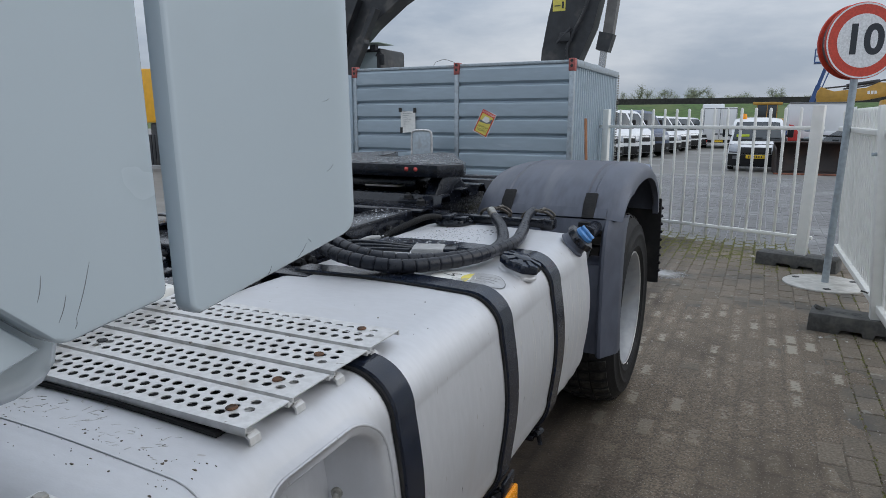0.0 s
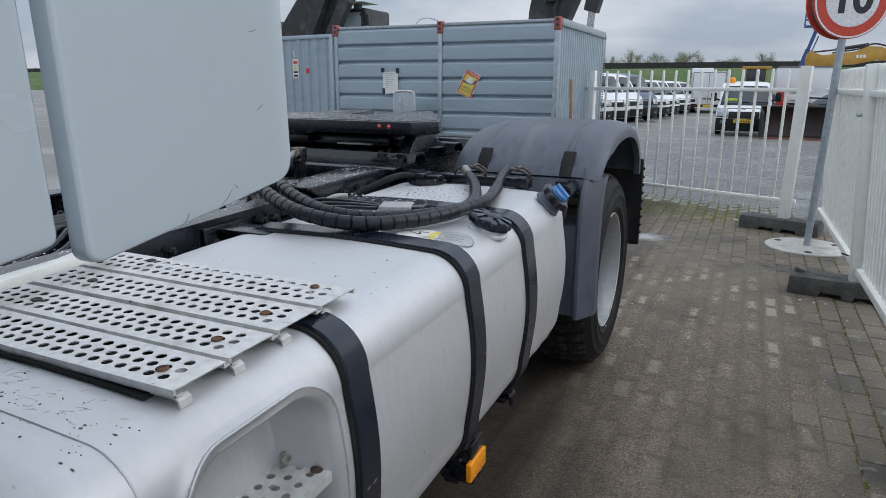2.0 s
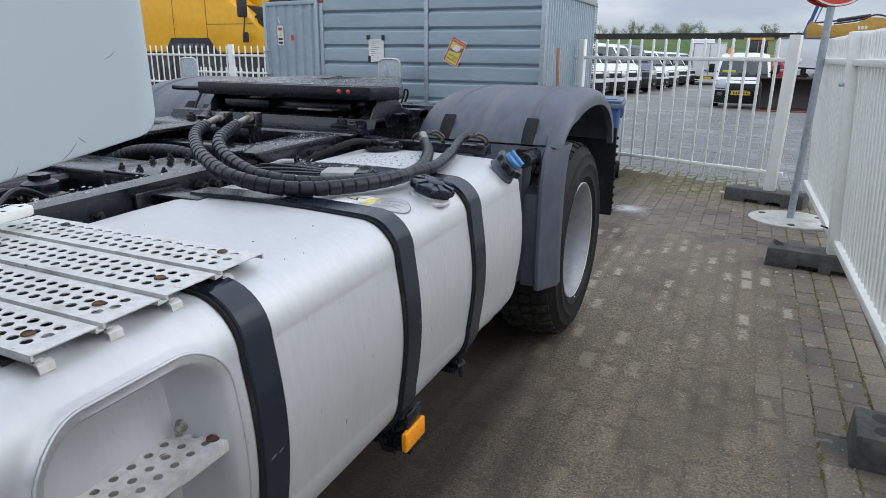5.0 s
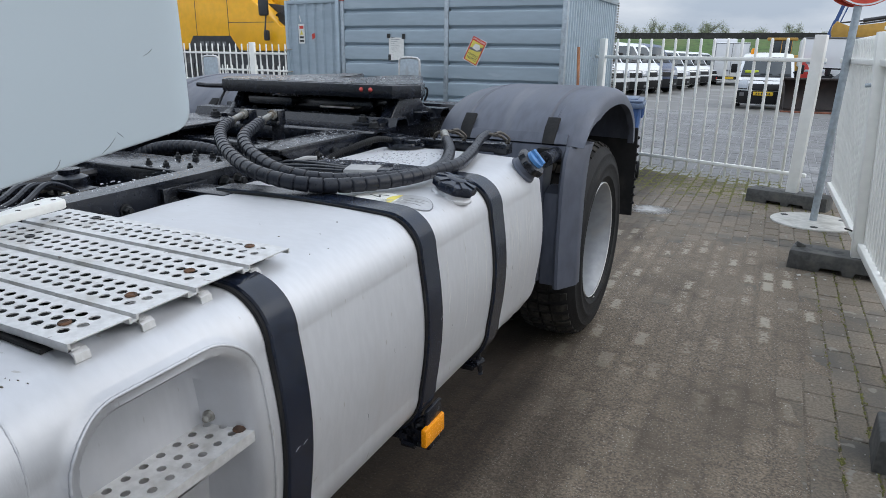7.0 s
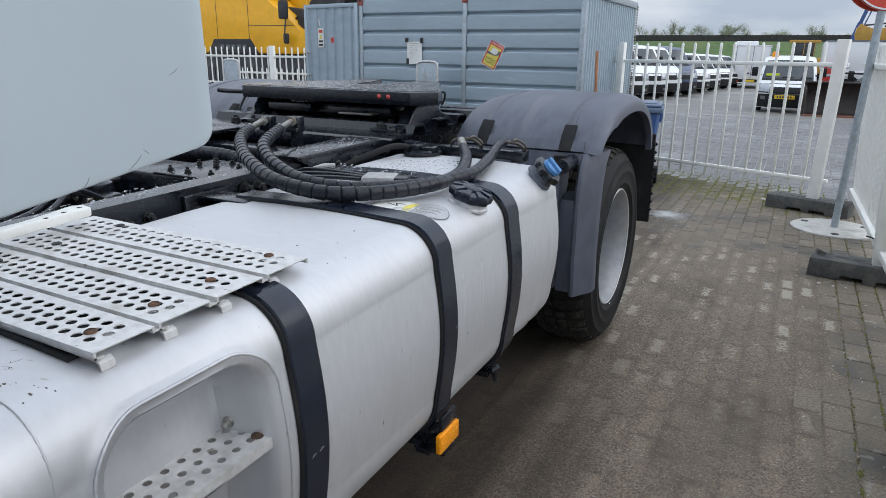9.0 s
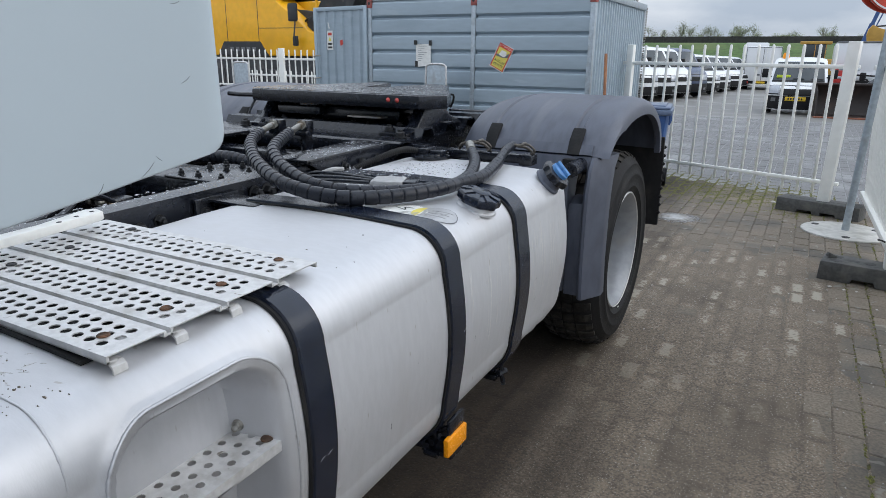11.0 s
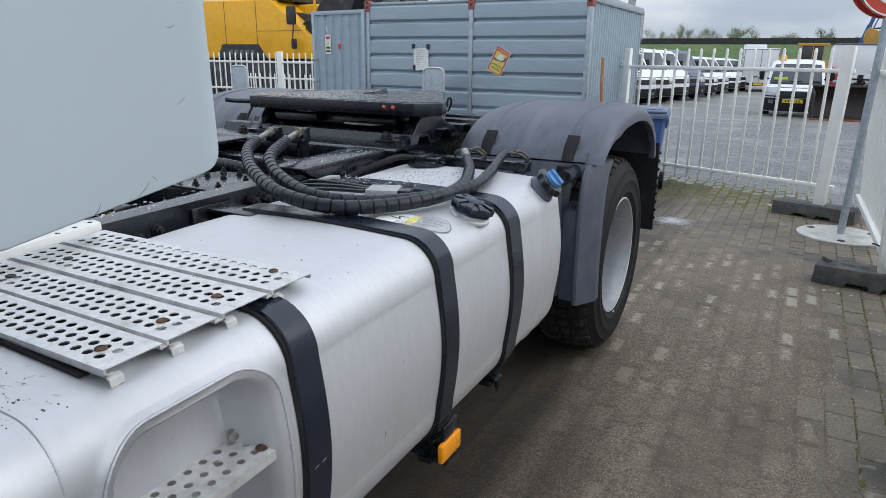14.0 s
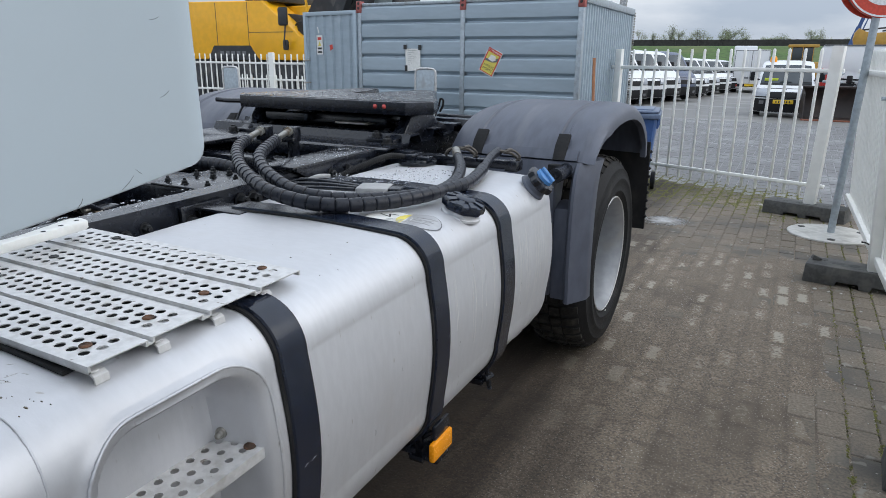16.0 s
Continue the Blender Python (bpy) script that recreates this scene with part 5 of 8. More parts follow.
box(bm, -0.03, -1.02, 1.060, 0.16, -0.99, 1.080, 0.003)
part("hose_bracket", bm, BLACK, truck, "black hose bracket blocks", 30)

# rain drops standing on the flat tops
def rain(name, owner, areas, seed, mat=WATER):
    """areas: x0, x1, y0, y1, z, how many."""
    rd = random.Random(seed)
    bm = bmesh.new()
    for x0, x1, y0, y1, z, count in areas:
        for k in range(int(count * 1.5)):
            r = rd.choice((0.0014, 0.002, 0.0028, 0.0042)) * rd.uniform(0.7, 1.2)
            x, y = rd.uniform(x0, x1), rd.uniform(y0, y1)
            z1 = tank_top(x) if z is None else z
            st = rd.uniform(0.8, 1.5)
            rings = []
            for f, h in ((1.0, -0.0006), (0.93, 0.12), (0.65, 0.30), (0.05, 0.40)):
                rings.append([(x + r * f * math.cos(q * 1.047), y + st * r * f * math.sin(q * 1.047), z1 + r * h) for q in range(6)])
            loft(bm, rings)
    o = part(name, bm, mat, owner, "standing rain drops", True)
    o["kind"] = "stuff"


rain("rain_drop", truck, [(0.31, 0.45, -1.34, -0.88, 1.0402, 190), (0.355, 0.43, -2.6, -1.36, 1.0282, 160), (-0.45, 0.45, -0.84, -0.70, 1.0402, 190), (0.07, 0.32, -1.61, -1.37, 1.0002, 60)], 8)
rain("rain_drop", fifth, [(-0.42, 0.44, -0.63, -0.36, 1.2402, 260), (-0.30, -0.1, -0.36, -0.1, 1.2402, 60), (0.1, 0.30, -0.36, -0.1, 1.2402, 60)], 18)
rain("rain_drop", tank, [(0.56, 0.88, -1.24, -0.95, None, 190), (0.56, 0.86, -1.34, -1.255, 1.0135, 80)], 28)

# ---- wheels ----
def wheel(x_out, s, outer):
    """A wheel whose outer face is at x_out; s: +1 outward is +x."""
    w = thing("wheel")
    w.parent = truck
    w.matrix_basis = FRAME.inverted() @ Matrix.Translation((0, 0.12, 0)) @ Matrix.Diagonal((0.972, 0.96, 0.96, 1))
    R, Wd = 0.502, 0.300
    bm = bmesh.new()
    prof = [(0.298, 0.010), (0.310, -0.003), (0.330, -0.013), (0.334, -0.018), (0.340, -0.018), (0.344, -0.016), (0.385, -0.024), (0.392, -0.027), (0.398, -0.027), (0.404, -0.023), (0.440, -0.012), (0.446, -0.014), (0.452, -0.011), (0.458, -0.002), (0.472, 0.006), (0.488, 0.024), (R, 0.052), (R, Wd / 2), (R, Wd - 0.052), (0.47, Wd - 0.012), (0.40, Wd), (0.30, Wd - 0.01)]
    disc_rings = []
    n = 96
    for r, d in prof:
        disc_rings.append([(x_out - s * d, r * math.cos(2 * math.pi * k / n), 0.5 + r * math.sin(2 * math.pi * k / n)) for k in range(n)])
    loft(bm, disc_rings, cap=False)
    part("tyre", bm, RUBBER, w, "worn black truck tyre", 40)
    # tread blocks
    bm = bmesh.new()
    nb = 44
    for k in range(nb):
        for row in range(4):
            a0 = 2 * math.pi * (k + 0.12 + 0.12 * (row % 2)) / nb
            a1 = 2 * math.pi * (k + 0.80 + 0.12 * (row % 2)) / nb
            d0, d1 = 0.040 + row * 0.058, 0.040 + row * 0.058 + 0.048
            ring = []
            for r in (R - 0.006, R + 0.011):
                ring.append([(x_out - s * d, (r - (0.012 if (row == 0 and d == d0) or (row == 3 and d == d1) else 0)) * math.cos(a), 0.5 + (r - (0.012 if (row == 0 and d == d0) or (row == 3 and d == d1) else 0)) * math.sin(a)) for d, a in ((d0, a0), (d1, a0), (d1, a1), (d0, a1))])
            loft(bm, ring)
    for k in range(nb):
        a0, a1 = 2 * math.pi * (k + 0.15) / nb, 2 * math.pi * (k + 0.72) / nb
        loft(bm, [[(x_out - s * d, r * math.cos(a), 0.5 + r * math.sin(a)) for d, r, a in ((0.016, r0 - 0.016, a0), (0.042, r0, a0), (0.042, r0, a1), (0.016, r0 - 0.016, a1))] for r0 in (R - 0.012, R + 0.004)])
    part("tread", bm, TREAD, w, "", False)
    bm = bmesh.new()
    loft(bm, [[(x_out - s * d, r * math.cos(2 * math.pi * k / n), 0.5 + r * math.sin(2 * math.pi * k / n)) for k in range(n)] for r, d in ((0.296, -0.004), (0.300, -0.007), (0.304, -0.004), (0.300, 0.0))], cap=False)
    part("rim_flange", bm, ALU_STEP, w, "bright worn rim edge", 60)
    bm = bmesh.new()
    prof = [(0.296, 0.012), (0.303, 0.004), (0.303, -0.002), (0.296, -0.002), (0.288, 0.008), (0.276, 0.030), (0.268, 0.060), (0.264, 0.11), (0.258, 0.18), (0.250, 0.215), (0.230, 0.228), (0.16, 0.220), (0.15, 0.17), (0.11, 0.16), (0.10, 0.09), (0.002, 0.085)]
    loft(bm, [[(x_out - s * d, r * math.cos(2 * math.pi * k / n), 0.5 + r * math.sin(2 * math.pi * k / n)) for k in range(n)] for r, d in prof], cap=False)
    part("rim", bm, RIM, w, "silver painted steel rim", 30)
    if outer:
        for k in range(10):
            a = 2 * math.pi * k / 10
            hex_bolt(x_out - s * 0.222, 0.197 * math.cos(a), 0.5 + 0.197 * math.sin(a), (s, 0, 0), 0.016, w, STEEL, 0.03, "wheel_nut")
    return w


wo = wheel(1.216, 1, True)
wheel(0.862, 1, False)
wheel(-1.216, -1, True)
wheel(-0.862, -1, False)
boxpart("mark", (1.2230, -0.012, 0.1835, 1.2265, 0.008, 0.1865), STICKER, wo, "small white tyre mark", 0)
bm = bmesh.new()
tube(bm, [(-1.1, 0, 0.5), (1.1, 0, 0.5)], 0.075, 14)
box(bm, -0.2, -0.2, 0.33, 0.2, 0.2, 0.68, 0.07)
for s in (-1, 1):
    disc(bm, (s * 0.42, 0.25, 0.56), (0, 0, 1), ((0.13, 0), (0.14, 0.05), (0.13, 0.2), (0.10, 0.22)), 18)
axle = part("axle", bm, BLACK, truck, "grimy black rear axle", 40)
axle.matrix_basis = FRAME.inverted() @ Matrix.Translation((0, 0.12, -0.02))

# ---- mudguards ----
def guard(s):
    g = thing("mudguard")
    g.parent = truck
    g.matrix_basis = pose(0, 0.01, -0.040)
    xi, xo = 0.585 * s, 1.243 * s
    # arch line (y, z) from the front joint over the top to the rear
    arch = smooth_path([(-0.525, 0, 1.032), (-0.498, 0, 1.068), (-0.43, 0, 1.126), (-0.33, 0, 1.178), (-0.19, 0, 1.212), (0.0, 0, 1.224), (0.18, 0, 1.213), (0.33, 0, 1.176), (0.45, 0, 1.112), (0.53, 0, 1.03), (0.565, 0, 0.93)], 5)
    bm = bmesh.new()
    rings = []
    for i, p in enumerate(arch):
        a, b = arch[max(0, i - 1)], arch[min(len(arch) - 1, i + 1)]
        d = (b - a).normalized()
        nrm = Vector((-d.z, 0, d.x))
        y, z = p.x, p.z
        row = []
        for k, (fx, drop) in enumerate(((0, 0.060), (0.0, 0.038), (0.03, 0.028), (0.10, 0.014), (0.195, 0.005), (0.205, 0.012), (0.235, 0.012), (0.245, 0.001), (0.46, 0.0), (0.74, 0.0), (0.75, 0.010), (0.785, 0.010), (0.795, 0.0), (0.88, 0.001), (0.94, 0.008), (0.965, 0.016), (0.985, 0.030), (1.0, 0.045), (1.0, 0.078), (0.955, 0.078), (0.94, 0.03), (0.5, 0.012), (0.02, 0.05))):
            x = xi + (xo - xi) * fx
            if fx > 0.95 and drop > 0.016:
                drop = 0.016 + (drop - 0.016) * max(0.0, min(1.0, (y + 0.53) / 0.22))
            row.append((x, y - nrm.x * drop, z - nrm.z * drop))
        rings.append(row)
    loft(bm, rings)
    part("cover", bm, PLASTIC, g, "matt dark grey plastic mudguard cover", 40)
    # lower front shield: a slanting outer wing, a recessed panel with a pocket for the mount, and the inner wall
    bm = bmesh.new()
    rings = []
    for z, dy in ((0.445, 0.012), (0.60, 0.0), (0.80, 0.004), (0.90, 0.014), (0.98, 0.035), (1.028, 0.072)):
        rings.append([(x * s, y + dy, z) for x, y in ((1.160, -0.50), (1.166, -0.585), (1.178, -0.602), (1.190, -0.600), (1.238, -0.515), (1.243, -0.500), (1.243, -0.46 + 0.4 * dy), (1.20, -0.44 + 0.4 * dy))])
    loft(bm, rings)
    part("front_shield", bm, PLASTIC, g, "dark grey plastic front shield wing", 30)
    bm = bmesh.new()
    prism(bm, [(-0.545, 0.445), (-0.548, 0.80), (-0.535, 0.835), (-0.475, 0.855), (-0.44, 0.855), (-0.48, 0.78), (-0.51, 0.445)], "x", 1.098 * s, 1.170 * s, 0.004)
    prism(bm, [(-0.545, 0.985), (-0.528, 1.028), (-0.40, 1.028), (-0.42, 0.985)], "x", 1.090 * s, 1.180 * s, 0.004)
    part("shield_pocket", bm, PLASTIC, g, "recessed dark panel of the shield", 30)
    bm = bmesh.new()
    sh2 = [(-0.53, 1.028), (-0.56, 0.95), (-0.575, 0.60), (-0.56, 0.46), (-0.535, 0.46), (-0.515, 0.60), (-0.475, 0.80), (-0.43, 0.95), (-0.40, 1.028)]
    prism(bm, sh2, "x", 0.60 * s, 1.098 * s, 0.006)
    part("shield_wall", bm, PLASTIC, g, "", 30)
    # raised edge band along the cover's front
    bm = bmesh.new()
    rings = []
    for (y, z) in ((-0.529, 1.034), (-0.518, 1.052), (-0.503, 1.071), (-0.500, 1.070)):
        rings.append([(x * s, y - 0.004, z + 0.002) for x in (0.66, 1.175)] + [(x * s, y + 0.012, z - 0.006) for x in (1.175, 0.66)])
    loft(bm, rings)
    part("edge_band", bm, PLASTIC, g, "", 30)
    # rear flap
    bm = bmesh.new()
    prism(bm, [(0.555, 0.98), (0.575, 0.98), (0.600, 0.80), (0.612, 0.49), (0.590, 0.49), (0.578, 0.80)], "x", 0.62 * s, 1.250 * s, 0.004)
    for k in range(9):
        tube(bm, [(1.248 * s, 0.585, 0.93 - 0.045 * k), (1.256 * s, 0.588, 0.92 - 0.045 * k)], 0.008, 6)
    part("rear_flap", bm, RUBBER, g, "black rubber flap", 30)
    # rubber buckles
    for x in (0.735, 1.100):
        bm = bmesh.new()
        prism(bm, [(-0.535, 1.035), (-0.505, 1.090), (-0.460, 1.130), (-0.452, 1.122), (-0.497, 1.080), (-0.525, 1.03)], "x", (x - 0.026) * s, (x + 0.026) * s, 0.003)
        box(bm, min((x - 0.024) * s, (x + 0.024) * s), -0.590, 0.975, max((x - 0.024) * s, (x + 0.024) * s), -0.562, 1.024, 0.004)
        part("buckle", bm, RUBBER, g, "black rubber buckle", 30)
    return g


guard(1)
guard(-1)
# stay under the mudguard front with hose clips
bm = bmesh.new()
box(bm, 0.56, -0.80, 0.990, 1.020, -0.755, 1.022, 0.004)
box(bm, 0.985, -0.805, 0.984, 1.034, -0.74, 1.024, 0.004)
box(bm, 0.40, -0.79, 0.94, 0.57, -0.74, 1.026, 0.004)
GRIME = material("grimy_steel", (0.10, 0.088, 0.075), 0.5, 0.5, 0.4, 80, (0.03, 0.028, 0.026), 30, 0.5, 0.7)
stay = part("hose_stay", bm, BLACK, truck, "black angle stay", 30)
for x in (0.775, 0.952):
    bm = bmesh.new()
    tube(bm, smooth_path([(x - 0.045, -0.79, 1.026), (x - 0.025, -0.80, 1.048), (x + 0.015, -0.79, 1.056), (x + 0.05, -0.77, 1.046), (x + 0.08, -0.77, 1.024)], 6), 0.006, 7)
    tube(bm, smooth_path([(x + 0.025, -0.80, 1.052), (x + 0.055, -0.785, 1.062), (x + 0.082, -0.775, 1.040), (x + 0.070, -0.78, 1.024)], 6), 0.0045, 6)
    tube(bm, [(x + 0.030, -0.78, 1.054), (x + 0.030, -0.74, 1.054)], 0.010, 8)
    part("hose_clip", bm, GRIME, stay, "grimy hose clip", 50)
bm = bmesh.new()
tube(bm, [(1.135, -0.66, 0.955), (1.135, -0.47, 0.955)], 0.030, 12)
tube(bm, [(1.135, -0.69, 0.955), (1.135, -0.66, 0.955)], 0.013, 10)
part("guard_mount", bm, BLACK, truck, "black tubular guard mount", 40)

# ---- cab side panels ----
def rounded(poly, radii, n=5):
    out = []
    m = len(poly)
    for i in range(m):
        a, p, b = Vector(poly[i - 1]), Vector(poly[i]), Vector(poly[(i + 1) % m])
        r = radii[i]
        if r <= 0:
            out.append(tuple(p))
            continue
        p0, p1 = p + (a - p).normalized() * r, p + (b - p).normalized() * r
        for k in range(n + 1):
            t = k / n
            out.append(tuple((1 - t) ** 2 * p0 + 2 * t * (1 - t) * p + t * t * p1))
    return out


bm = bmesh.new()
prism(bm, rounded([(-2.708, 1.217), (-2.392, 1.261), (-2.400, 3.30), (-2.72, 3.30)], [0.02, 0.030, 0.05, 0.02]), "x", 1.178, 1.206, 0.006, 3)
fairing = part("side_fairing", bm, CAB, truck, "glossy pale cab side fairing with scratches", 30)
bm = bmesh.new()
prism(bm, rounded([(-2.722, 1.243), (-2.735, 3.30), (-4.70, 3.30), (-4.70, 2.40), (-3.40, 1.79), (-2.842, 1.229)], [0.012, 0, 0, 0, 0, 0.012]), "x", 1.150, 1.190, 0.006, 3)
side = part("cab_side", bm, CAB, truck, "glossy pale cab side panel", 30)
bm = bmesh.new()
prism(bm, [(-2.848, 1.226), (-3.40, 1.785), (-4.70, 2.395), (-4.70, 0.85), (-3.50, 1.06), (-2.885, 1.216)], "x", 1.130, 1.170, 0.004, 3)
lower = part("cab_lower_panel", bm, CAB, truck, "pale lower cab panel", 30)
bm = bmesh.new()
box(bm, -1.17, -4.9, 1.15, 1.13, -2.78, 3.75, 0.06, 3)
shell = part("cab_shell", bm, CAB, truck, "pale cab rear wall and shell", 30)
bm = bmesh.new()
prism(bm, rounded([(-2.708, 1.213), (-2.392, 1.266), (-2.400, 3.30), (-2.72, 3.30)], [0.02, 0.030, 0.05, 0.02]), "x", -1.206, -1.178, 0.006, 3)
far_fairing = part("side_fairing", bm, CAB, truck, "pale cab side fairing", 30)
for o in (fairing, side, lower, shell, far_fairing):
    o.matrix_basis = pose(0, 0.005, 0.017)
bm = bmesh.new()
prism(bm, [(.490, -2.168), (.508, -2.150), (.538, -2.155), (.546, -2.166), (.578, -2.43), (.615, -2.75), (.560, -2.75), (.530, -2.30)], "z", 1.036, 1.056, 0.003)
sill = part("sill", bm, STICKER, truck, "pale painted bracket edge", 30)
for x, y in ((0.524, -2.172), (0.535, -2.215), (0.549, -2.262)):
    bm = bmesh.new()
    disc(bm, (x, y, 1.0555), (0, 0, 1), ((0.0055, 0), (0.0055, 0.0009), (0.0005, 0.001)), 10)
    part("sill_hole", bm, RUBBER, sill, "dark drain hole", 30)


def scratch(y0, z0, y1, z1, x, w, parent):
    bm = bmesh.new()
    pts = smooth_path([(x, y0, z0), (x, (y0 + y1) / 2 + 0.0008, (z0 + z1) / 2 - 0.0008), (x, y1, z1)], 4)
    tube(bm, pts, w, 4, [w * (0.3 + 0.7 * math.sin(math.pi * (i + 0.5) / len(pts))) for i in range(len(pts))])
    part("scratch", bm, SCRATCH, parent, "fine dark scratch")


for y0, z0, y1, z1 in ((-2.459, 1.445, -2.445, 1.449), (-2.457, 1.352, -2.443, 1.360), (-2.530, 1.246, -2.510, 1.262), (-2.507, 1.268, -2.499, 1.261), (-2.589, 1.236, -2.580, 1.247)):
    scratch(y0, z0, y1, z1, 1.2061, 0.0005, fairing)
for y0, z0, y1, z1 in ((-2.826, 1.250, -2.806, 1.300), (-2.842, 1.252, -2.832, 1.275), (-2.858, 1.275, -2.852, 1.298), (-2.828, 1.242, -2.825, 1.251)):
    scratch(y0, z0, y1, z1, 1.1901, 0.0004, side)

# ---- storage container ----
CX0, CX1, CY0, CY1, CZ0, CZ1 = -3.150, -0.222, 4.10, 6.42, 0.10, 2.085
cont = thing("storage_container", pose(0, 0, 0), label="grey-blue galvanised storage container with ribbed walls", category="container")


def ribbed_front(x0, x1):
    bm = bmesh.new()
    prof = [(CY0 + 0.012, CZ0)]
    z = 0.06
    edges = []
    for k in range(10):
        line = 0.053 + 0.1985 * k
        edges += [(CY0 + 0.034, line - 0.012), (CY0 + 0.034, line + 0.004), (CY0 + 0.004, line + 0.022), (CY0 - 0.004, line + 0.032), (CY0 - 0.006, line + 0.10), (CY0 - 0.004, line + 0.170), (CY0 + 0.004, line + 0.180)]
    edges = [(y, zz) for y, zz in edges if CZ0 + 0.02 < zz < CZ1 - 0.05]
    pts = [(CY0 + 0.02, CZ0)] + edges + [(CY0 + 0.01, CZ1 - 0.04)]
    rings = [[(x0, y, zz) for y, zz in pts], [(x1, y, zz) for y, zz in pts]]
    vr = [[bm.verts.new(p) for p in r] for r in rings]
    for i in range(len(pts) - 1):
        bm.faces.new((vr[0][i], vr[1][i], vr[1][i + 1], vr[0][i + 1]))
    back = [[bm.verts.new((x, CY0 + 0.065, zz)) for zz in (CZ0, CZ1 - 0.04)] for x in (x0, x1)]
    bm.faces.new((back[0][0], back[0][1], back[1][1], back[1][0]))
    return bm


for x0, x1 in ((CX0 + 0.05, -1.690), (-1.628, CX1 - 0.05)):
    part("front_sheet", ribbed_front(x0, x1), GALV, cont, "grey-blue sheet with horizontal ribs", 30)
# ribbed end wall, upright ribs
bm = bmesh.new()
pts = []
y = CY0 + 0.06
while y < CY1 - 0.05:
    pts += [(CX1 - 0.012, y), (CX1 - 0.012, y + 0.035), (CX1 - 0.036, y + 0.05), (CX1 - 0.036, y + 0.085)]
    y += 0.10
pts = [(x, min(yy, CY1 - 0.04)) for x, yy in pts]
vr = [[bm.verts.new((x, yy, z)) for x, yy in pts] for z in (CZ0, CZ1 - 0.04)]
for i in range(len(pts) - 1):
    bm.faces.new((vr[0][i], vr[0][i + 1], vr[1][i + 1], vr[1][i]))
part("end_sheet", bm, GALV, cont, "grey-blue sheet with upright ribs", 30)
boxpart("back_sheet", (CX0 + 0.05, CY1 - 0.05, CZ0, CX1 - 0.05, CY1, CZ1 - 0.04), GALV, cont)
bm = bmesh.new()
prism(bm, [(CY0 + 0.02, CZ1 - 0.045), (CY1 - 0.02, CZ1 - 0.045), (CY1 - 0.02, CZ1 - 0.01), ((CY0 + CY1) / 2, CZ1 + 0.02), (CY0 + 0.02, CZ1 - 0.01)], "x", CX0 + 0.02, CX1 - 0.02)
part("roof", bm, GALV, cont, "low grey sheet roof", 20)
boxpart("floor_frame", (CX0, CY0 + 0.01, 0.0, CX1, CY1, CZ0), GALV_POST, cont, "dull steel floor frame", 0.01)
for x in (CX0 + 0.028, -1.659, CX1 - 0.030):
    boxpart("corner_post", (x - 0.028, CY0 - 0.016, CZ0, x + 0.028, CY0 + 0.05, CZ1 - 0.10), GALV_POST, cont, "galvanised upright post", 0.006)
    o = boxpart("corner_casting", (x - 0.036, CY0 - 0.022, CZ1 - 0.125, x + 0.036, CY0 + 0.06, CZ1 + 0.012), RED_IRON, cont, "faded red corner iron", 0.006)
    for dz in (0.035, -0.02):
        bm = bmesh.new()
        disc(bm, (x, CY0 - 0.0225, CZ1 - 0.05 + dz), (0, -1, 0), ((0.017, 0), (0.017, 0.0015), (0.001, 0.0015)), 12)
        part("casting_hole", bm, INK, o, "dark hole")
boxpart("corner_post", (CX1 - 0.058, CY1 - 0.06, CZ0, CX1, CY1, CZ1 - 0.02), GALV_POST, cont, bevel=0.006)
boxpart("roof_rail", (CX1 - 0.03, CY0 + 0.07, CZ1 - 0.075, CX1 + 0.012, CY1, CZ1 + 0.005), GALV_POST, cont, "galvanised roof rail", 0.006)
boxpart("roof_rail", (CX0 + 0.07, CY0 - 0.006, CZ1 - 0.045, -1.70, CY0 + 0.05, CZ1 - 0.012), GALV_POST, cont, bevel=0.006)
boxpart("roof_rail", (-1.62, CY0 - 0.006, CZ1 - 0.040, CX1 - 0.07, CY0 + 0.05, CZ1 - 0.004), GALV_POST, cont, bevel=0.006)
bm = bmesh.new()
tube(bm, smooth_path([(-2.0, CY0 + 0.05, CZ1), (-1.93, CY0, CZ1 + 0.035), (-1.82, CY0, CZ1 + 0.055), (-1.70, CY0 + 0.02, CZ1 + 0.02)]), 0.003, 5)
part("wire", bm, INK, cont, "thin loose wire")
# chain down the rear corner
bm = bmesh.new()
for k in range(52):
    box(bm, CX1 + 0.004, CY1 - 0.012, CZ1 - 0.06 - 0.034 * k, CX1 + 0.022, CY1 + 0.012 if k % 2 else CY1, CZ1 - 0.04 - 0.034 * k, 0)
tagged(part("chain", bm, STEEL, cont, "dark steel chain"), kind="stuff")
# open door leaf
leaf = thing("open_door")
leaf.parent = cont
leaf.matrix_basis = pose(CX0 - 0.005, CY0 - 0.01, 0.0, 0, 0, 180 - 8)
bm = bmesh.new()
pts = []
x = 0.05
while x < 0.90:
    pts += [(x, 0.0), (x + 0.055, 0.0), (x + 0.075, 0.022), (x + 0.115, 0.022), (x + 0.135, 0.0)]
    x += 0.155
pts = [(min(u, 0.93), v) for u, v in pts]
vr = [[bm.verts.new((u, v, z)) for u, v in pts] for z in (0.14, CZ1 - 0.13)]
for i in range(len(pts) - 1):
    bm.faces.new((vr[0][i], vr[0][i + 1], vr[1][i + 1], vr[1][i]))
part("leaf_sheet", bm, GALV, leaf, "grey-blue ribbed door sheet", 30)
bm = bmesh.new()
box(bm, 0, -0.012, 0.10, 0.05, 0.03, CZ1 - 0.09, 0.004)
box(bm, 0.92, -0.012, 0.10, 0.97, 0.03, CZ1 - 0.09, 0.004)
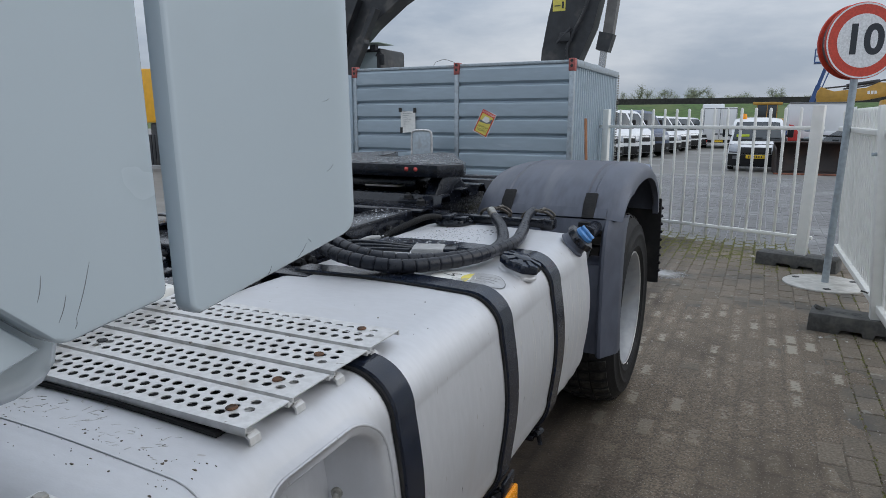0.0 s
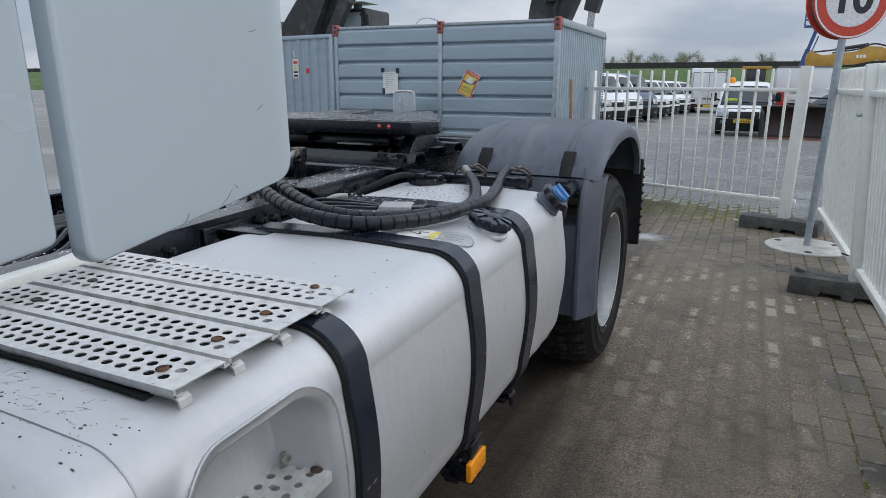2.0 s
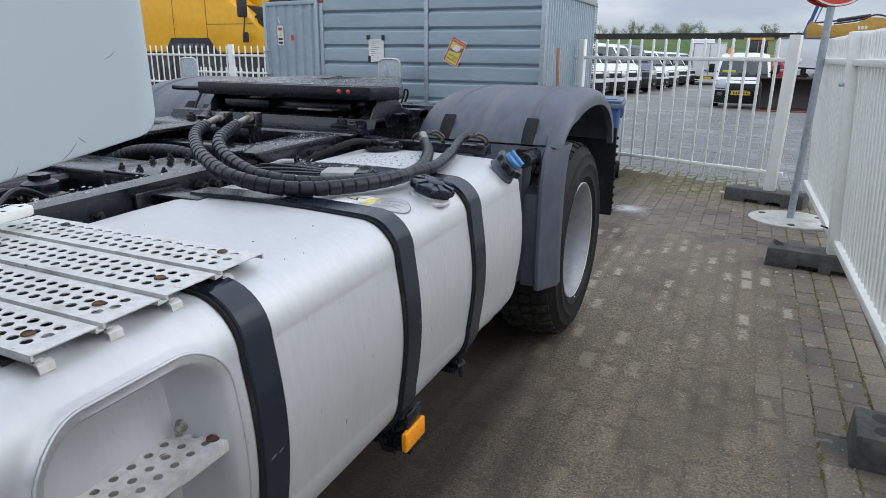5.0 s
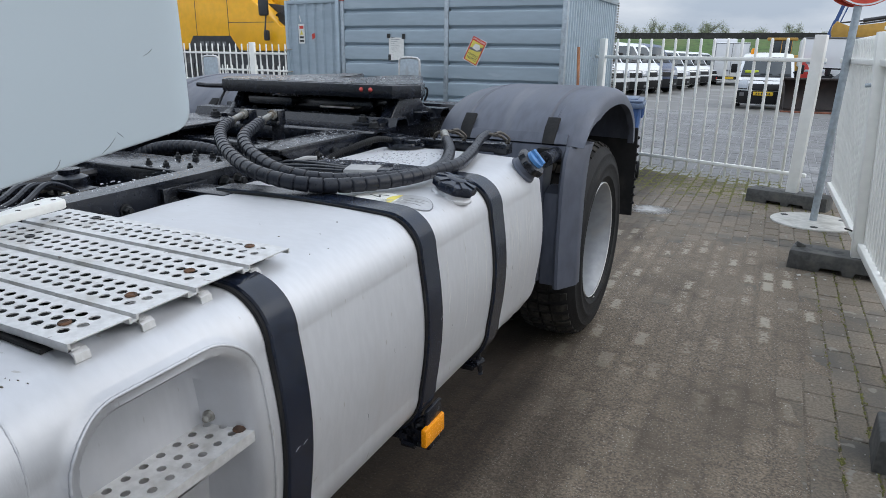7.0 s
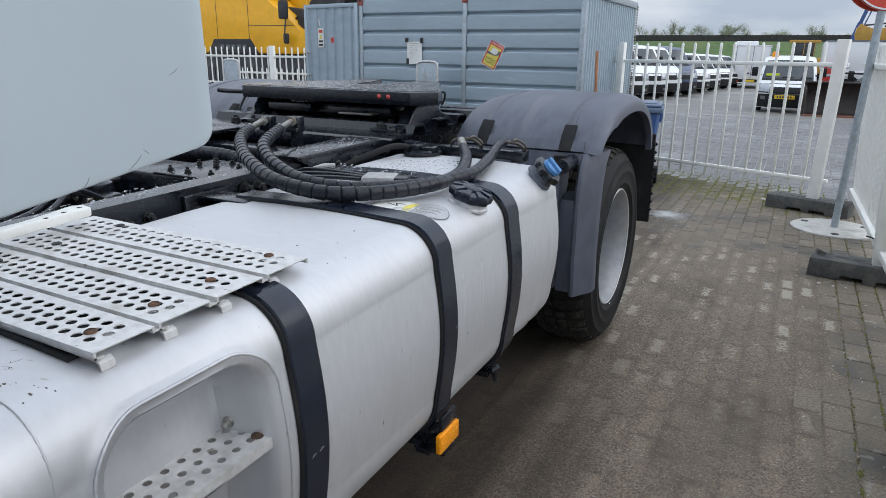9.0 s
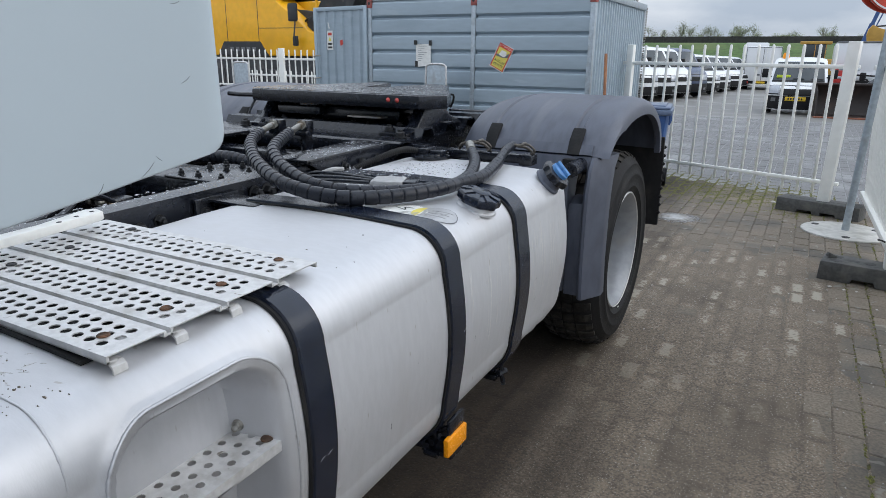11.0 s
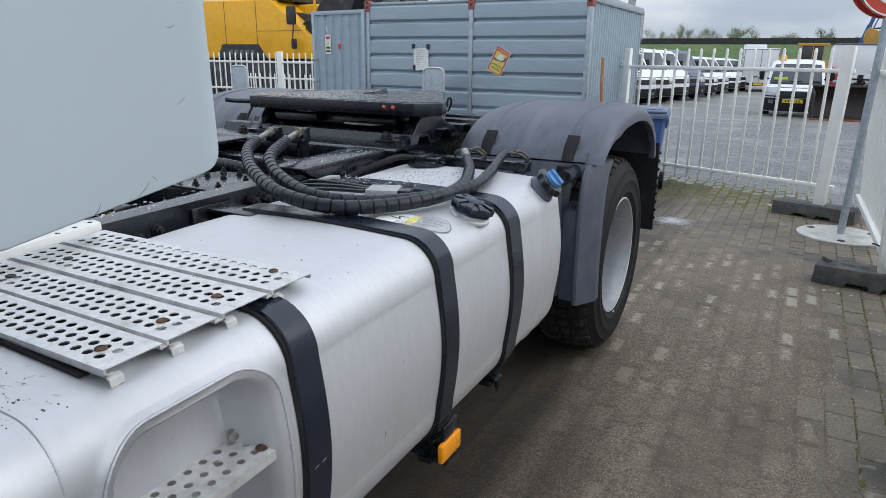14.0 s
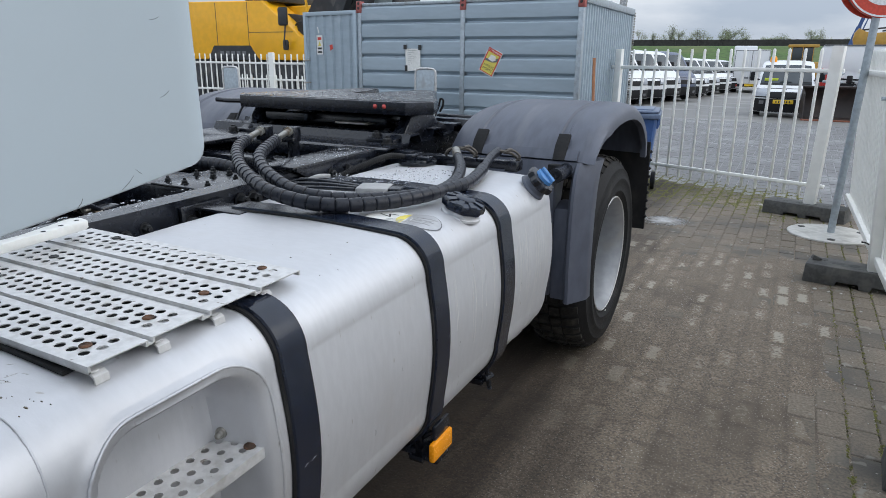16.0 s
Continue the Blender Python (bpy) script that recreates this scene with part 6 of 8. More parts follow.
box(bm, 0.05, -0.012, CZ1 - 0.14, 0.92, 0.03, CZ1 - 0.09, 0.004)
box(bm, 0.05, -0.012, 0.10, 0.92, 0.03, 0.15, 0.004)
part("leaf_frame", bm, GALV, leaf, "grey door frame", 30)
bm = bmesh.new()
for z in (1.09, 1.38, 0.55):
    tube(bm, [(0.86, 0.03, z), (0.90, 0.05, z), (0.97, 0.05, z - 0.01)], 0.009, 7)
part("door_bolt", bm, STEEL, leaf, "small door catches", 40)
o = boxpart("warning_sticker", (0.605, 0.0305, 1.455, 0.715, 0.0330, 1.700), STICKER, leaf, "white warning sticker with yellow triangle", 0)
o.matrix_basis = pose(0, 0.0, 0)
boxpart("sticker_band", (0.625, 0.0330, 1.640, 0.695, 0.0345, 1.675), RED_ST, o, "", 0)
bm = bmesh.new()
prism(bm, [(0.63, 1.565), (0.69, 1.565), (0.66, 1.625)], "y", 0.0330, 0.0345)
part("sticker_triangle", bm, YELLOW_ST, o)
boxpart("sticker_band", (0.622, 0.0330, 1.475, 0.698, 0.0345, 1.50), INK, o, "", 0)
boxpart("sticker_band", (0.622, 0.0330, 1.520, 0.698, 0.0345, 1.545), INK, o, "", 0)
bm = bmesh.new()
prism(bm, [(0.415, 1.53), (0.465, 1.505), (0.475, 1.575), (0.425, 1.585)], "y", 0.0305, 0.032)
part("red_sticker", bm, RED_ST, leaf, "torn red sticker")
bm = bmesh.new()
prism(bm, [(0.66, 1.73), (0.675, 1.725), (0.70, 1.80), (0.685, 1.805)], "y", 0.0305, 0.032)
part("tape", bm, STICKER, leaf, "strip of pale tape")

# paper and the tilted sticker on the front
bm = bmesh.new()
loft(bm, [[(-2.445, CY0 - 0.004, 1.562), (-2.232, CY0 - 0.003, 1.566)], [(-2.440, CY0 - 0.010, 1.42), (-2.226, CY0 - 0.014, 1.42)], [(-2.428, CY0 - 0.016, 1.262), (-2.215, CY0 - 0.028, 1.285)]], closed=False)
paper = part("notice_paper", bm, STICKER, cont, "white paper notice taped on", 60)
for d in ((-2.462, 1.525, -2.418, 1.578), (-2.252, 1.515, -2.212, 1.576), (-2.445, 1.265, -2.408, 1.335)):
    boxpart("tape_corner", (d[0], CY0 - 0.020, d[1], d[2], CY0 - 0.016, d[3]), INK, paper, "black tape", 0)
bm = bmesh.new()
for k in range(9):
    box(bm, -2.40, CY0 - 0.0175, 1.53 - 0.024 * k, -2.40 + (0.05 + 0.035 * ((k * 5) % 3)), CY0 - 0.0170, 1.534 - 0.024 * k)
tagged(part("print_line", bm, SIGN_GREY, paper, "faint unreadable lines"), kind="stuff")
st = thing("blind_spot_sticker")
st.parent = cont
st.matrix_basis = pose(-1.290, CY0 - 0.004, 1.390, 90, 0, 0) @ pose(0, 0, 0, 0, 0, -26)
boxpart("border", (-0.098, -0.148, 0, 0.098, 0.148, 0.0012), STICKER, st, "", 0)
boxpart("red_field", (-0.090, -0.140, 0.0012, 0.090, 0.140, 0.0022), RED_ST, st, "", 0)
boxpart("yellow_field", (-0.076, -0.130, 0.0022, 0.076, 0.098, 0.0032), YELLOW_ST, st, "", 0)
bm = bmesh.new()
prism(bm, [(-0.076, -0.012), (-0.076, 0.012), (0.03, 0.040), (0.076, 0.080), (0.076, 0.030), (0.02, 0.0)], "z", 0.0032, 0.004)
part("dark_field", bm, SIGN_GREY, st)
bm = bmesh.new()
prism(bm, [(-0.045, 0.015), (0.02, 0.01), (0.05, 0.04), (0.03, 0.08), (-0.03, 0.075)], "z", 0.004, 0.005)
part("truck_shape", bm, STICKER, st)
letters("headline", "ATTENTION", 0.030, pose(0, 0.118, 0.0024), STICKER, st)
letters("headline", "ANGLES", 0.038, pose(0, -0.055, 0.0036), INK, st)
letters("headline", "MORTS", 0.038, pose(0, -0.095, 0.0036), INK, st)
bm = bmesh.new()
for k in range(3):
    box(bm, -2.50, CY0 - 0.0015, 0.955 + 0.03 * k, -2.38 + 0.01 * k, CY0 - 0.0005, 0.968 + 0.03 * k)
part("stencil", bm, SIGN_GREY, cont, "faded stencil bars")


# ---- hand trucks standing by the container ----
def hand_truck(m):
    t = thing("hand_truck", m, label="aluminium hand truck with plate back and black grips, standing upright", category="hand truck", group="hand trucks by the container")
    bm = bmesh.new()
    tube(bm, smooth_path([(-0.135, 0.25, 0.05), (-0.135, 0.0, 0.30), (-0.135, 0, 0.8), (-0.135, 0, 1.22), (-0.12, 0, 1.285), (-0.07, 0, 1.305), (0.07, 0, 1.305), (0.12, 0, 1.285), (0.135, 0, 1.22), (0.135, 0, 0.8), (0.135, 0, 0.30), (0.135, 0.25, 0.05)], 6), 0.013, 9)
    tube(bm, [(-0.135, 0, 0.80), (0.135, 0, 0.80)], 0.012, 8)
    tube(bm, [(-0.135, 0, 0.40), (0.135, 0, 0.40)], 0.012, 8)
    part("tube_frame", bm, ALU_STEP, t, "bright aluminium tube frame", 50)
    boxpart("back_plate", (-0.122, -0.004, 0.42, 0.122, 0.004, 1.292), GALV_POST, t, "grey back plate", 0.003)
    boxpart("toe_plate", (-0.2, -0.22, 0.03, 0.2, 0.04, 0.04), ALU_STEP, t, "", 0.003)
    for s in (-1, 1):
        bm = bmesh.new()
        tube(bm, [(0.135 * s, 0, 0.75), (0.165 * s, -0.03, 0.82), (0.19 * s, -0.05, 0.85)], 0.010, 7)
        tube(bm, smooth_path([(0.19 * s, -0.05, 0.84), (0.235 * s, -0.09, 0.92), (0.26 * s, -0.11, 0.975), (0.29 * s, -0.10, 0.965), (0.27 * s, -0.07, 0.90), (0.215 * s, -0.03, 0.83)], 5), 0.012, 8)
        part("grip", bm, RUBBER, t, "black loop grip", 50)
        bm = bmesh.new()
        disc(bm, (0.16 * s, 0.12, 0.11), (1, 0, 0), ((0.08, -0.02), (0.11, -0.02), (0.11, 0.02), (0.08, 0.02), (0.02, 0.025), (0.001, 0.025)), 20)
        part("wheel", bm, RUBBER, t, "", 40)
    return t


ht = hand_truck(pose(-1.955, 3.74, 0.0))
copy_thing(ht, pose(-5.45, 4.12, -0.03, 0, 0, 8))

# ---- broom, bin ----
broom = thing("broom", pose(-0.03, 3.95, 0), label="broom with worn reddish wooden handle, leaning on the container", category="broom")
bm = bmesh.new()
tube(bm, [(0.07, -0.13, 0.12), (0.03, -0.02, 0.75), (-0.035, 0.10, 1.44)], 0.016, 9)
part("handle", bm, WOOD, broom, "reddish worn stick", 40)
bm = bmesh.new()
box(bm, -0.14, -0.17, 0.05, 0.26, -0.10, 0.13, 0.01)
for k in range(40):
    tube(bm, [(-0.13 + 0.0097 * k, -0.135, 0.06), (-0.13 + 0.0097 * k + 0.004 * (k % 3), -0.14, 0.0)], 0.006, 4)
part("brush_head", bm, WOOD, broom)


def wheelie_bin(m):
    t = thing("wheelie_bin", m, label="blue plastic wheelie bin with closed lid", category="bin")
    bm = bmesh.new()
    rings = []
    for z, w, d in ((0.06, 0.19, 0.22), (0.12, 0.205, 0.235), (0.80, 0.255, 0.315), (0.86, 0.262, 0.322)):
        rings.append([Vector((x * w, y * d, z)) for x, y in ((-1, -0.92), (-0.92, -1), (0.92, -1), (1, -0.92), (1, 0.92), (0.92, 1), (-0.92, 1), (-1, 0.92))])
    loft(bm, rings)
    part("body", bm, BIN_BLUE, t, "blue tapered body", 40)
    bm = bmesh.new()
    box(bm, -0.290, -0.355, 0.83, 0.290, 0.345, 0.885, 0.012)
    box(bm, -0.275, -0.345, 0.885, 0.275, 0.330, 0.918, 0.02)
    box(bm, -0.22, -0.28, 0.915, 0.22, 0.26, 0.930, 0.012)
    part("lid", bm, BIN_LID, t, "faded blue-grey lid with raised middle", 40)
    for k in range(5):
        boxpart("rib", (-0.275, -0.25 + 0.11 * k, 0.73, -0.255, -0.24 + 0.11 * k, 0.83), BIN_BLUE, t, bevel=0.002)
        boxpart("rib", (0.262, -0.25 + 0.11 * k, 0.73, 0.28, -0.24 + 0.11 * k, 0.83), BIN_BLUE, t, bevel=0.002)
    bm = bmesh.new()
    tube(bm, [(-0.2, 0.36, 0.88), (0.2, 0.36, 0.88)], 0.015, 8)
    part("handle", bm, BIN_BLUE, t, "", 40)
    for s in (-1, 1):
        bm = bmesh.new()
        disc(bm, (0.235 * s, 0.22, 0.10), (s, 0, 0), ((0.08, 0), (0.10, 0.005), (0.10, 0.045), (0.08, 0.05), (0.03, 0.05), (0.001, 0.045)), 22)
        part("wheel", bm, RUBBER, t, "black wheel", 40)
    return t


wheelie_bin(pose(0.330, 4.38, 0, 0, 0, 8))


# ---- white barred gate ----
GATE_R, GATE_L = Vector((2.118, 4.625, 0)), Vector((-0.14, 5.464, 0))
gate_dir = (GATE_L - GATE_R).normalized()
gate_len = (GATE_L - GATE_R).length
gate_turn = math.degrees(math.atan2(gate_dir.y, gate_dir.x))
gate = thing("bar_gate", pose(*GATE_R, 0, 0, gate_turn), label="white painted steel barred fence panel across the gateway", category="fence", group="white barred fences")


def bar_panel(t, length, n, first, pitch, z_low=0.075, z_high=1.556, rails=(0.200, 1.343), over=0.10, r=0.0155, rail_over0=0.16):
    for z in rails:
        bm = bmesh.new()
        box(bm, -rail_over0, -0.020, z - 0.020, length + over, 0.020, z + 0.020, 0.008)
        part("rail", bm, WHITE, t, "", 40)
    bm = bmesh.new()
    tube(bm, [(0, 0, z_low), (0, 0, z_low + 0.004), (0, 0, z_high - 0.02), (0, 0, z_high - 0.007), (0, 0, z_high)], r, 10, [r * 0.8, r, r, r * 0.8, r * 0.3])
    b0 = part("bar", bm, WHITE, t, "", 40)
    b0.matrix_basis = pose(first, 0, 0)
    for k in range(1, n):
        shared(b0, pose(first + pitch * k, 0, 0))


bar_panel(gate, gate_len, 15, 0.073, 0.1525)


def flat_post(t, x, w, d, h, name="post", lean=0.0, z0=0.1):
    bm = bmesh.new()
    box(bm, -w / 2, -d / 2, z0, w / 2, d / 2, h, 0.006)
    o = part(name, bm, WHITE, t, "white square post", 40)
    o.matrix_basis = pose(x, 0, 0, 0, lean, 0)
    return o


end_post = flat_post(gate, 0.0, 0.098, 0.08, 1.565, z0=0.10)
end_post.matrix_basis = gate.matrix_world.inverted() @ pose(2.142, 3.965, 0, 0, 1.1, -17)
flat_post(gate, gate_len, 0.085, 0.06, 1.56, z0=0.0)
bm = bmesh.new()
for z in (1.32, 1.24):
    tube(bm, [(0.02, 0, z), (-0.17, 0.05, z), (-0.24, 0.60, z)], 0.012, 8)
part("hinge_pin", bm, GALV_POST, gate, "steel hinge pins", 40)


bm = bmesh.new()
tube(bm, [(-0.02, -0.05, 1.27), (-0.30, -0.05, 1.262), (-0.52, -0.02, 1.255)], 0.008, 7)
part("tie_rod", bm, RUBBER, gate, "thin black tie rod", 40)


def foot_block(m):
    t = thing("ballast_block", m, label="dark recycled plastic fence foot with holes", category="fence foot", group="fence feet")
    bm = bmesh.new()
    prism(bm, rounded([(-0.36, 0.0), (-0.17, 0.0), (-0.16, 0.032), (-0.04, 0.032), (-0.03, 0.0), (0.03, 0.0), (0.04, 0.032), (0.16, 0.032), (0.17, 0.0), (0.36, 0.0), (0.355, 0.128), (-0.355, 0.128)], [0, 0, 0, 0, 0, 0, 0, 0, 0, 0, 0.012, 0.012], 3), "y", -0.115, 0.115, 0.006)
    part("body", bm, BLOCK, t, "worn dark grey block", 40)
    for x, y in ((-0.27, -0.05), (-0.27, 0.05), (-0.08, 0.0), (0.08, 0.0), (0.27, -0.05), (0.27, 0.05)):
        bm = bmesh.new()
        disc(bm, (x, y, 0.1275), (0, 0, 1), ((0.033, 0), (0.033, 0.0015), (0.026, 0.0012), (0.026, 0.0014), (0.001, 0.0014)), 16)
        part("hole", bm, INK, t, "dark open hole")
    for x in (-0.175, 0.175):
        boxpart("slot", (x - 0.035, -0.02, 0.1275, x + 0.035, 0.02, 0.129), INK, t, "", 0)
    return t


fb = foot_block(pose(2.478, 1.84, 0, 0, 0, -8))
copy_thing(fb, pose(2.125, 3.965, 0, 0, 0, -17))
copy_thing(fb, pose(2.73, -0.54, 0, 0, 0, -4))
copy_thing(fb, pose(2.74, -3.0, 0, 0, 0, -4))
bm = bmesh.new()
box(bm, -0.03, -0.015, 0, 0.03, 0.015, 0.028, 0.004, m=pose(2.17, 1.885, 0.128, 0, 25, 20))
tagged(part("wood_chip", bm, BLOCK, None), "small grey chip lying on a fence foot", "debris")

# ---- white fence along the paving ----
F0, F1 = Vector((2.651, -2.88, 0)), Vector((2.497, 4.14, 0))
f_dir = (F1 - F0).normalized()
f_turn = math.degrees(math.atan2(f_dir.y, f_dir.x))
panel_len = (F1 - F0).length / 3
# the loose panels lean a little over the paving
FENCE_LEAN = -4.0
for k in range(3):
    p = F0 + f_dir * panel_len * k
    t = thing("bar_fence", pose(p.x, p.y, 0, 0, 0, f_turn) @ pose(0, 0, 0, FENCE_LEAN), label="white painted steel fence panel with close square bars", category="fence", group="white barred fences")
    for z, h in ((0.205, 0.026), (1.350, 0.020)):
        bm = bmesh.new()
        box(bm, 0.0, 0.008, z - h, panel_len, 0.048, z + h, 0.006)
        part("rail", bm, WHITE, t, "", 40)
    bm = bmesh.new()
    loft(bm, [[(x * g, y * g, z) for x, y in ((-0.019, -0.012), (-0.015, -0.016), (0.015, -0.016), (0.019, -0.012), (0.019, 0.012), (0.015, 0.016), (-0.015, 0.016), (-0.019, 0.012))] for z, g in ((0.150, 1.0), (1.494, 1.0), (1.512, 0.85), (1.524, 0.35))])
    b0 = part("bar", bm, WHITE, t, "", 40)
    n = 24
    b0.matrix_basis = pose(0.075, 0, 0)
    for q in range(1, n):
        if abs(0.075 + q * (panel_len - 0.13) / (n - 1) - panel_len) > 0.05:
            shared(b0, pose(0.075 + q * (panel_len - 0.13) / (n - 1), 0, 0))
    flat_post(t, 0.0, 0.07, 0.11, 1.530, z0=0.125).location.y = 0.02
    bm = bmesh.new()
    tube(bm, [(0.0, 0.05, 1.22), (0.0, 0.105, 1.22)], 0.012, 8)
    part("hinge_pin", bm, GALV_POST, t, "steel pin", 40)
bm = bmesh.new()
tube(bm, smooth_path([(2.52, 2.16, 0.20), (2.46, 2.08, 0.24), (2.43, 2.03, 0.255)], 5), 0.006, 6)
tagged(part("cable_tie", bm, RUBBER, None, "", 40), "loose black strap end on the fence rail", "strap")

# ---- speed sign on a pole ----
sign = thing("speed_sign", pose(2.318, 3.295, 0), label="round red-edged ten speed sign on a grey pole", category="road sign")
bm = bmesh.new()
tube(bm, [(0, 0, 0.02), (0.038, -0.002, 1.80)], 0.029, 16)
part("pole", bm, GALV_POST, sign, "galvanised round pole", 40)
bm = bmesh.new()
disc(bm, (0, 0.0, 0.0), (0, 0, 1), ((0.335, 0.0), (0.335, 0.010), (0.330, 0.014), (0.001, 0.020)), 48)
part("base", bm, BASE_PLATE, sign, "round pale base plate", 30)
for k in range(3):
    bm = bmesh.new()
    disc(bm, (0.26 * math.cos(2.1 * k + 0.5), 0.26 * math.sin(2.1 * k + 0.5), 0.0155), (0, 0, 1), ((0.03, 0), (0.03, 0.0035), (0.001, 0.0035)), 14)
    part("base_hole", bm, INK, sign, "dark hole")
face = thing("sign_board")
face.parent = sign
face.matrix_basis = pose(0.068, -0.03, 2.060, 90, 0, 24)
for z, nm in ((0.0, "front"), (-0.115, "back")):
    bm = bmesh.new()
    disc(bm, (0, 0, z), (0, 0, 1), ((0.290, -0.022), (0.302, -0.020), (0.304, -0.004), (0.298, 0.0), (0.285, 0.0), (0.001, 0.0)), 64)
    part("board", bm, SIGN_RED, face, "red-edged board", 30)
bm = bmesh.new()
disc(bm, (0, 0, -0.114), (0, 0, 1), ((0.27, 0), (0.27, 0.094)), 64)
part("frame_ring", bm, SIGN_GREY, face, "dark grey frame ring", 30)
bm = bmesh.new()
loft(bm, [[(rr * math.cos(2 * math.pi * k / 64), rr * math.sin(2 * math.pi * k / 64), h) for k in range(64)] for rr, h in ((0.297, 0.0005), (0.297, 0.0015), (0.284, 0.0015), (0.284, 0.0005))], cap=False)
part("white_edge", bm, SIGN_WHITE, face, "thin white edge", 30)
bm = bmesh.new()
disc(bm, (0, 0, 0.0004), (0, 0, 1), ((0.212, 0), (0.212, 0.0012), (0.001, 0.0012)), 64)
part("white_field", bm, SIGN_WHITE, face, "white centre", 30)
letters("numeral", "10", 0.325, pose(0.0, 0.0, 0.0024), material("sign_black", (0.02, 0.025, 0.035), 0.4), face, 1.0, 0.010)
bm = bmesh.new()
for z in (0.03, -0.03):
    box(bm, -0.272, z - 0.012, -0.09, -0.262, z + 0.012, -0.03)
part("clamp", bm, GALV_POST, face, "small steel clamp")

# ---- fence and machines on the far side ----
t = thing("bar_fence", pose(-9.6, 6.55, 0, 0, 0, 3), label="white painted steel fence with spaced bars", category="fence", group="white barred fences")
bar_panel(t, 6.6, 46, 0.08, 0.142, 0.10, 1.475, (0.80, 1.305), 0.0, 0.0135, 0.0)
for x in (0.2, 2.60, 5.0):
    flat_post(t, x, 0.115, 0.06, 1.50, z0=0.0)
bm = bmesh.new()
box(bm, 2.40, 0.03, 0.66, 2.95, 0.06, 0.80, 0.01)
part("coupling", bm, WHITE, t, "white coupling plate", 40)
t = thing("bar_fence", pose(-9.6, 8.0, 0), label="white painted steel fence with spaced bars", category="fence", group="white barred fences")
bar_panel(t, 6.0, 42, 0.08, 0.142, 0.10, 1.05, (0.45, 0.95), 0.0, 0.0135, 0.0)
for x in (0.05, 3.0, 5.95):
    flat_post(t, x, 0.08, 0.06, 1.08, z0=0.0)

exc = thing("excavator", pose(0, 11.0, 0), label="large yellow excavator with dark grey boom and stick", category="excavator")
bm = bmesh.new()
prism(bm, [(-15.6, 1.34), (-9.62, 1.34), (-9.60, 1.93), (-9.95, 1.98), (-11.20, 2.88), (-15.6, 2.95)], "y", 0.0, 0.9, 0.05, 3)
body = part("body_side", bm, MACHINE_YELLOW, exc, "bright yellow body side", 30)
bm = bmesh.new()
prism(bm, [(-13.35, 1.34), (-13.10, 1.72), (-11.70, 1.72), (-11.40, 1.34)], "y", -0.006, 0.004)
part("dark_panel", bm, MACHINE_DARK, body, "dark panel with pale lettering shape")
bm = bmesh.new()
for k in range(5):
    box(bm, -12.86 + 0.21 * k, -0.010, 1.46, -12.72 + 0.21 * k, -0.007, 1.57)
part("lettering_shape", bm, SIGN_GREY, body, "grey maker shape")["kind"] = "stuff"
for x in (-14.2, -12.95, -11.75):
    bm = bmesh.new()
    box(bm, x, -0.004, 1.40, x + 0.018, 0.002, 2.86)
    part("panel_seam", bm, MACHINE_DARK, body, "dark panel seam")
bm = bmesh.new()
box(bm, -11.74, -0.004, 2.06, -10.15, 0.002, 2.075)
part("panel_seam", bm, MACHINE_DARK, body, "dark panel seam")
bm = bmesh.new()
prism(bm, [(-11.0, 1.95), (-9.60, 1.95), (-9.6, 2.40), (-10.2, 2.50), (-11.0, 2.60)], "y", 0.5, 1.3, 0.03)
for k in range(5):
    tube(bm, smooth_path([(-10.4 + 0.12 * k, 0.4, 1.98), (-10.3 + 0.1 * k, 0.3, 2.25), (-9.9 + 0.05 * k, 0.4, 2.45)]), 0.03, 7)
disc(bm, (-9.98, 0.3, 2.12), (0, -1, 0), ((0.17, 0), (0.17, 0.12), (0.09, 0.13), (0.001, 0.1)), 16)
part("hydraulics", bm, MACHINE_DARK, exc, "dark hydraulic lines", 40)
bm = bmesh.new()
tube(bm, smooth_path([(-10.28, -0.25, 1.72), (-10.28, -0.2, 1.95), (-10.30, -0.12, 2.3), (-10.33, -0.1, 2.45)]), 0.020, 7)
box(bm, -10.50, -0.20, 2.22, -10.18, -0.12, 2.68, 0.05)
box(bm, -10.36, -0.20, 1.60, -10.20, -0.12, 1.86, 0.03)
part("mirror", bm, MACHINE_DARK, exc, "dark mirrors on an arm", 40)
bm = bmesh.new()
tube(bm, smooth_path([(-9.66, 0.0, 1.95), (-9.66, 0.0, 2.7), (-9.75, 0.0, 2.95), (-10.05, 0.0, 3.15), (-11.2, 0.0, 3.2), (-11.5, 0.0, 2.9)], 6), 0.035, 8)
part("hand_rail", bm, MACHINE_YELLOW, exc, "yellow handrail", 40)
bm = bmesh.new()
box(bm, -15.4, 0.1, 0.35, -9.4, 3.0, 1.33, 0.05)
for k in range(40):
    box(bm, -15.4 + 0.15 * k, 0.0, 0.05, -15.28 + 0.15 * k, 0.7, 0.98, 0.01)
tagged(part("crawler_track", bm, MACHINE_DARK, exc, "dark crawler track and frame", 30), kind="stuff")
bm = bmesh.new()
box(bm, -15.6, 0.9, 1.34, -9.6, 3.0, 2.8, 0.05)
part("house", bm, MACHINE_YELLOW, exc, "yellow upper body", 30)
bm = bmesh.new()
box(bm, -12.0, 0.2, 2.86, -10.9, 2.8, 3.12, 0.04)
disc(bm, (-10.9, 0.2, 3.02), (0, 0, 1), ((0.09, 0), (0.10, 0.12), (0.06, 0.2), (0.001, 0.21)), 14)
part("hood_box", bm, MACHINE_DARK, exc, "dark hood and pipe", 30)
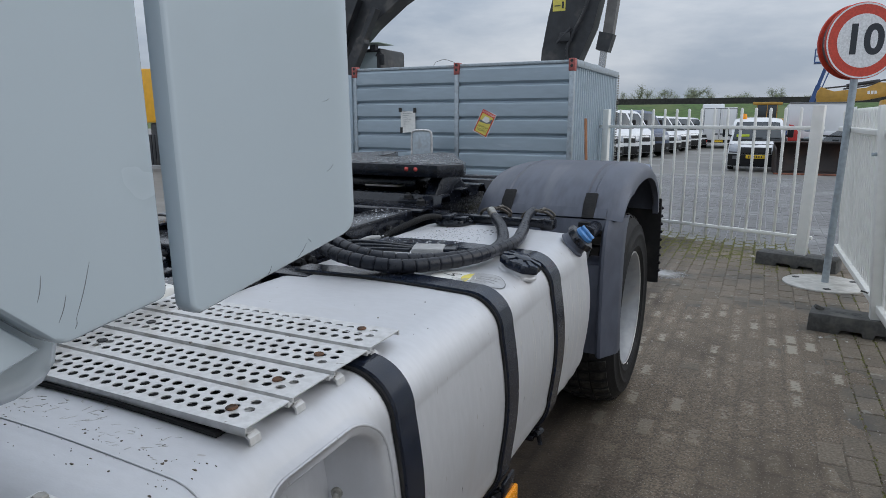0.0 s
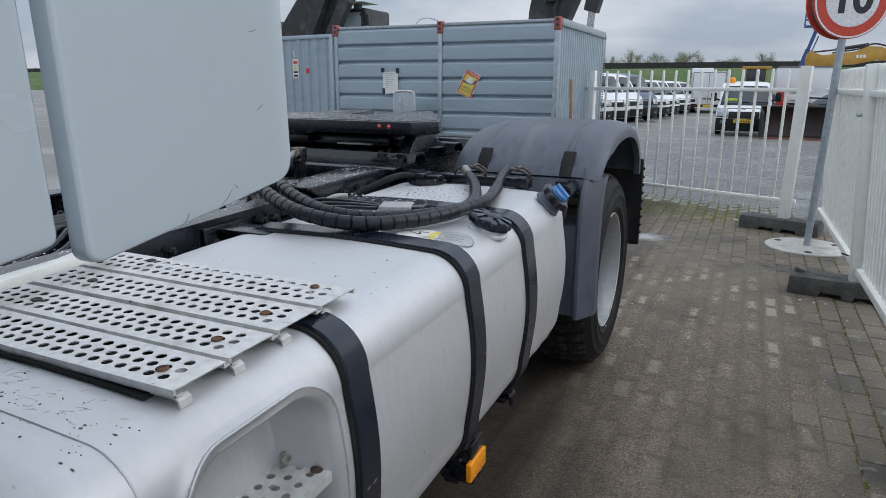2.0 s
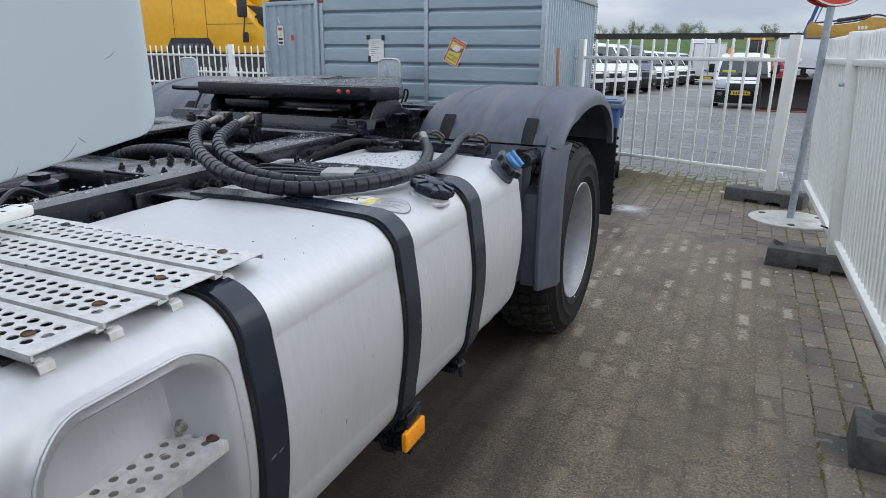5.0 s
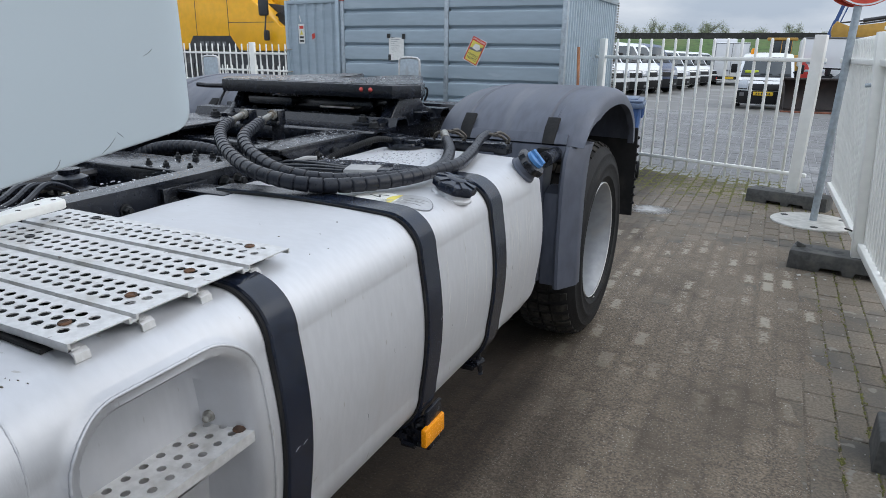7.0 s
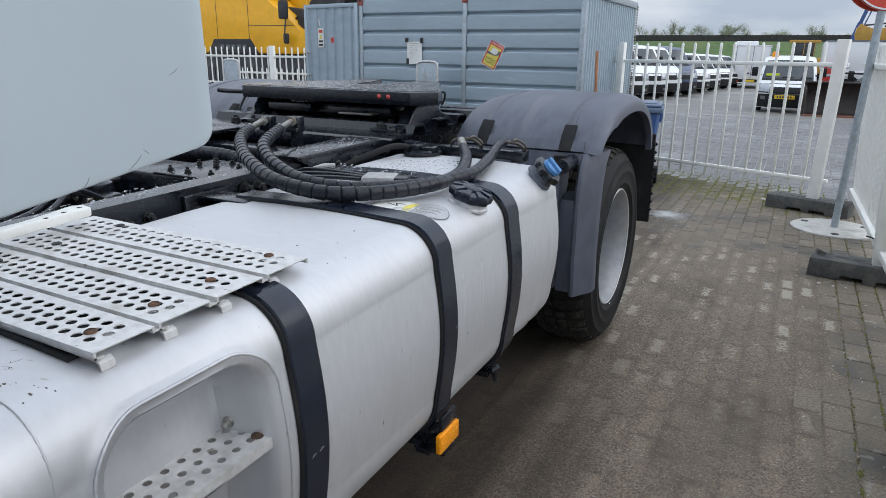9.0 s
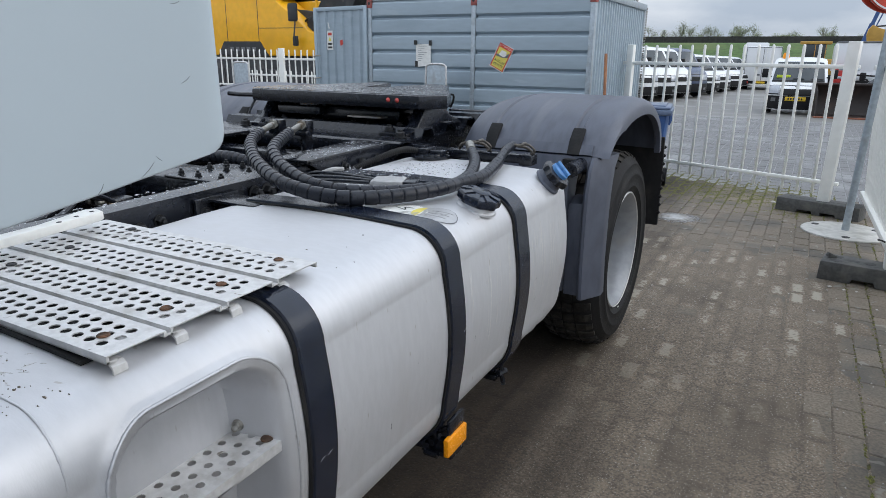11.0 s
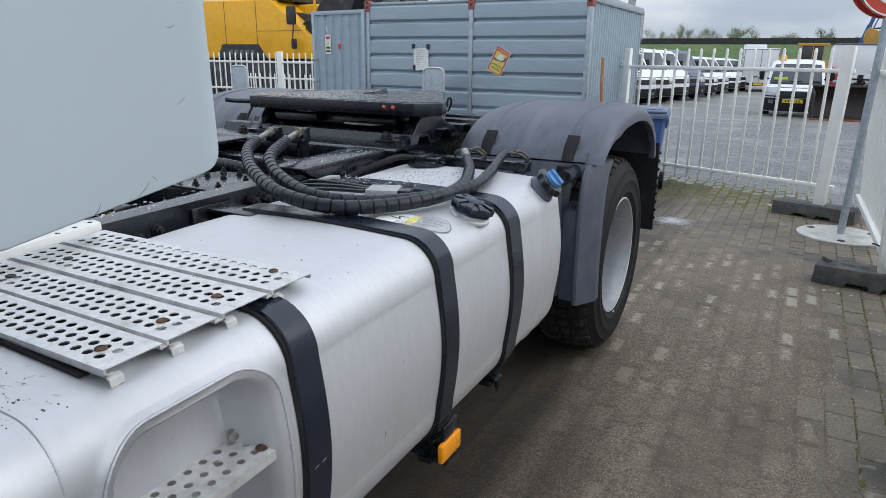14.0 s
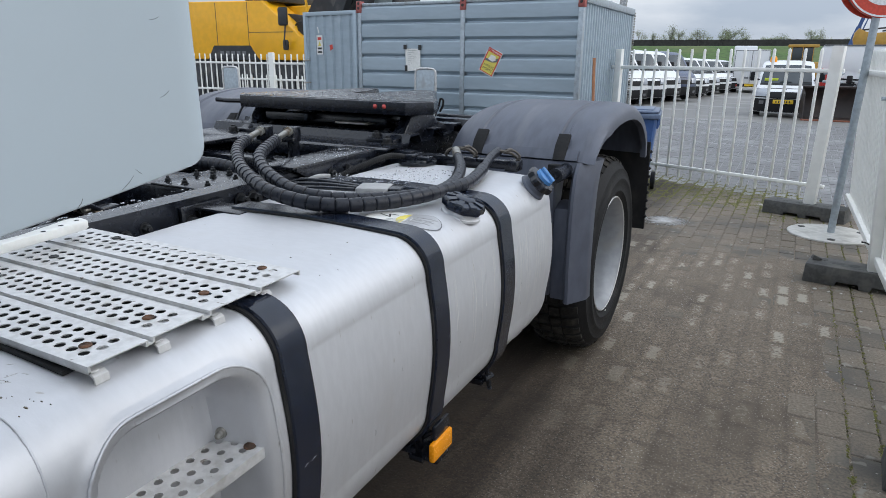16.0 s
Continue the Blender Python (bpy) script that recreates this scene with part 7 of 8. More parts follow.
# cab
bm = bmesh.new()
box(bm, -7.95, 0.9, 1.4, -6.78, 2.2, 3.12, 0.08)
part("cab", bm, MACHINE_DARK, exc, "dark glazed cab", 30)
boxpart("cab_window", (-7.80, 0.885, 2.15, -6.90, 0.90, 3.02), material("pale_cab_glass", (0.30, 0.36, 0.38), 0.1), exc, "pale cab window", 0.004)
bm = bmesh.new()
tube(bm, smooth_path([(-6.80, 0.7, 2.9), (-6.66, 0.6, 3.0), (-6.58, 0.6, 2.95), (-6.56, 0.6, 2.7)]), 0.02, 6)
box(bm, -6.63, 0.55, 2.66, -6.47, 0.63, 2.92, 0.03)
box(bm, -7.0, 0.7, 3.05, -6.82, 0.85, 3.18, 0.02)
part("cab_mirror", bm, MACHINE_DARK, exc, "dark mirror and work lamp", 40)
boxpart("visor", (-7.3, 0.55, 3.21, -6.62, 1.3, 3.225), material("pale_visor", (0.40, 0.50, 0.42), 0.3), exc, "thin pale visor", 0.003)
for o in exc.children:
    if o.name.startswith(("cab", "visor")):
        o.matrix_basis = pose(-0.72, 0, 0.15)


def arm(pts, widths, y0, y1, name, label, mat=MACHINE_DARK):
    """A box-section arm along a line in the x-z plane, with its own depth."""
    bm = bmesh.new()
    P = [Vector((x, 0, z)) for x, z in pts]
    rings = []
    for i, p in enumerate(P):
        d = (P[min(i + 1, len(P) - 1)] - P[max(i - 1, 0)]).normalized()
        nrm = Vector((-d.z, 0, d.x)) * widths[i] / 2
        rings.append([(p.x + nrm.x, y0, p.z + nrm.z), (p.x + nrm.x, y1, p.z + nrm.z), (p.x - nrm.x, y1, p.z - nrm.z), (p.x - nrm.x, y0, p.z - nrm.z)])
    loft(bm, rings)
    return part(name, bm, mat, exc, label, 30)


boom_line = [(-9.9, 1.8), (-9.2, 2.65), (-8.40, 3.55), (-7.75, 4.10), (-6.9, 4.66), (-5.9, 5.15), (-4.7, 5.65), (-3.4, 6.0), (-2.2, 6.0)]
arm(boom_line, [0.85, 1.0, 1.05, 1.0, 0.95, 0.88, 0.80, 0.70, 0.55], 0.3, 0.85, "boom", "dark grey arched boom")
arm([(-9.1, 1.8), (-8.71, 2.57), (-8.13, 3.68), (-7.7, 4.4)], [0.30, 0.30, 0.30, 0.2], 0.05, 0.29, "boom_cylinder", "dark boom cylinder")
arm([(-8.15, 2.2), (-7.78, 2.85), (-7.50, 3.35), (-7.46, 3.42), (-7.10, 4.1)], [0.27, 0.27, 0.27, 0.15, 0.14], -0.05, 0.18, "boom_cylinder", "dark lift cylinder")
arm([(-1.95, 5.95), (-2.02, 4.6), (-2.27, 3.5), (-2.48, 2.8), (-2.65, 1.9)], [0.95, 1.02, 1.03, 0.86, 0.6], 0.2, 0.65, "stick", "dark grey stick")
arm([(-1.30, 4.75), (-1.475, 3.22)], [0.22, 0.21], 0.25, 0.50, "stick_cylinder", "grey hydraulic cylinder", material("worn_cylinder", (0.14, 0.135, 0.13), 0.5, 0.3, 0.2, 5))
arm([(-1.49, 3.24), (-1.575, 2.88)], [0.31, 0.27], 0.22, 0.53, "cylinder_head", "dark cylinder head")
arm([(-1.555, 2.95), (-1.64, 2.0)], [0.13, 0.13], 0.32, 0.44, "cylinder_rod", "bright rod", CHROME)
bm = bmesh.new()
box(bm, -2.67, 0.190, 3.74, -2.39, 0.198, 4.24)
o = part("warning_plate", bm, YELLOW_ST, exc, "yellow warning plate")
bm = bmesh.new()
prism(bm, [(-2.63, 3.99), (-2.43, 3.99), (-2.53, 4.17)], "y", 0.182, 0.188)
box(bm, -2.465, 0.182, 3.79, -2.425, 0.188, 3.93)
box(bm, -2.63, 0.182, 3.84, -2.50, 0.188, 3.86)
part("warning_mark", bm, INK, o, "black pictogram shapes")
bm = bmesh.new()
tube(bm, smooth_path([(-1.80, 0.12, 4.3), (-1.95, 0.10, 3.7), (-2.15, 0.10, 3.3), (-2.30, 0.10, 2.9), (-2.20, 0.12, 2.5)]), 0.035, 8)
box(bm, -2.48, 0.05, 3.08, -2.22, 0.2, 3.28, 0.03)
tube(bm, [(-2.52, 0.08, 3.06), (-2.22, 0.08, 3.36)], 0.035, 8)
part("stick_line", bm, MACHINE_DARK, exc, "hose and valve on the stick", 40)


# ---- vehicles in the yard ----
def wheel_simple(bm, x, y, r, w, s):
    disc(bm, (x, y, r), (s, 0, 0), ((r * 0.6, -w), (r, -w + 0.02), (r, -0.02), (r * 0.7, 0), (r * 0.62, -0.01), (0.01, -0.03)), 20)


def van(name, m, w, profile, glass, bumper_z, lamp_z, paint, label, group, wheels, r, side_glass, tuck=0.10, nose_round=0.30):
    """A van built facing -y: a side profile of (y, z) carried across its width with rounded nose and leaning sides."""
    t = thing(name, m, label=label, category="car" if "car" in name else "van", group=group)
    top = max(z for y, z in profile)

    def skin(s, y, z, lift=0.0):
        lean = 1 - tuck * max(0.0, (z - 0.45 * top) / (0.55 * top)) ** 1.6
        back = nose_round * abs(s) ** 3.2 * max(0.0, 1 - y / 1.6)
        return Vector((s * w / 2 * lean, y + back, z - 0.05 * abs(s) ** 4 * (z / top) ** 3)) + Vector((0, -lift, 0.35 * lift))

    stations = (-1.0, -0.97, -0.88, -0.7, -0.4, 0.0, 0.4, 0.7, 0.88, 0.97, 1.0)
    bm = bmesh.new()
    loft(bm, [[skin(s, y, z) for y, z in profile] for s in stations])
    part("body", bm, paint, t, "", 40)

    def along(z0, z1, n=6):
        """Points of the profile's front between two heights."""
        front = profile[:[z for y, z in profile].index(top) + 1]
        out = []
        for k in range(n + 1):
            z = z0 + (z1 - z0) * k / n
            for (ya, za), (yb, zb) in zip(front, front[1:]):
                if za <= z <= zb and zb > za:
                    out.append((ya + (yb - ya) * (z - za) / (zb - za), z))
                    break
        return out

    def patch(pname, s0, s1, z0, z1, mat, plabel, lift=0.014, skew=0.0, n=6):
        bm = bmesh.new()
        line = along(z0, z1)
        rings = []
        for k in range(n + 1):
            s = s0 + (s1 - s0) * k / n
            rings.append([skin(s * (1 - skew * i / len(line)), y, z, lift) for i, (y, z) in enumerate(line)] + [skin(s * (1 - skew * i / len(line)), y, z, -0.05) for i, (y, z) in reversed(list(enumerate(line)))])
        loft(bm, rings)
        return part(pname, bm, mat, t, plabel, 30)

    patch("windscreen", -0.90, 0.90, glass[0], glass[1], GLASS_DARK, "dark windscreen", 0.012, 0.04, 8)
    patch("bumper", -0.99, 0.99, profile[0][1] + 0.01, bumper_z + 0.04, VAN_BLACK, "black bumper", 0.03, 0.0, 10)
    patch("grille", -0.54, 0.54, lamp_z - 0.14, lamp_z + 0.05, VAN_BLACK, "black grille", 0.016)
    patch("bonnet_gap", -0.80, 0.80, lamp_z + 0.135, lamp_z + 0.150, VAN_BLACK, "dark bonnet gap", 0.010)
    patch("cowl", -0.90, 0.90, glass[0] - 0.05, glass[0], VAN_BLACK, "black cowl below the windscreen", 0.012)
    for k in (-0.2, 0.45):
        patch("wiper", k, k + 0.4, glass[0] + 0.03, glass[0] + 0.05, VAN_BLACK, "wiper", 0.03)
    for q in (-1, 1):
        patch("headlamp", 0.57 * q, 0.97 * q, lamp_z - 0.09, lamp_z + 0.14, LAMP_CLEAR, "clear headlamp", 0.020)
        patch("lamp_rim", 0.57 * q, 0.97 * q, lamp_z - 0.115, lamp_z - 0.09, VAN_BLACK, "dark lamp rim", 0.018)
        patch("fog_lamp", 0.66 * q, 0.82 * q, 0.36, 0.46, SIGN_GREY, "small fog lamp", 0.036)
        bm = bmesh.new()
        loft(bm, [[skin(q, y, z) + Vector((q * d, 0, 0)) for y, z in side_glass] for d in (-0.03, 0.012)])
        part("side_window", bm, GLASS_DARK, t, "")
        bm = bmesh.new()
        yb, zb = glass[2], glass[0] + 0.06
        box(bm, -0.09, -0.06, 0.0, 0.09, 0.07, 0.27, 0.035, m=pose(q * (w / 2 + 0.14), yb, zb))
        tube(bm, [(q * (w / 2 - 0.06), yb + 0.05, zb + 0.02), (q * (w / 2 + 0.10), yb + 0.02, zb + 0.08)], 0.03, 6)
        part("mirror", bm, VAN_BLACK, t, "black mirror", 40)
        for y in wheels:
            bm = bmesh.new()
            wheel_simple(bm, q * (w / 2 + 0.005), y, r, 0.2, q)
            part("wheel", bm, VAN_BLACK, t, "", 40)
            bm = bmesh.new()
            disc(bm, (q * (w / 2 + 0.004), y, r), (q, 0, 0), ((r * 0.64, -0.01), (r * 0.62, 0.004), (r * 0.3, -0.004), (r * 0.12, 0.008), (0.003, 0.008)), 14)
            part("wheel_cover", bm, SIGN_GREY, t, "grey wheel cover", 40)
    return t


def scaled(profile, ky, kz):
    return [(y * ky, z * kz) for y, z in profile]


big = [(0.02, 0.24), (0.0, 0.34), (0.0, 0.62), (0.05, 0.84), (0.16, 1.00), (0.36, 1.10), (0.60, 1.19), (0.74, 1.24), (1.08, 1.55), (1.42, 1.85), (1.68, 1.96), (2.2, 2.0), (4.9, 1.98), (5.02, 1.80), (5.05, 0.30)]
rear_glass = [(1.20, 1.27), (2.10, 1.27), (2.10, 1.76), (1.66, 1.76)]
VAN_LABELS = "white panel van with black bumper parked in a row"
low = van("cargo_van", pose(0, 0, 0), 1.94, big, (1.24, 1.86, 1.25), 0.54, 0.82, VAN_WHITE, VAN_LABELS, "parked white vans", (0.92, 4.1), 0.33, rear_glass)
tall = van("cargo_van", pose(0, 0, 0), 2.00, scaled(big, 1.05, 1.11), (1.40, 2.04, 1.32), 0.56, 0.90, VAN_WHITE, "tall white panel van with black bumper in a row", "parked white vans", (0.97, 4.4), 0.35, scaled(rear_glass, 1.05, 1.11))
navy = van("cargo_van", pose(0, 0, 0), 2.00, scaled(big, 1.05, 1.12), (1.41, 2.06, 1.32), 0.60, 0.90, VAN_NAVY, "dark blue panel van parked among white ones", "parked white vans", (0.97, 4.4), 0.35, scaled(rear_glass, 1.05, 1.12))
VAN_ROW = [(-6.0, 20.2, tall), (-4.00, 23.45, tall), (-3.66, 25.40, tall), (-3.40, 27.75, tall), (-2.95, 29.20, navy), (-2.80, 32.75, low), (-2.52, 35.50, low), (-2.32, 39.50, low), (-2.05, 42.6, low)]
placed = set()
for k, (x, y, kind) in enumerate(VAN_ROW):
    at = pose(x, y, yard_z(y), 0, 0, 43 + 2.5 * math.sin(2.3 * k))
    if kind.name in placed:
        copy_thing(kind, at)
    else:
        kind.matrix_world = at
        placed.add(kind.name)

small = [(0.02, 0.14), (0.0, 0.30), (0.0, 0.58), (0.05, 0.70), (0.16, 0.79), (0.50, 0.86), (0.80, 0.94), (1.06, 1.18), (1.36, 1.46), (1.56, 1.57), (1.95, 1.62), (2.3, 1.64), (3.95, 1.65), (4.08, 1.50), (4.12, 0.28)]
SV_Y = 19.0
sv = van("service_van", pose(1.50, SV_Y, yard_z(SV_Y), 0, 0, 1), 1.58, small, (0.96, 1.50, 1.02), 0.48, 0.68, VAN_WHITE, "small white van with orange beacon facing the gate", "", (0.74, 3.3), 0.30, [(1.20, 1.02), (1.95, 1.02), (1.95, 1.48), (1.60, 1.48)], 0.12)
boxpart("number_plate", (-0.27, -0.055, 0.40, 0.27, -0.030, 0.51), PLATE_Y, sv, "yellow plate with bars", 0.003)
for k in range(6):
    boxpart("plate_bar", (-0.20 + 0.07 * k, -0.059, 0.425, -0.165 + 0.07 * k, -0.056, 0.485), INK, sv, "", 0)
bm = bmesh.new()
disc(bm, (-0.44, 1.85, 1.59), (0, 0, 1), ((0.10, 0), (0.10, 0.10), (0.07, 0.17), (0.001, 0.18)), 14)
part("beacon", bm, ORANGE, sv, "orange beacon", 40)
boxpart("hi_vis_vest", (-0.60, 0.90, 1.03, -0.22, 0.94, 1.11), material("hi_vis_cloth", (0.55, 0.65, 0.05), 0.8), sv, "yellow cloth on the dashboard", 0.01)
boxpart("badge", (-0.05, 0.02, 0.80, 0.05, 0.06, 0.84), SIGN_GREY, sv, "small grey badge", 0.005)

bt = thing("box_truck", pose(-1.02, 43.0, yard_z(43.0), 0, 0, 6), label="white box truck seen from behind with closed doors", category="truck")
boxpart("box", (-1.0, 0, 0.54, 1.0, 4.2, 2.60), VAN_WHITE, bt, "white box body", 0.04)
boxpart("cab", (-1.0, 4.3, 0.4, 1.0, 6.0, 2.3), VAN_WHITE, bt, "", 0.1)
boxpart("wind_deflector", (-1.0, 4.25, 2.3, 0.42, 5.2, 2.92), VAN_WHITE, bt, "white roof deflector", 0.08)
for x in (-0.015, -0.985, 0.955):
    boxpart("door_edge", (x, -0.02, 0.58, x + 0.03, 0.0, 2.56), SIGN_GREY, bt, "dark door gap", 0)
boxpart("door_edge", (-0.985, -0.019, 2.53, 0.985, 0.0, 2.56), SIGN_GREY, bt, "", 0)
for x in (-0.20, 0.17):
    boxpart("door_rod", (x - 0.012, -0.035, 0.60, x + 0.012, -0.008, 2.52), WHITE, bt, "white locking rod", 0)
    boxpart("door_handle", (x - 0.12, -0.045, 0.86, x + 0.12, -0.020, 0.96), SIGN_GREY, bt, "grey door catch", 0)
boxpart("tail_board", (-0.98, -0.06, 0.30, 0.98, 0.1, 0.36), WHITE, bt, "pale bumper bar", 0.02)
boxpart("chassis", (-0.95, 0.1, 0.30, 0.95, 4.0, 0.53), VAN_BLACK, bt, "dark chassis", 0.02)
boxpart("number_plate", (-0.26, -0.08, 0.40, 0.26, 0.09, 0.51), PLATE_Y, bt, "yellow plate", 0)
for s in (-1, 1):
    boxpart("tail_lamp", (s * 0.82 - 0.13, -0.08, 0.39, s * 0.82 + 0.13, 0.09, 0.50), LAMP_RED, bt, "red lamp", 0)
    bm = bmesh.new()
    wheel_simple(bm, s * 0.96, 1.0, 0.35, 0.3, s)
    part("wheel", bm, VAN_BLACK, bt, "", 40)

bk = thing("loader_bucket", pose(2.05, 17.75, yard_z(17.75), 0, 0, 6), label="rusty brown loader bucket lying on the yard", category="bucket")
bm = bmesh.new()
prof = [(-0.1, 0.0), (0.75, 0.0), (0.95, 0.22), (0.98, 0.52), (0.86, 0.86), (0.62, 0.90), (0.76, 0.76), (0.84, 0.50), (0.80, 0.26), (0.68, 0.06)]
prism(bm, prof, "x", 0.03, 2.10)
part("shell", bm, BUCKET, bk, "curved rusty shell", 30)
for x in (0.0, 2.10):
    bm = bmesh.new()
    prism(bm, [(0.0, 0.02), (0.75, 0.01), (0.96, 0.22), (0.99, 0.52), (0.86, 0.88), (0.25, 0.70)], "x", x, x + 0.03)
    part("side_plate", bm, BUCKET, bk, "brown side plate")
boxpart("cutting_edge", (-0.04, -0.16, 0.0, 2.16, -0.02, 0.04), material("rust_red_edge", (0.20, 0.07, 0.04), 0.7, 0, 0.3, 6), bk, "red rusty cutting edge", 0.005)
boxpart("top_lip", (-0.01, 0.58, 0.86, 2.14, 0.90, 0.91), BUCKET, bk, "worn upper lip", 0.01)
for x in (0.55, 1.45):
    bm = bmesh.new()
    prism(bm, [(0.98, 0.15), (1.25, 0.30), (1.25, 0.70), (0.95, 0.80)], "x", x, x + 0.05)
    part("mounting_ear", bm, BUCKET, bk, "brown mounting ear")

tp = thing("tipper_truck", pose(2.42, 24.0, yard_z(24.0)), label="white truck body with red rear corner", category="truck")
boxpart("box", (0.0, 0.35, 1.30, 1.9, 5.0, 2.31), VAN_WHITE, tp, "white box", 0.04)
boxpart("side_board", (0.0, 0.30, 1.05, 1.9, 0.36, 1.32), VAN_WHITE, tp, "white lower side board", 0.01)
bm = bmesh.new()
prism(bm, [(0.04, 0.95), (0.46, 0.98), (0.34, 1.30), (0.20, 1.52), (0.04, 1.56)], "y", -0.05, 0.3, 0.02)
part("red_corner", bm, material("red_paint", (0.45, 0.03, 0.025), 0.4), tp, "red painted corner", 30)
boxpart("frame", (0.05, 0.3, 0.4, 1.9, 4.6, 1.05), VAN_BLACK, tp, "", 0.03)
boxpart("roof_edge", (0.02, 0.32, 2.31, 1.9, 5.0, 2.35), SIGN_GREY, tp, "grey roof edge", 0.01)
for s, x in ((-1, 0.1), (1, 1.85)):
    bm = bmesh.new()
    wheel_simple(bm, x, 1.2, 0.45, 0.4, s)
    part("wheel", bm, VAN_BLACK, tp, "", 40)
car_line = [(0.02, 0.22), (0.0, 0.30), (0.0, 0.52), (0.05, 0.62), (0.2, 0.74), (0.6, 0.84), (1.05, 0.93), (1.35, 1.14), (1.75, 1.34), (2.2, 1.42), (2.4, 1.43), (3.1, 1.38), (3.9, 0.98), (4.2, 0.90), (4.25, 0.28)]
CAR_Y = 22.6
van("white_car", pose(2.95, CAR_Y, yard_z(CAR_Y), 0, 0, -58), 1.75, car_line, (0.95, 1.34, 1.10), 0.50, 0.66, VAN_WHITE, "white car parked behind the bucket", "", (0.8, 3.4), 0.31, [(1.5, 0.98), (3.2, 0.98), (2.9, 1.28), (1.95, 1.28)], 0.16)

DG = yard_z(26.0)
dg = thing("digger", pose(0, 26.0, DG), label="ochre yellow digger with folded boom", category="excavator")
bm = bmesh.new()
prism(bm, [(x, z - DG) for x, z in ((3.38, 2.08), (3.33, 2.30), (3.36, 2.50), (3.47, 2.66), (3.66, 2.56), (3.90, 2.48), (4.96, 2.60), (5.30, 2.78), (5.72, 2.76), (6.15, 2.56), (8.4, 1.95), (8.3, 1.55), (6.10, 2.26), (5.70, 2.30), (5.02, 2.15), (4.10, 2.08), (3.92, 1.96), (3.78, 1.87), (3.62, 1.86), (3.46, 1.94))], "y", 0.0, 0.38, 0.02)
boom = part("boom", bm, DIGGER_YELLOW, dg, "ochre boom", 30)
bm = bmesh.new()
tube(bm, [(3.55, 0.2, 2.60 - DG), (4.35, 0.2, 2.68 - DG)], 0.030, 8)
tube(bm, [(4.30, 0.2, 2.68 - DG), (5.35, 0.2, 2.84 - DG)], 0.068, 8)
part("boom_ram", bm, MACHINE_DARK, dg, "dark hydraulic ram", 40)
bm = bmesh.new()
tube(bm, smooth_path([(4.2, 0.05, 2.56 - DG), (5.0, 0.02, 2.68 - DG), (5.5, 0.02, 2.86 - DG), (6.1, 0.05, 2.70 - DG), (6.8, 0.1, 2.48 - DG)]), 0.03, 6)
part("hydraulic_hose", bm, MACHINE_DARK, dg, "black hydraulic hose", 40)
bm = bmesh.new()
for k in range(3):
    box(bm, 4.98 + 0.11 * k, -0.012, 2.36 - DG, 5.06 + 0.11 * k, -0.002, 2.48 - DG)
part("maker_shape", bm, STICKER, boom, "pale maker shape")
bm = bmesh.new()
prism(bm, [(3.42, 2.02 - DG), (3.56, 1.98 - DG), (3.78, 1.50 - DG), (3.92, 1.08 - DG), (3.74, 1.05 - DG), (3.58, 1.55 - DG)], "y", 0.08, 0.30, 0.02)
part("stick", bm, MACHINE_DARK, dg, "folded dark stick", 30)
bm = bmesh.new()
prism(bm, [(4.02, 1.70 - DG), (4.62, 1.90 - DG), (4.70, 1.40 - DG), (4.45, 1.10 - DG), (4.10, 1.24 - DG)], "y", -0.9, -0.7, 0.02)
box(bm, 4.4, -0.9, 1.1, 7.0, 1.6, 1.9, 0.06)
part("body", bm, VAN_WHITE, dg, "white body panel", 30)
boxpart("counterweight", (3.80, -1.2, 0.72, 4.6, 1.0, 1.38), LIFT_BLUE, dg, "blue machine part", 0.04)
boxpart("axle_block", (3.86, -1.25, 0.55, 4.6, -0.4, 0.74), DIGGER_YELLOW, dg, "ochre axle block", 0.03)
bm = bmesh.new()
disc(bm, (4.0, -1.2, 0.45), (0, -1, 0), ((0.20, -0.3), (0.36, -0.28), (0.36, -0.02), (0.22, 0.0), (0.20, -0.03), (0.01, -0.02)), 20)
part("wheel", bm, VAN_BLACK, dg, "black wheel", 40)
boxpart("undercarriage", (3.9, -0.9, 0.10, 7.0, 1.4, 0.72), MACHINE_DARK, dg, "dark undercarriage", 0.06)
boxpart("cab", (5.4, -0.8, 1.9, 6.9, 0.2, 2.45), DIGGER_YELLOW, dg, "ochre cab", 0.08)

lf = thing("boom_lift", pose(4.72, 60, yard_z(60)), label="blue boom lift with raised basket", category="lift")
bm = bmesh.new()
LIFT_A, LIFT_B = Vector((0.02, 0, 2.75)), Vector((0.95, 0, 6.15))
tube(bm, [LIFT_A, LIFT_A.lerp(LIFT_B, 0.55)], 0.26, 4)
tube(bm, [LIFT_A.lerp(LIFT_B, 0.5), LIFT_B], 0.19, 4)
tube(bm, [(-0.5, 0, 1.0), LIFT_A], 0.28, 4)
tube(bm, [LIFT_A + Vector((0.34, -0.1, 0.2)), LIFT_B + Vector((0.22, -0.1, -0.5))], 0.05, 6)
part("mast", bm, LIFT_BLUE, lf, "blue telescopic mast")
boxpart("chassis", (-1.6, -1.0, 0.0, 1.2, 1.0, 1.4), LIFT_BLUE, lf, "", 0.05)
bm = bmesh.new()
BX0, BX1, BZ = 0.05, 1.25, 6.35
box(bm, BX0, -0.5, BZ, BX1, 0.5, BZ + 0.14)
for x in (BX0 + 0.02, (BX0 + BX1) / 2, BX1 - 0.02):
    for y in (-0.48, 0.48):
        tube(bm, [(x, y, BZ + 0.1), (x, y, BZ + 1.15)], 0.03, 5)
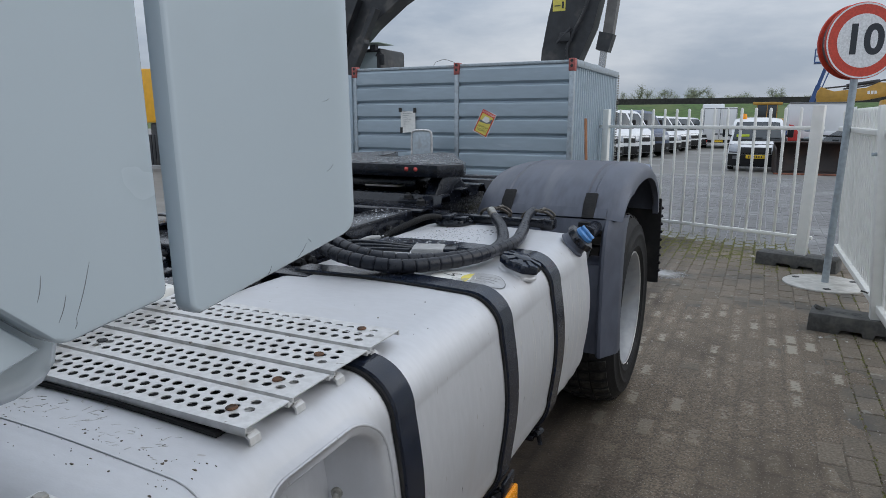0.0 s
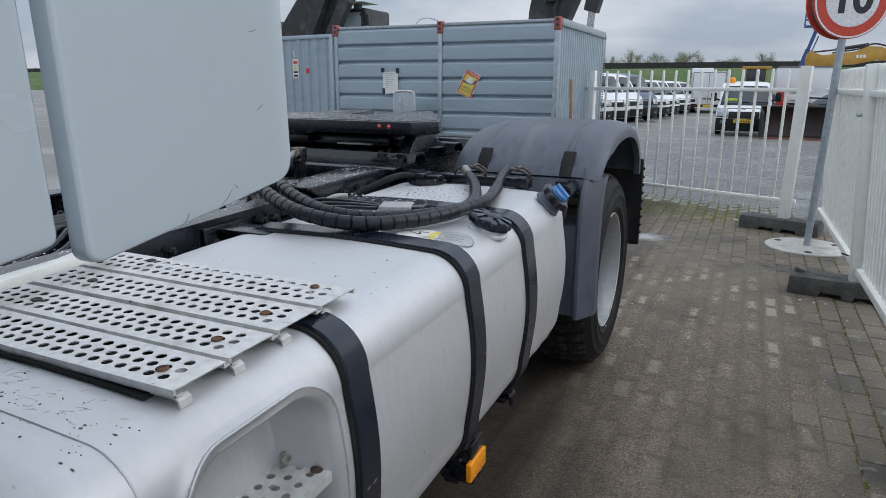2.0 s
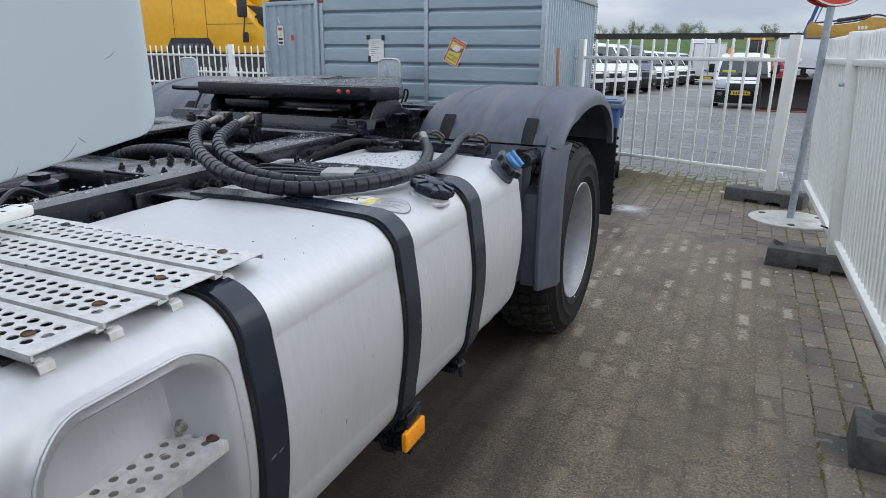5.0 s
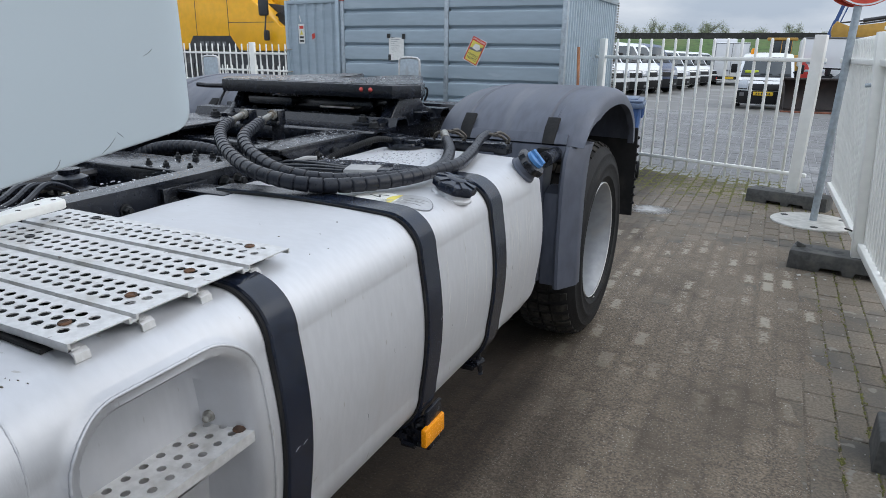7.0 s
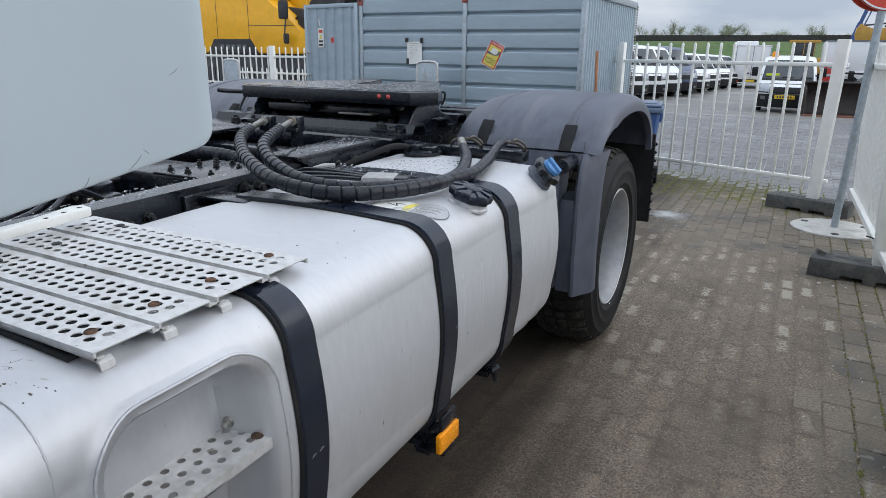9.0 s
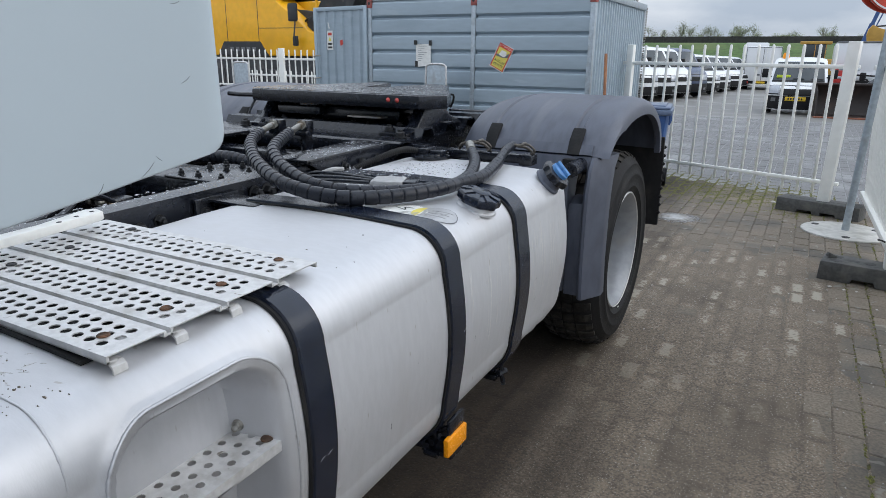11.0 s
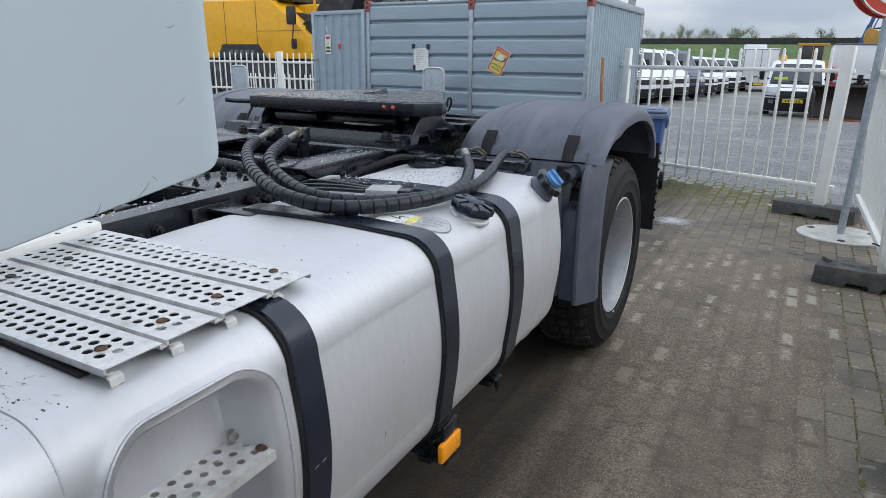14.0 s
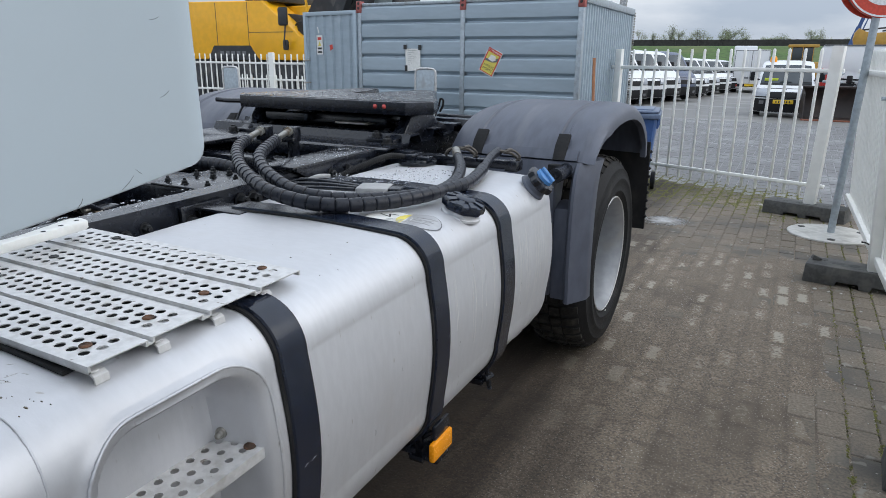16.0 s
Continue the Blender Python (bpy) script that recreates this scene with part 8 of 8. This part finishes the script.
for z in (BZ + 0.6, BZ + 1.15):
    tube(bm, [(BX0, -0.48, z), (BX1, -0.48, z), (BX1, 0.48, z), (BX0, 0.48, z), (BX0, -0.48, z)], 0.03, 5)
tube(bm, [LIFT_B, (0.75, 0, BZ)], 0.12, 6)
part("basket", bm, LIFT_BLUE, lf, "blue railed basket")

fl = thing("wheel_loader", pose(0.48, 60, yard_z(60)), label="yellow wheel loader far across the yard", category="loader")
boxpart("cab", (0.35, 0, 1.9, 1.95, 1.6, 3.10), GLASS_DARK, fl, "dark glazed cab", 0.06)
boxpart("cab_roof", (0.0, -0.1, 3.10, 2.30, 1.7, 3.32), DIGGER_YELLOW, fl, "yellow roof", 0.05)
for x in (0.32, 1.12, 1.88):
    boxpart("cab_pillar", (x, -0.03, 1.9, x + 0.05, 0.05, 3.12), DIGGER_YELLOW, fl, "", 0)
boxpart("body", (-0.3, -0.8, 0.7, 2.6, 3.0, 1.95), DIGGER_YELLOW, fl, "yellow body", 0.1)
boxpart("bonnet_grille", (0.2, -0.83, 1.2, 2.1, -0.79, 1.7), VAN_BLACK, fl, "dark radiator grille", 0.01)
for s in (0, 1):
    bm = bmesh.new()
    wheel_simple(bm, -0.35 + 2.95 * s, 0.2, 0.75, 0.5, 2 * s - 1)
    part("wheel", bm, VAN_BLACK, fl, "", 40)


# ---- paving bricks, last ----
paving = tagged(thing("pavement", pose(0, 0, 0)), "grey concrete paving bricks in staggered rows", "pavement", kind="structure")


def brick_mesh(bm, x, y, z, dx=0.0, lift=0.0):
    b = 0.0045
    lo = [bm.verts.new((x + u * BW / 2, y + v * BL / 2, z - 0.012)) for u, v in ((-1, -1), (1, -1), (1, 1), (-1, 1))]
    mid = [bm.verts.new((x + u * BW / 2, y + v * BL / 2, z - b * 0.7)) for u, v in ((-1, -1), (1, -1), (1, 1), (-1, 1))]
    hi = [bm.verts.new((x + u * (BW / 2 - b), y + v * (BL / 2 - b), z)) for u, v in ((-1, -1), (1, -1), (1, 1), (-1, 1))]
    for a, c in ((lo, mid), (mid, hi)):
        for i in range(4):
            j = (i + 1) % 4
            bm.faces.new((a[i], a[j], c[j], c[i]))
    bm.faces.new(hi)


single = None
rest = bmesh.new()
yard = bmesh.new()
rnd = random.Random(5)
for ci in range(-40, 58):
    x = 0.022 + COL * ci
    for ri in range(-32, 46):
        y = ROW * (ri + 0.5 * (ci % 2))
        z = rnd.gauss(0, 0.0011)
        if 1.30 < x < 2.62 and -0.30 < y < 4.72:
            if single is None:
                bm = bmesh.new()
                brick_mesh(bm, 0, 0, 0)
                single = part("brick", bm, BRICK, paving, "", False)
                single.matrix_basis = pose(x, y, z)
            else:
                shared(single, pose(x, y, z, rnd.gauss(0, 0.5), rnd.gauss(0, 0.5), rnd.gauss(0, 0.4)))
        else:
            brick_mesh(yard if y > 4.95 - 0.36 * (x - 1.4) else rest, x, y, z)
for ci in range(0, 70):
    for ri in range(0, 46):
        x, y = -3.6 + 0.1100 * ci, 0
        y = 9.80 + ROW * (ri - 18 + 0.5 * (ci % 2))
        if y > 9.80 and y < 15 and x < 4.0:
            brick_mesh(yard, x, y, rnd.gauss(0, 0.001))
rest_ob = part("brick_field", rest, BRICK, paving, "", False)
rest_ob["kind"] = "stuff"
yard_ob = part("brick_field", yard, YARD_BRICK, paving, "wet grey yard bricks", False)
yard_ob["kind"] = "stuff"
# pale sheet under the yard bricks, wet sheen of the joints as colour
bm = bmesh.new()
bm.faces.new([bm.verts.new(p) for p in ((-3.8, 6.85, -0.0035), (2.9, 4.45, -0.0035), (4.2, 4.45, -0.0035), (4.2, 15.0, -0.0035), (-3.8, 15.0, -0.0035))])
joint_ob = part("joint_sand", bm, JOINT, paving, "pale sheet with the wet sheen of the yard joints in its colour", False)
joint_ob["kind"] = "stuff"
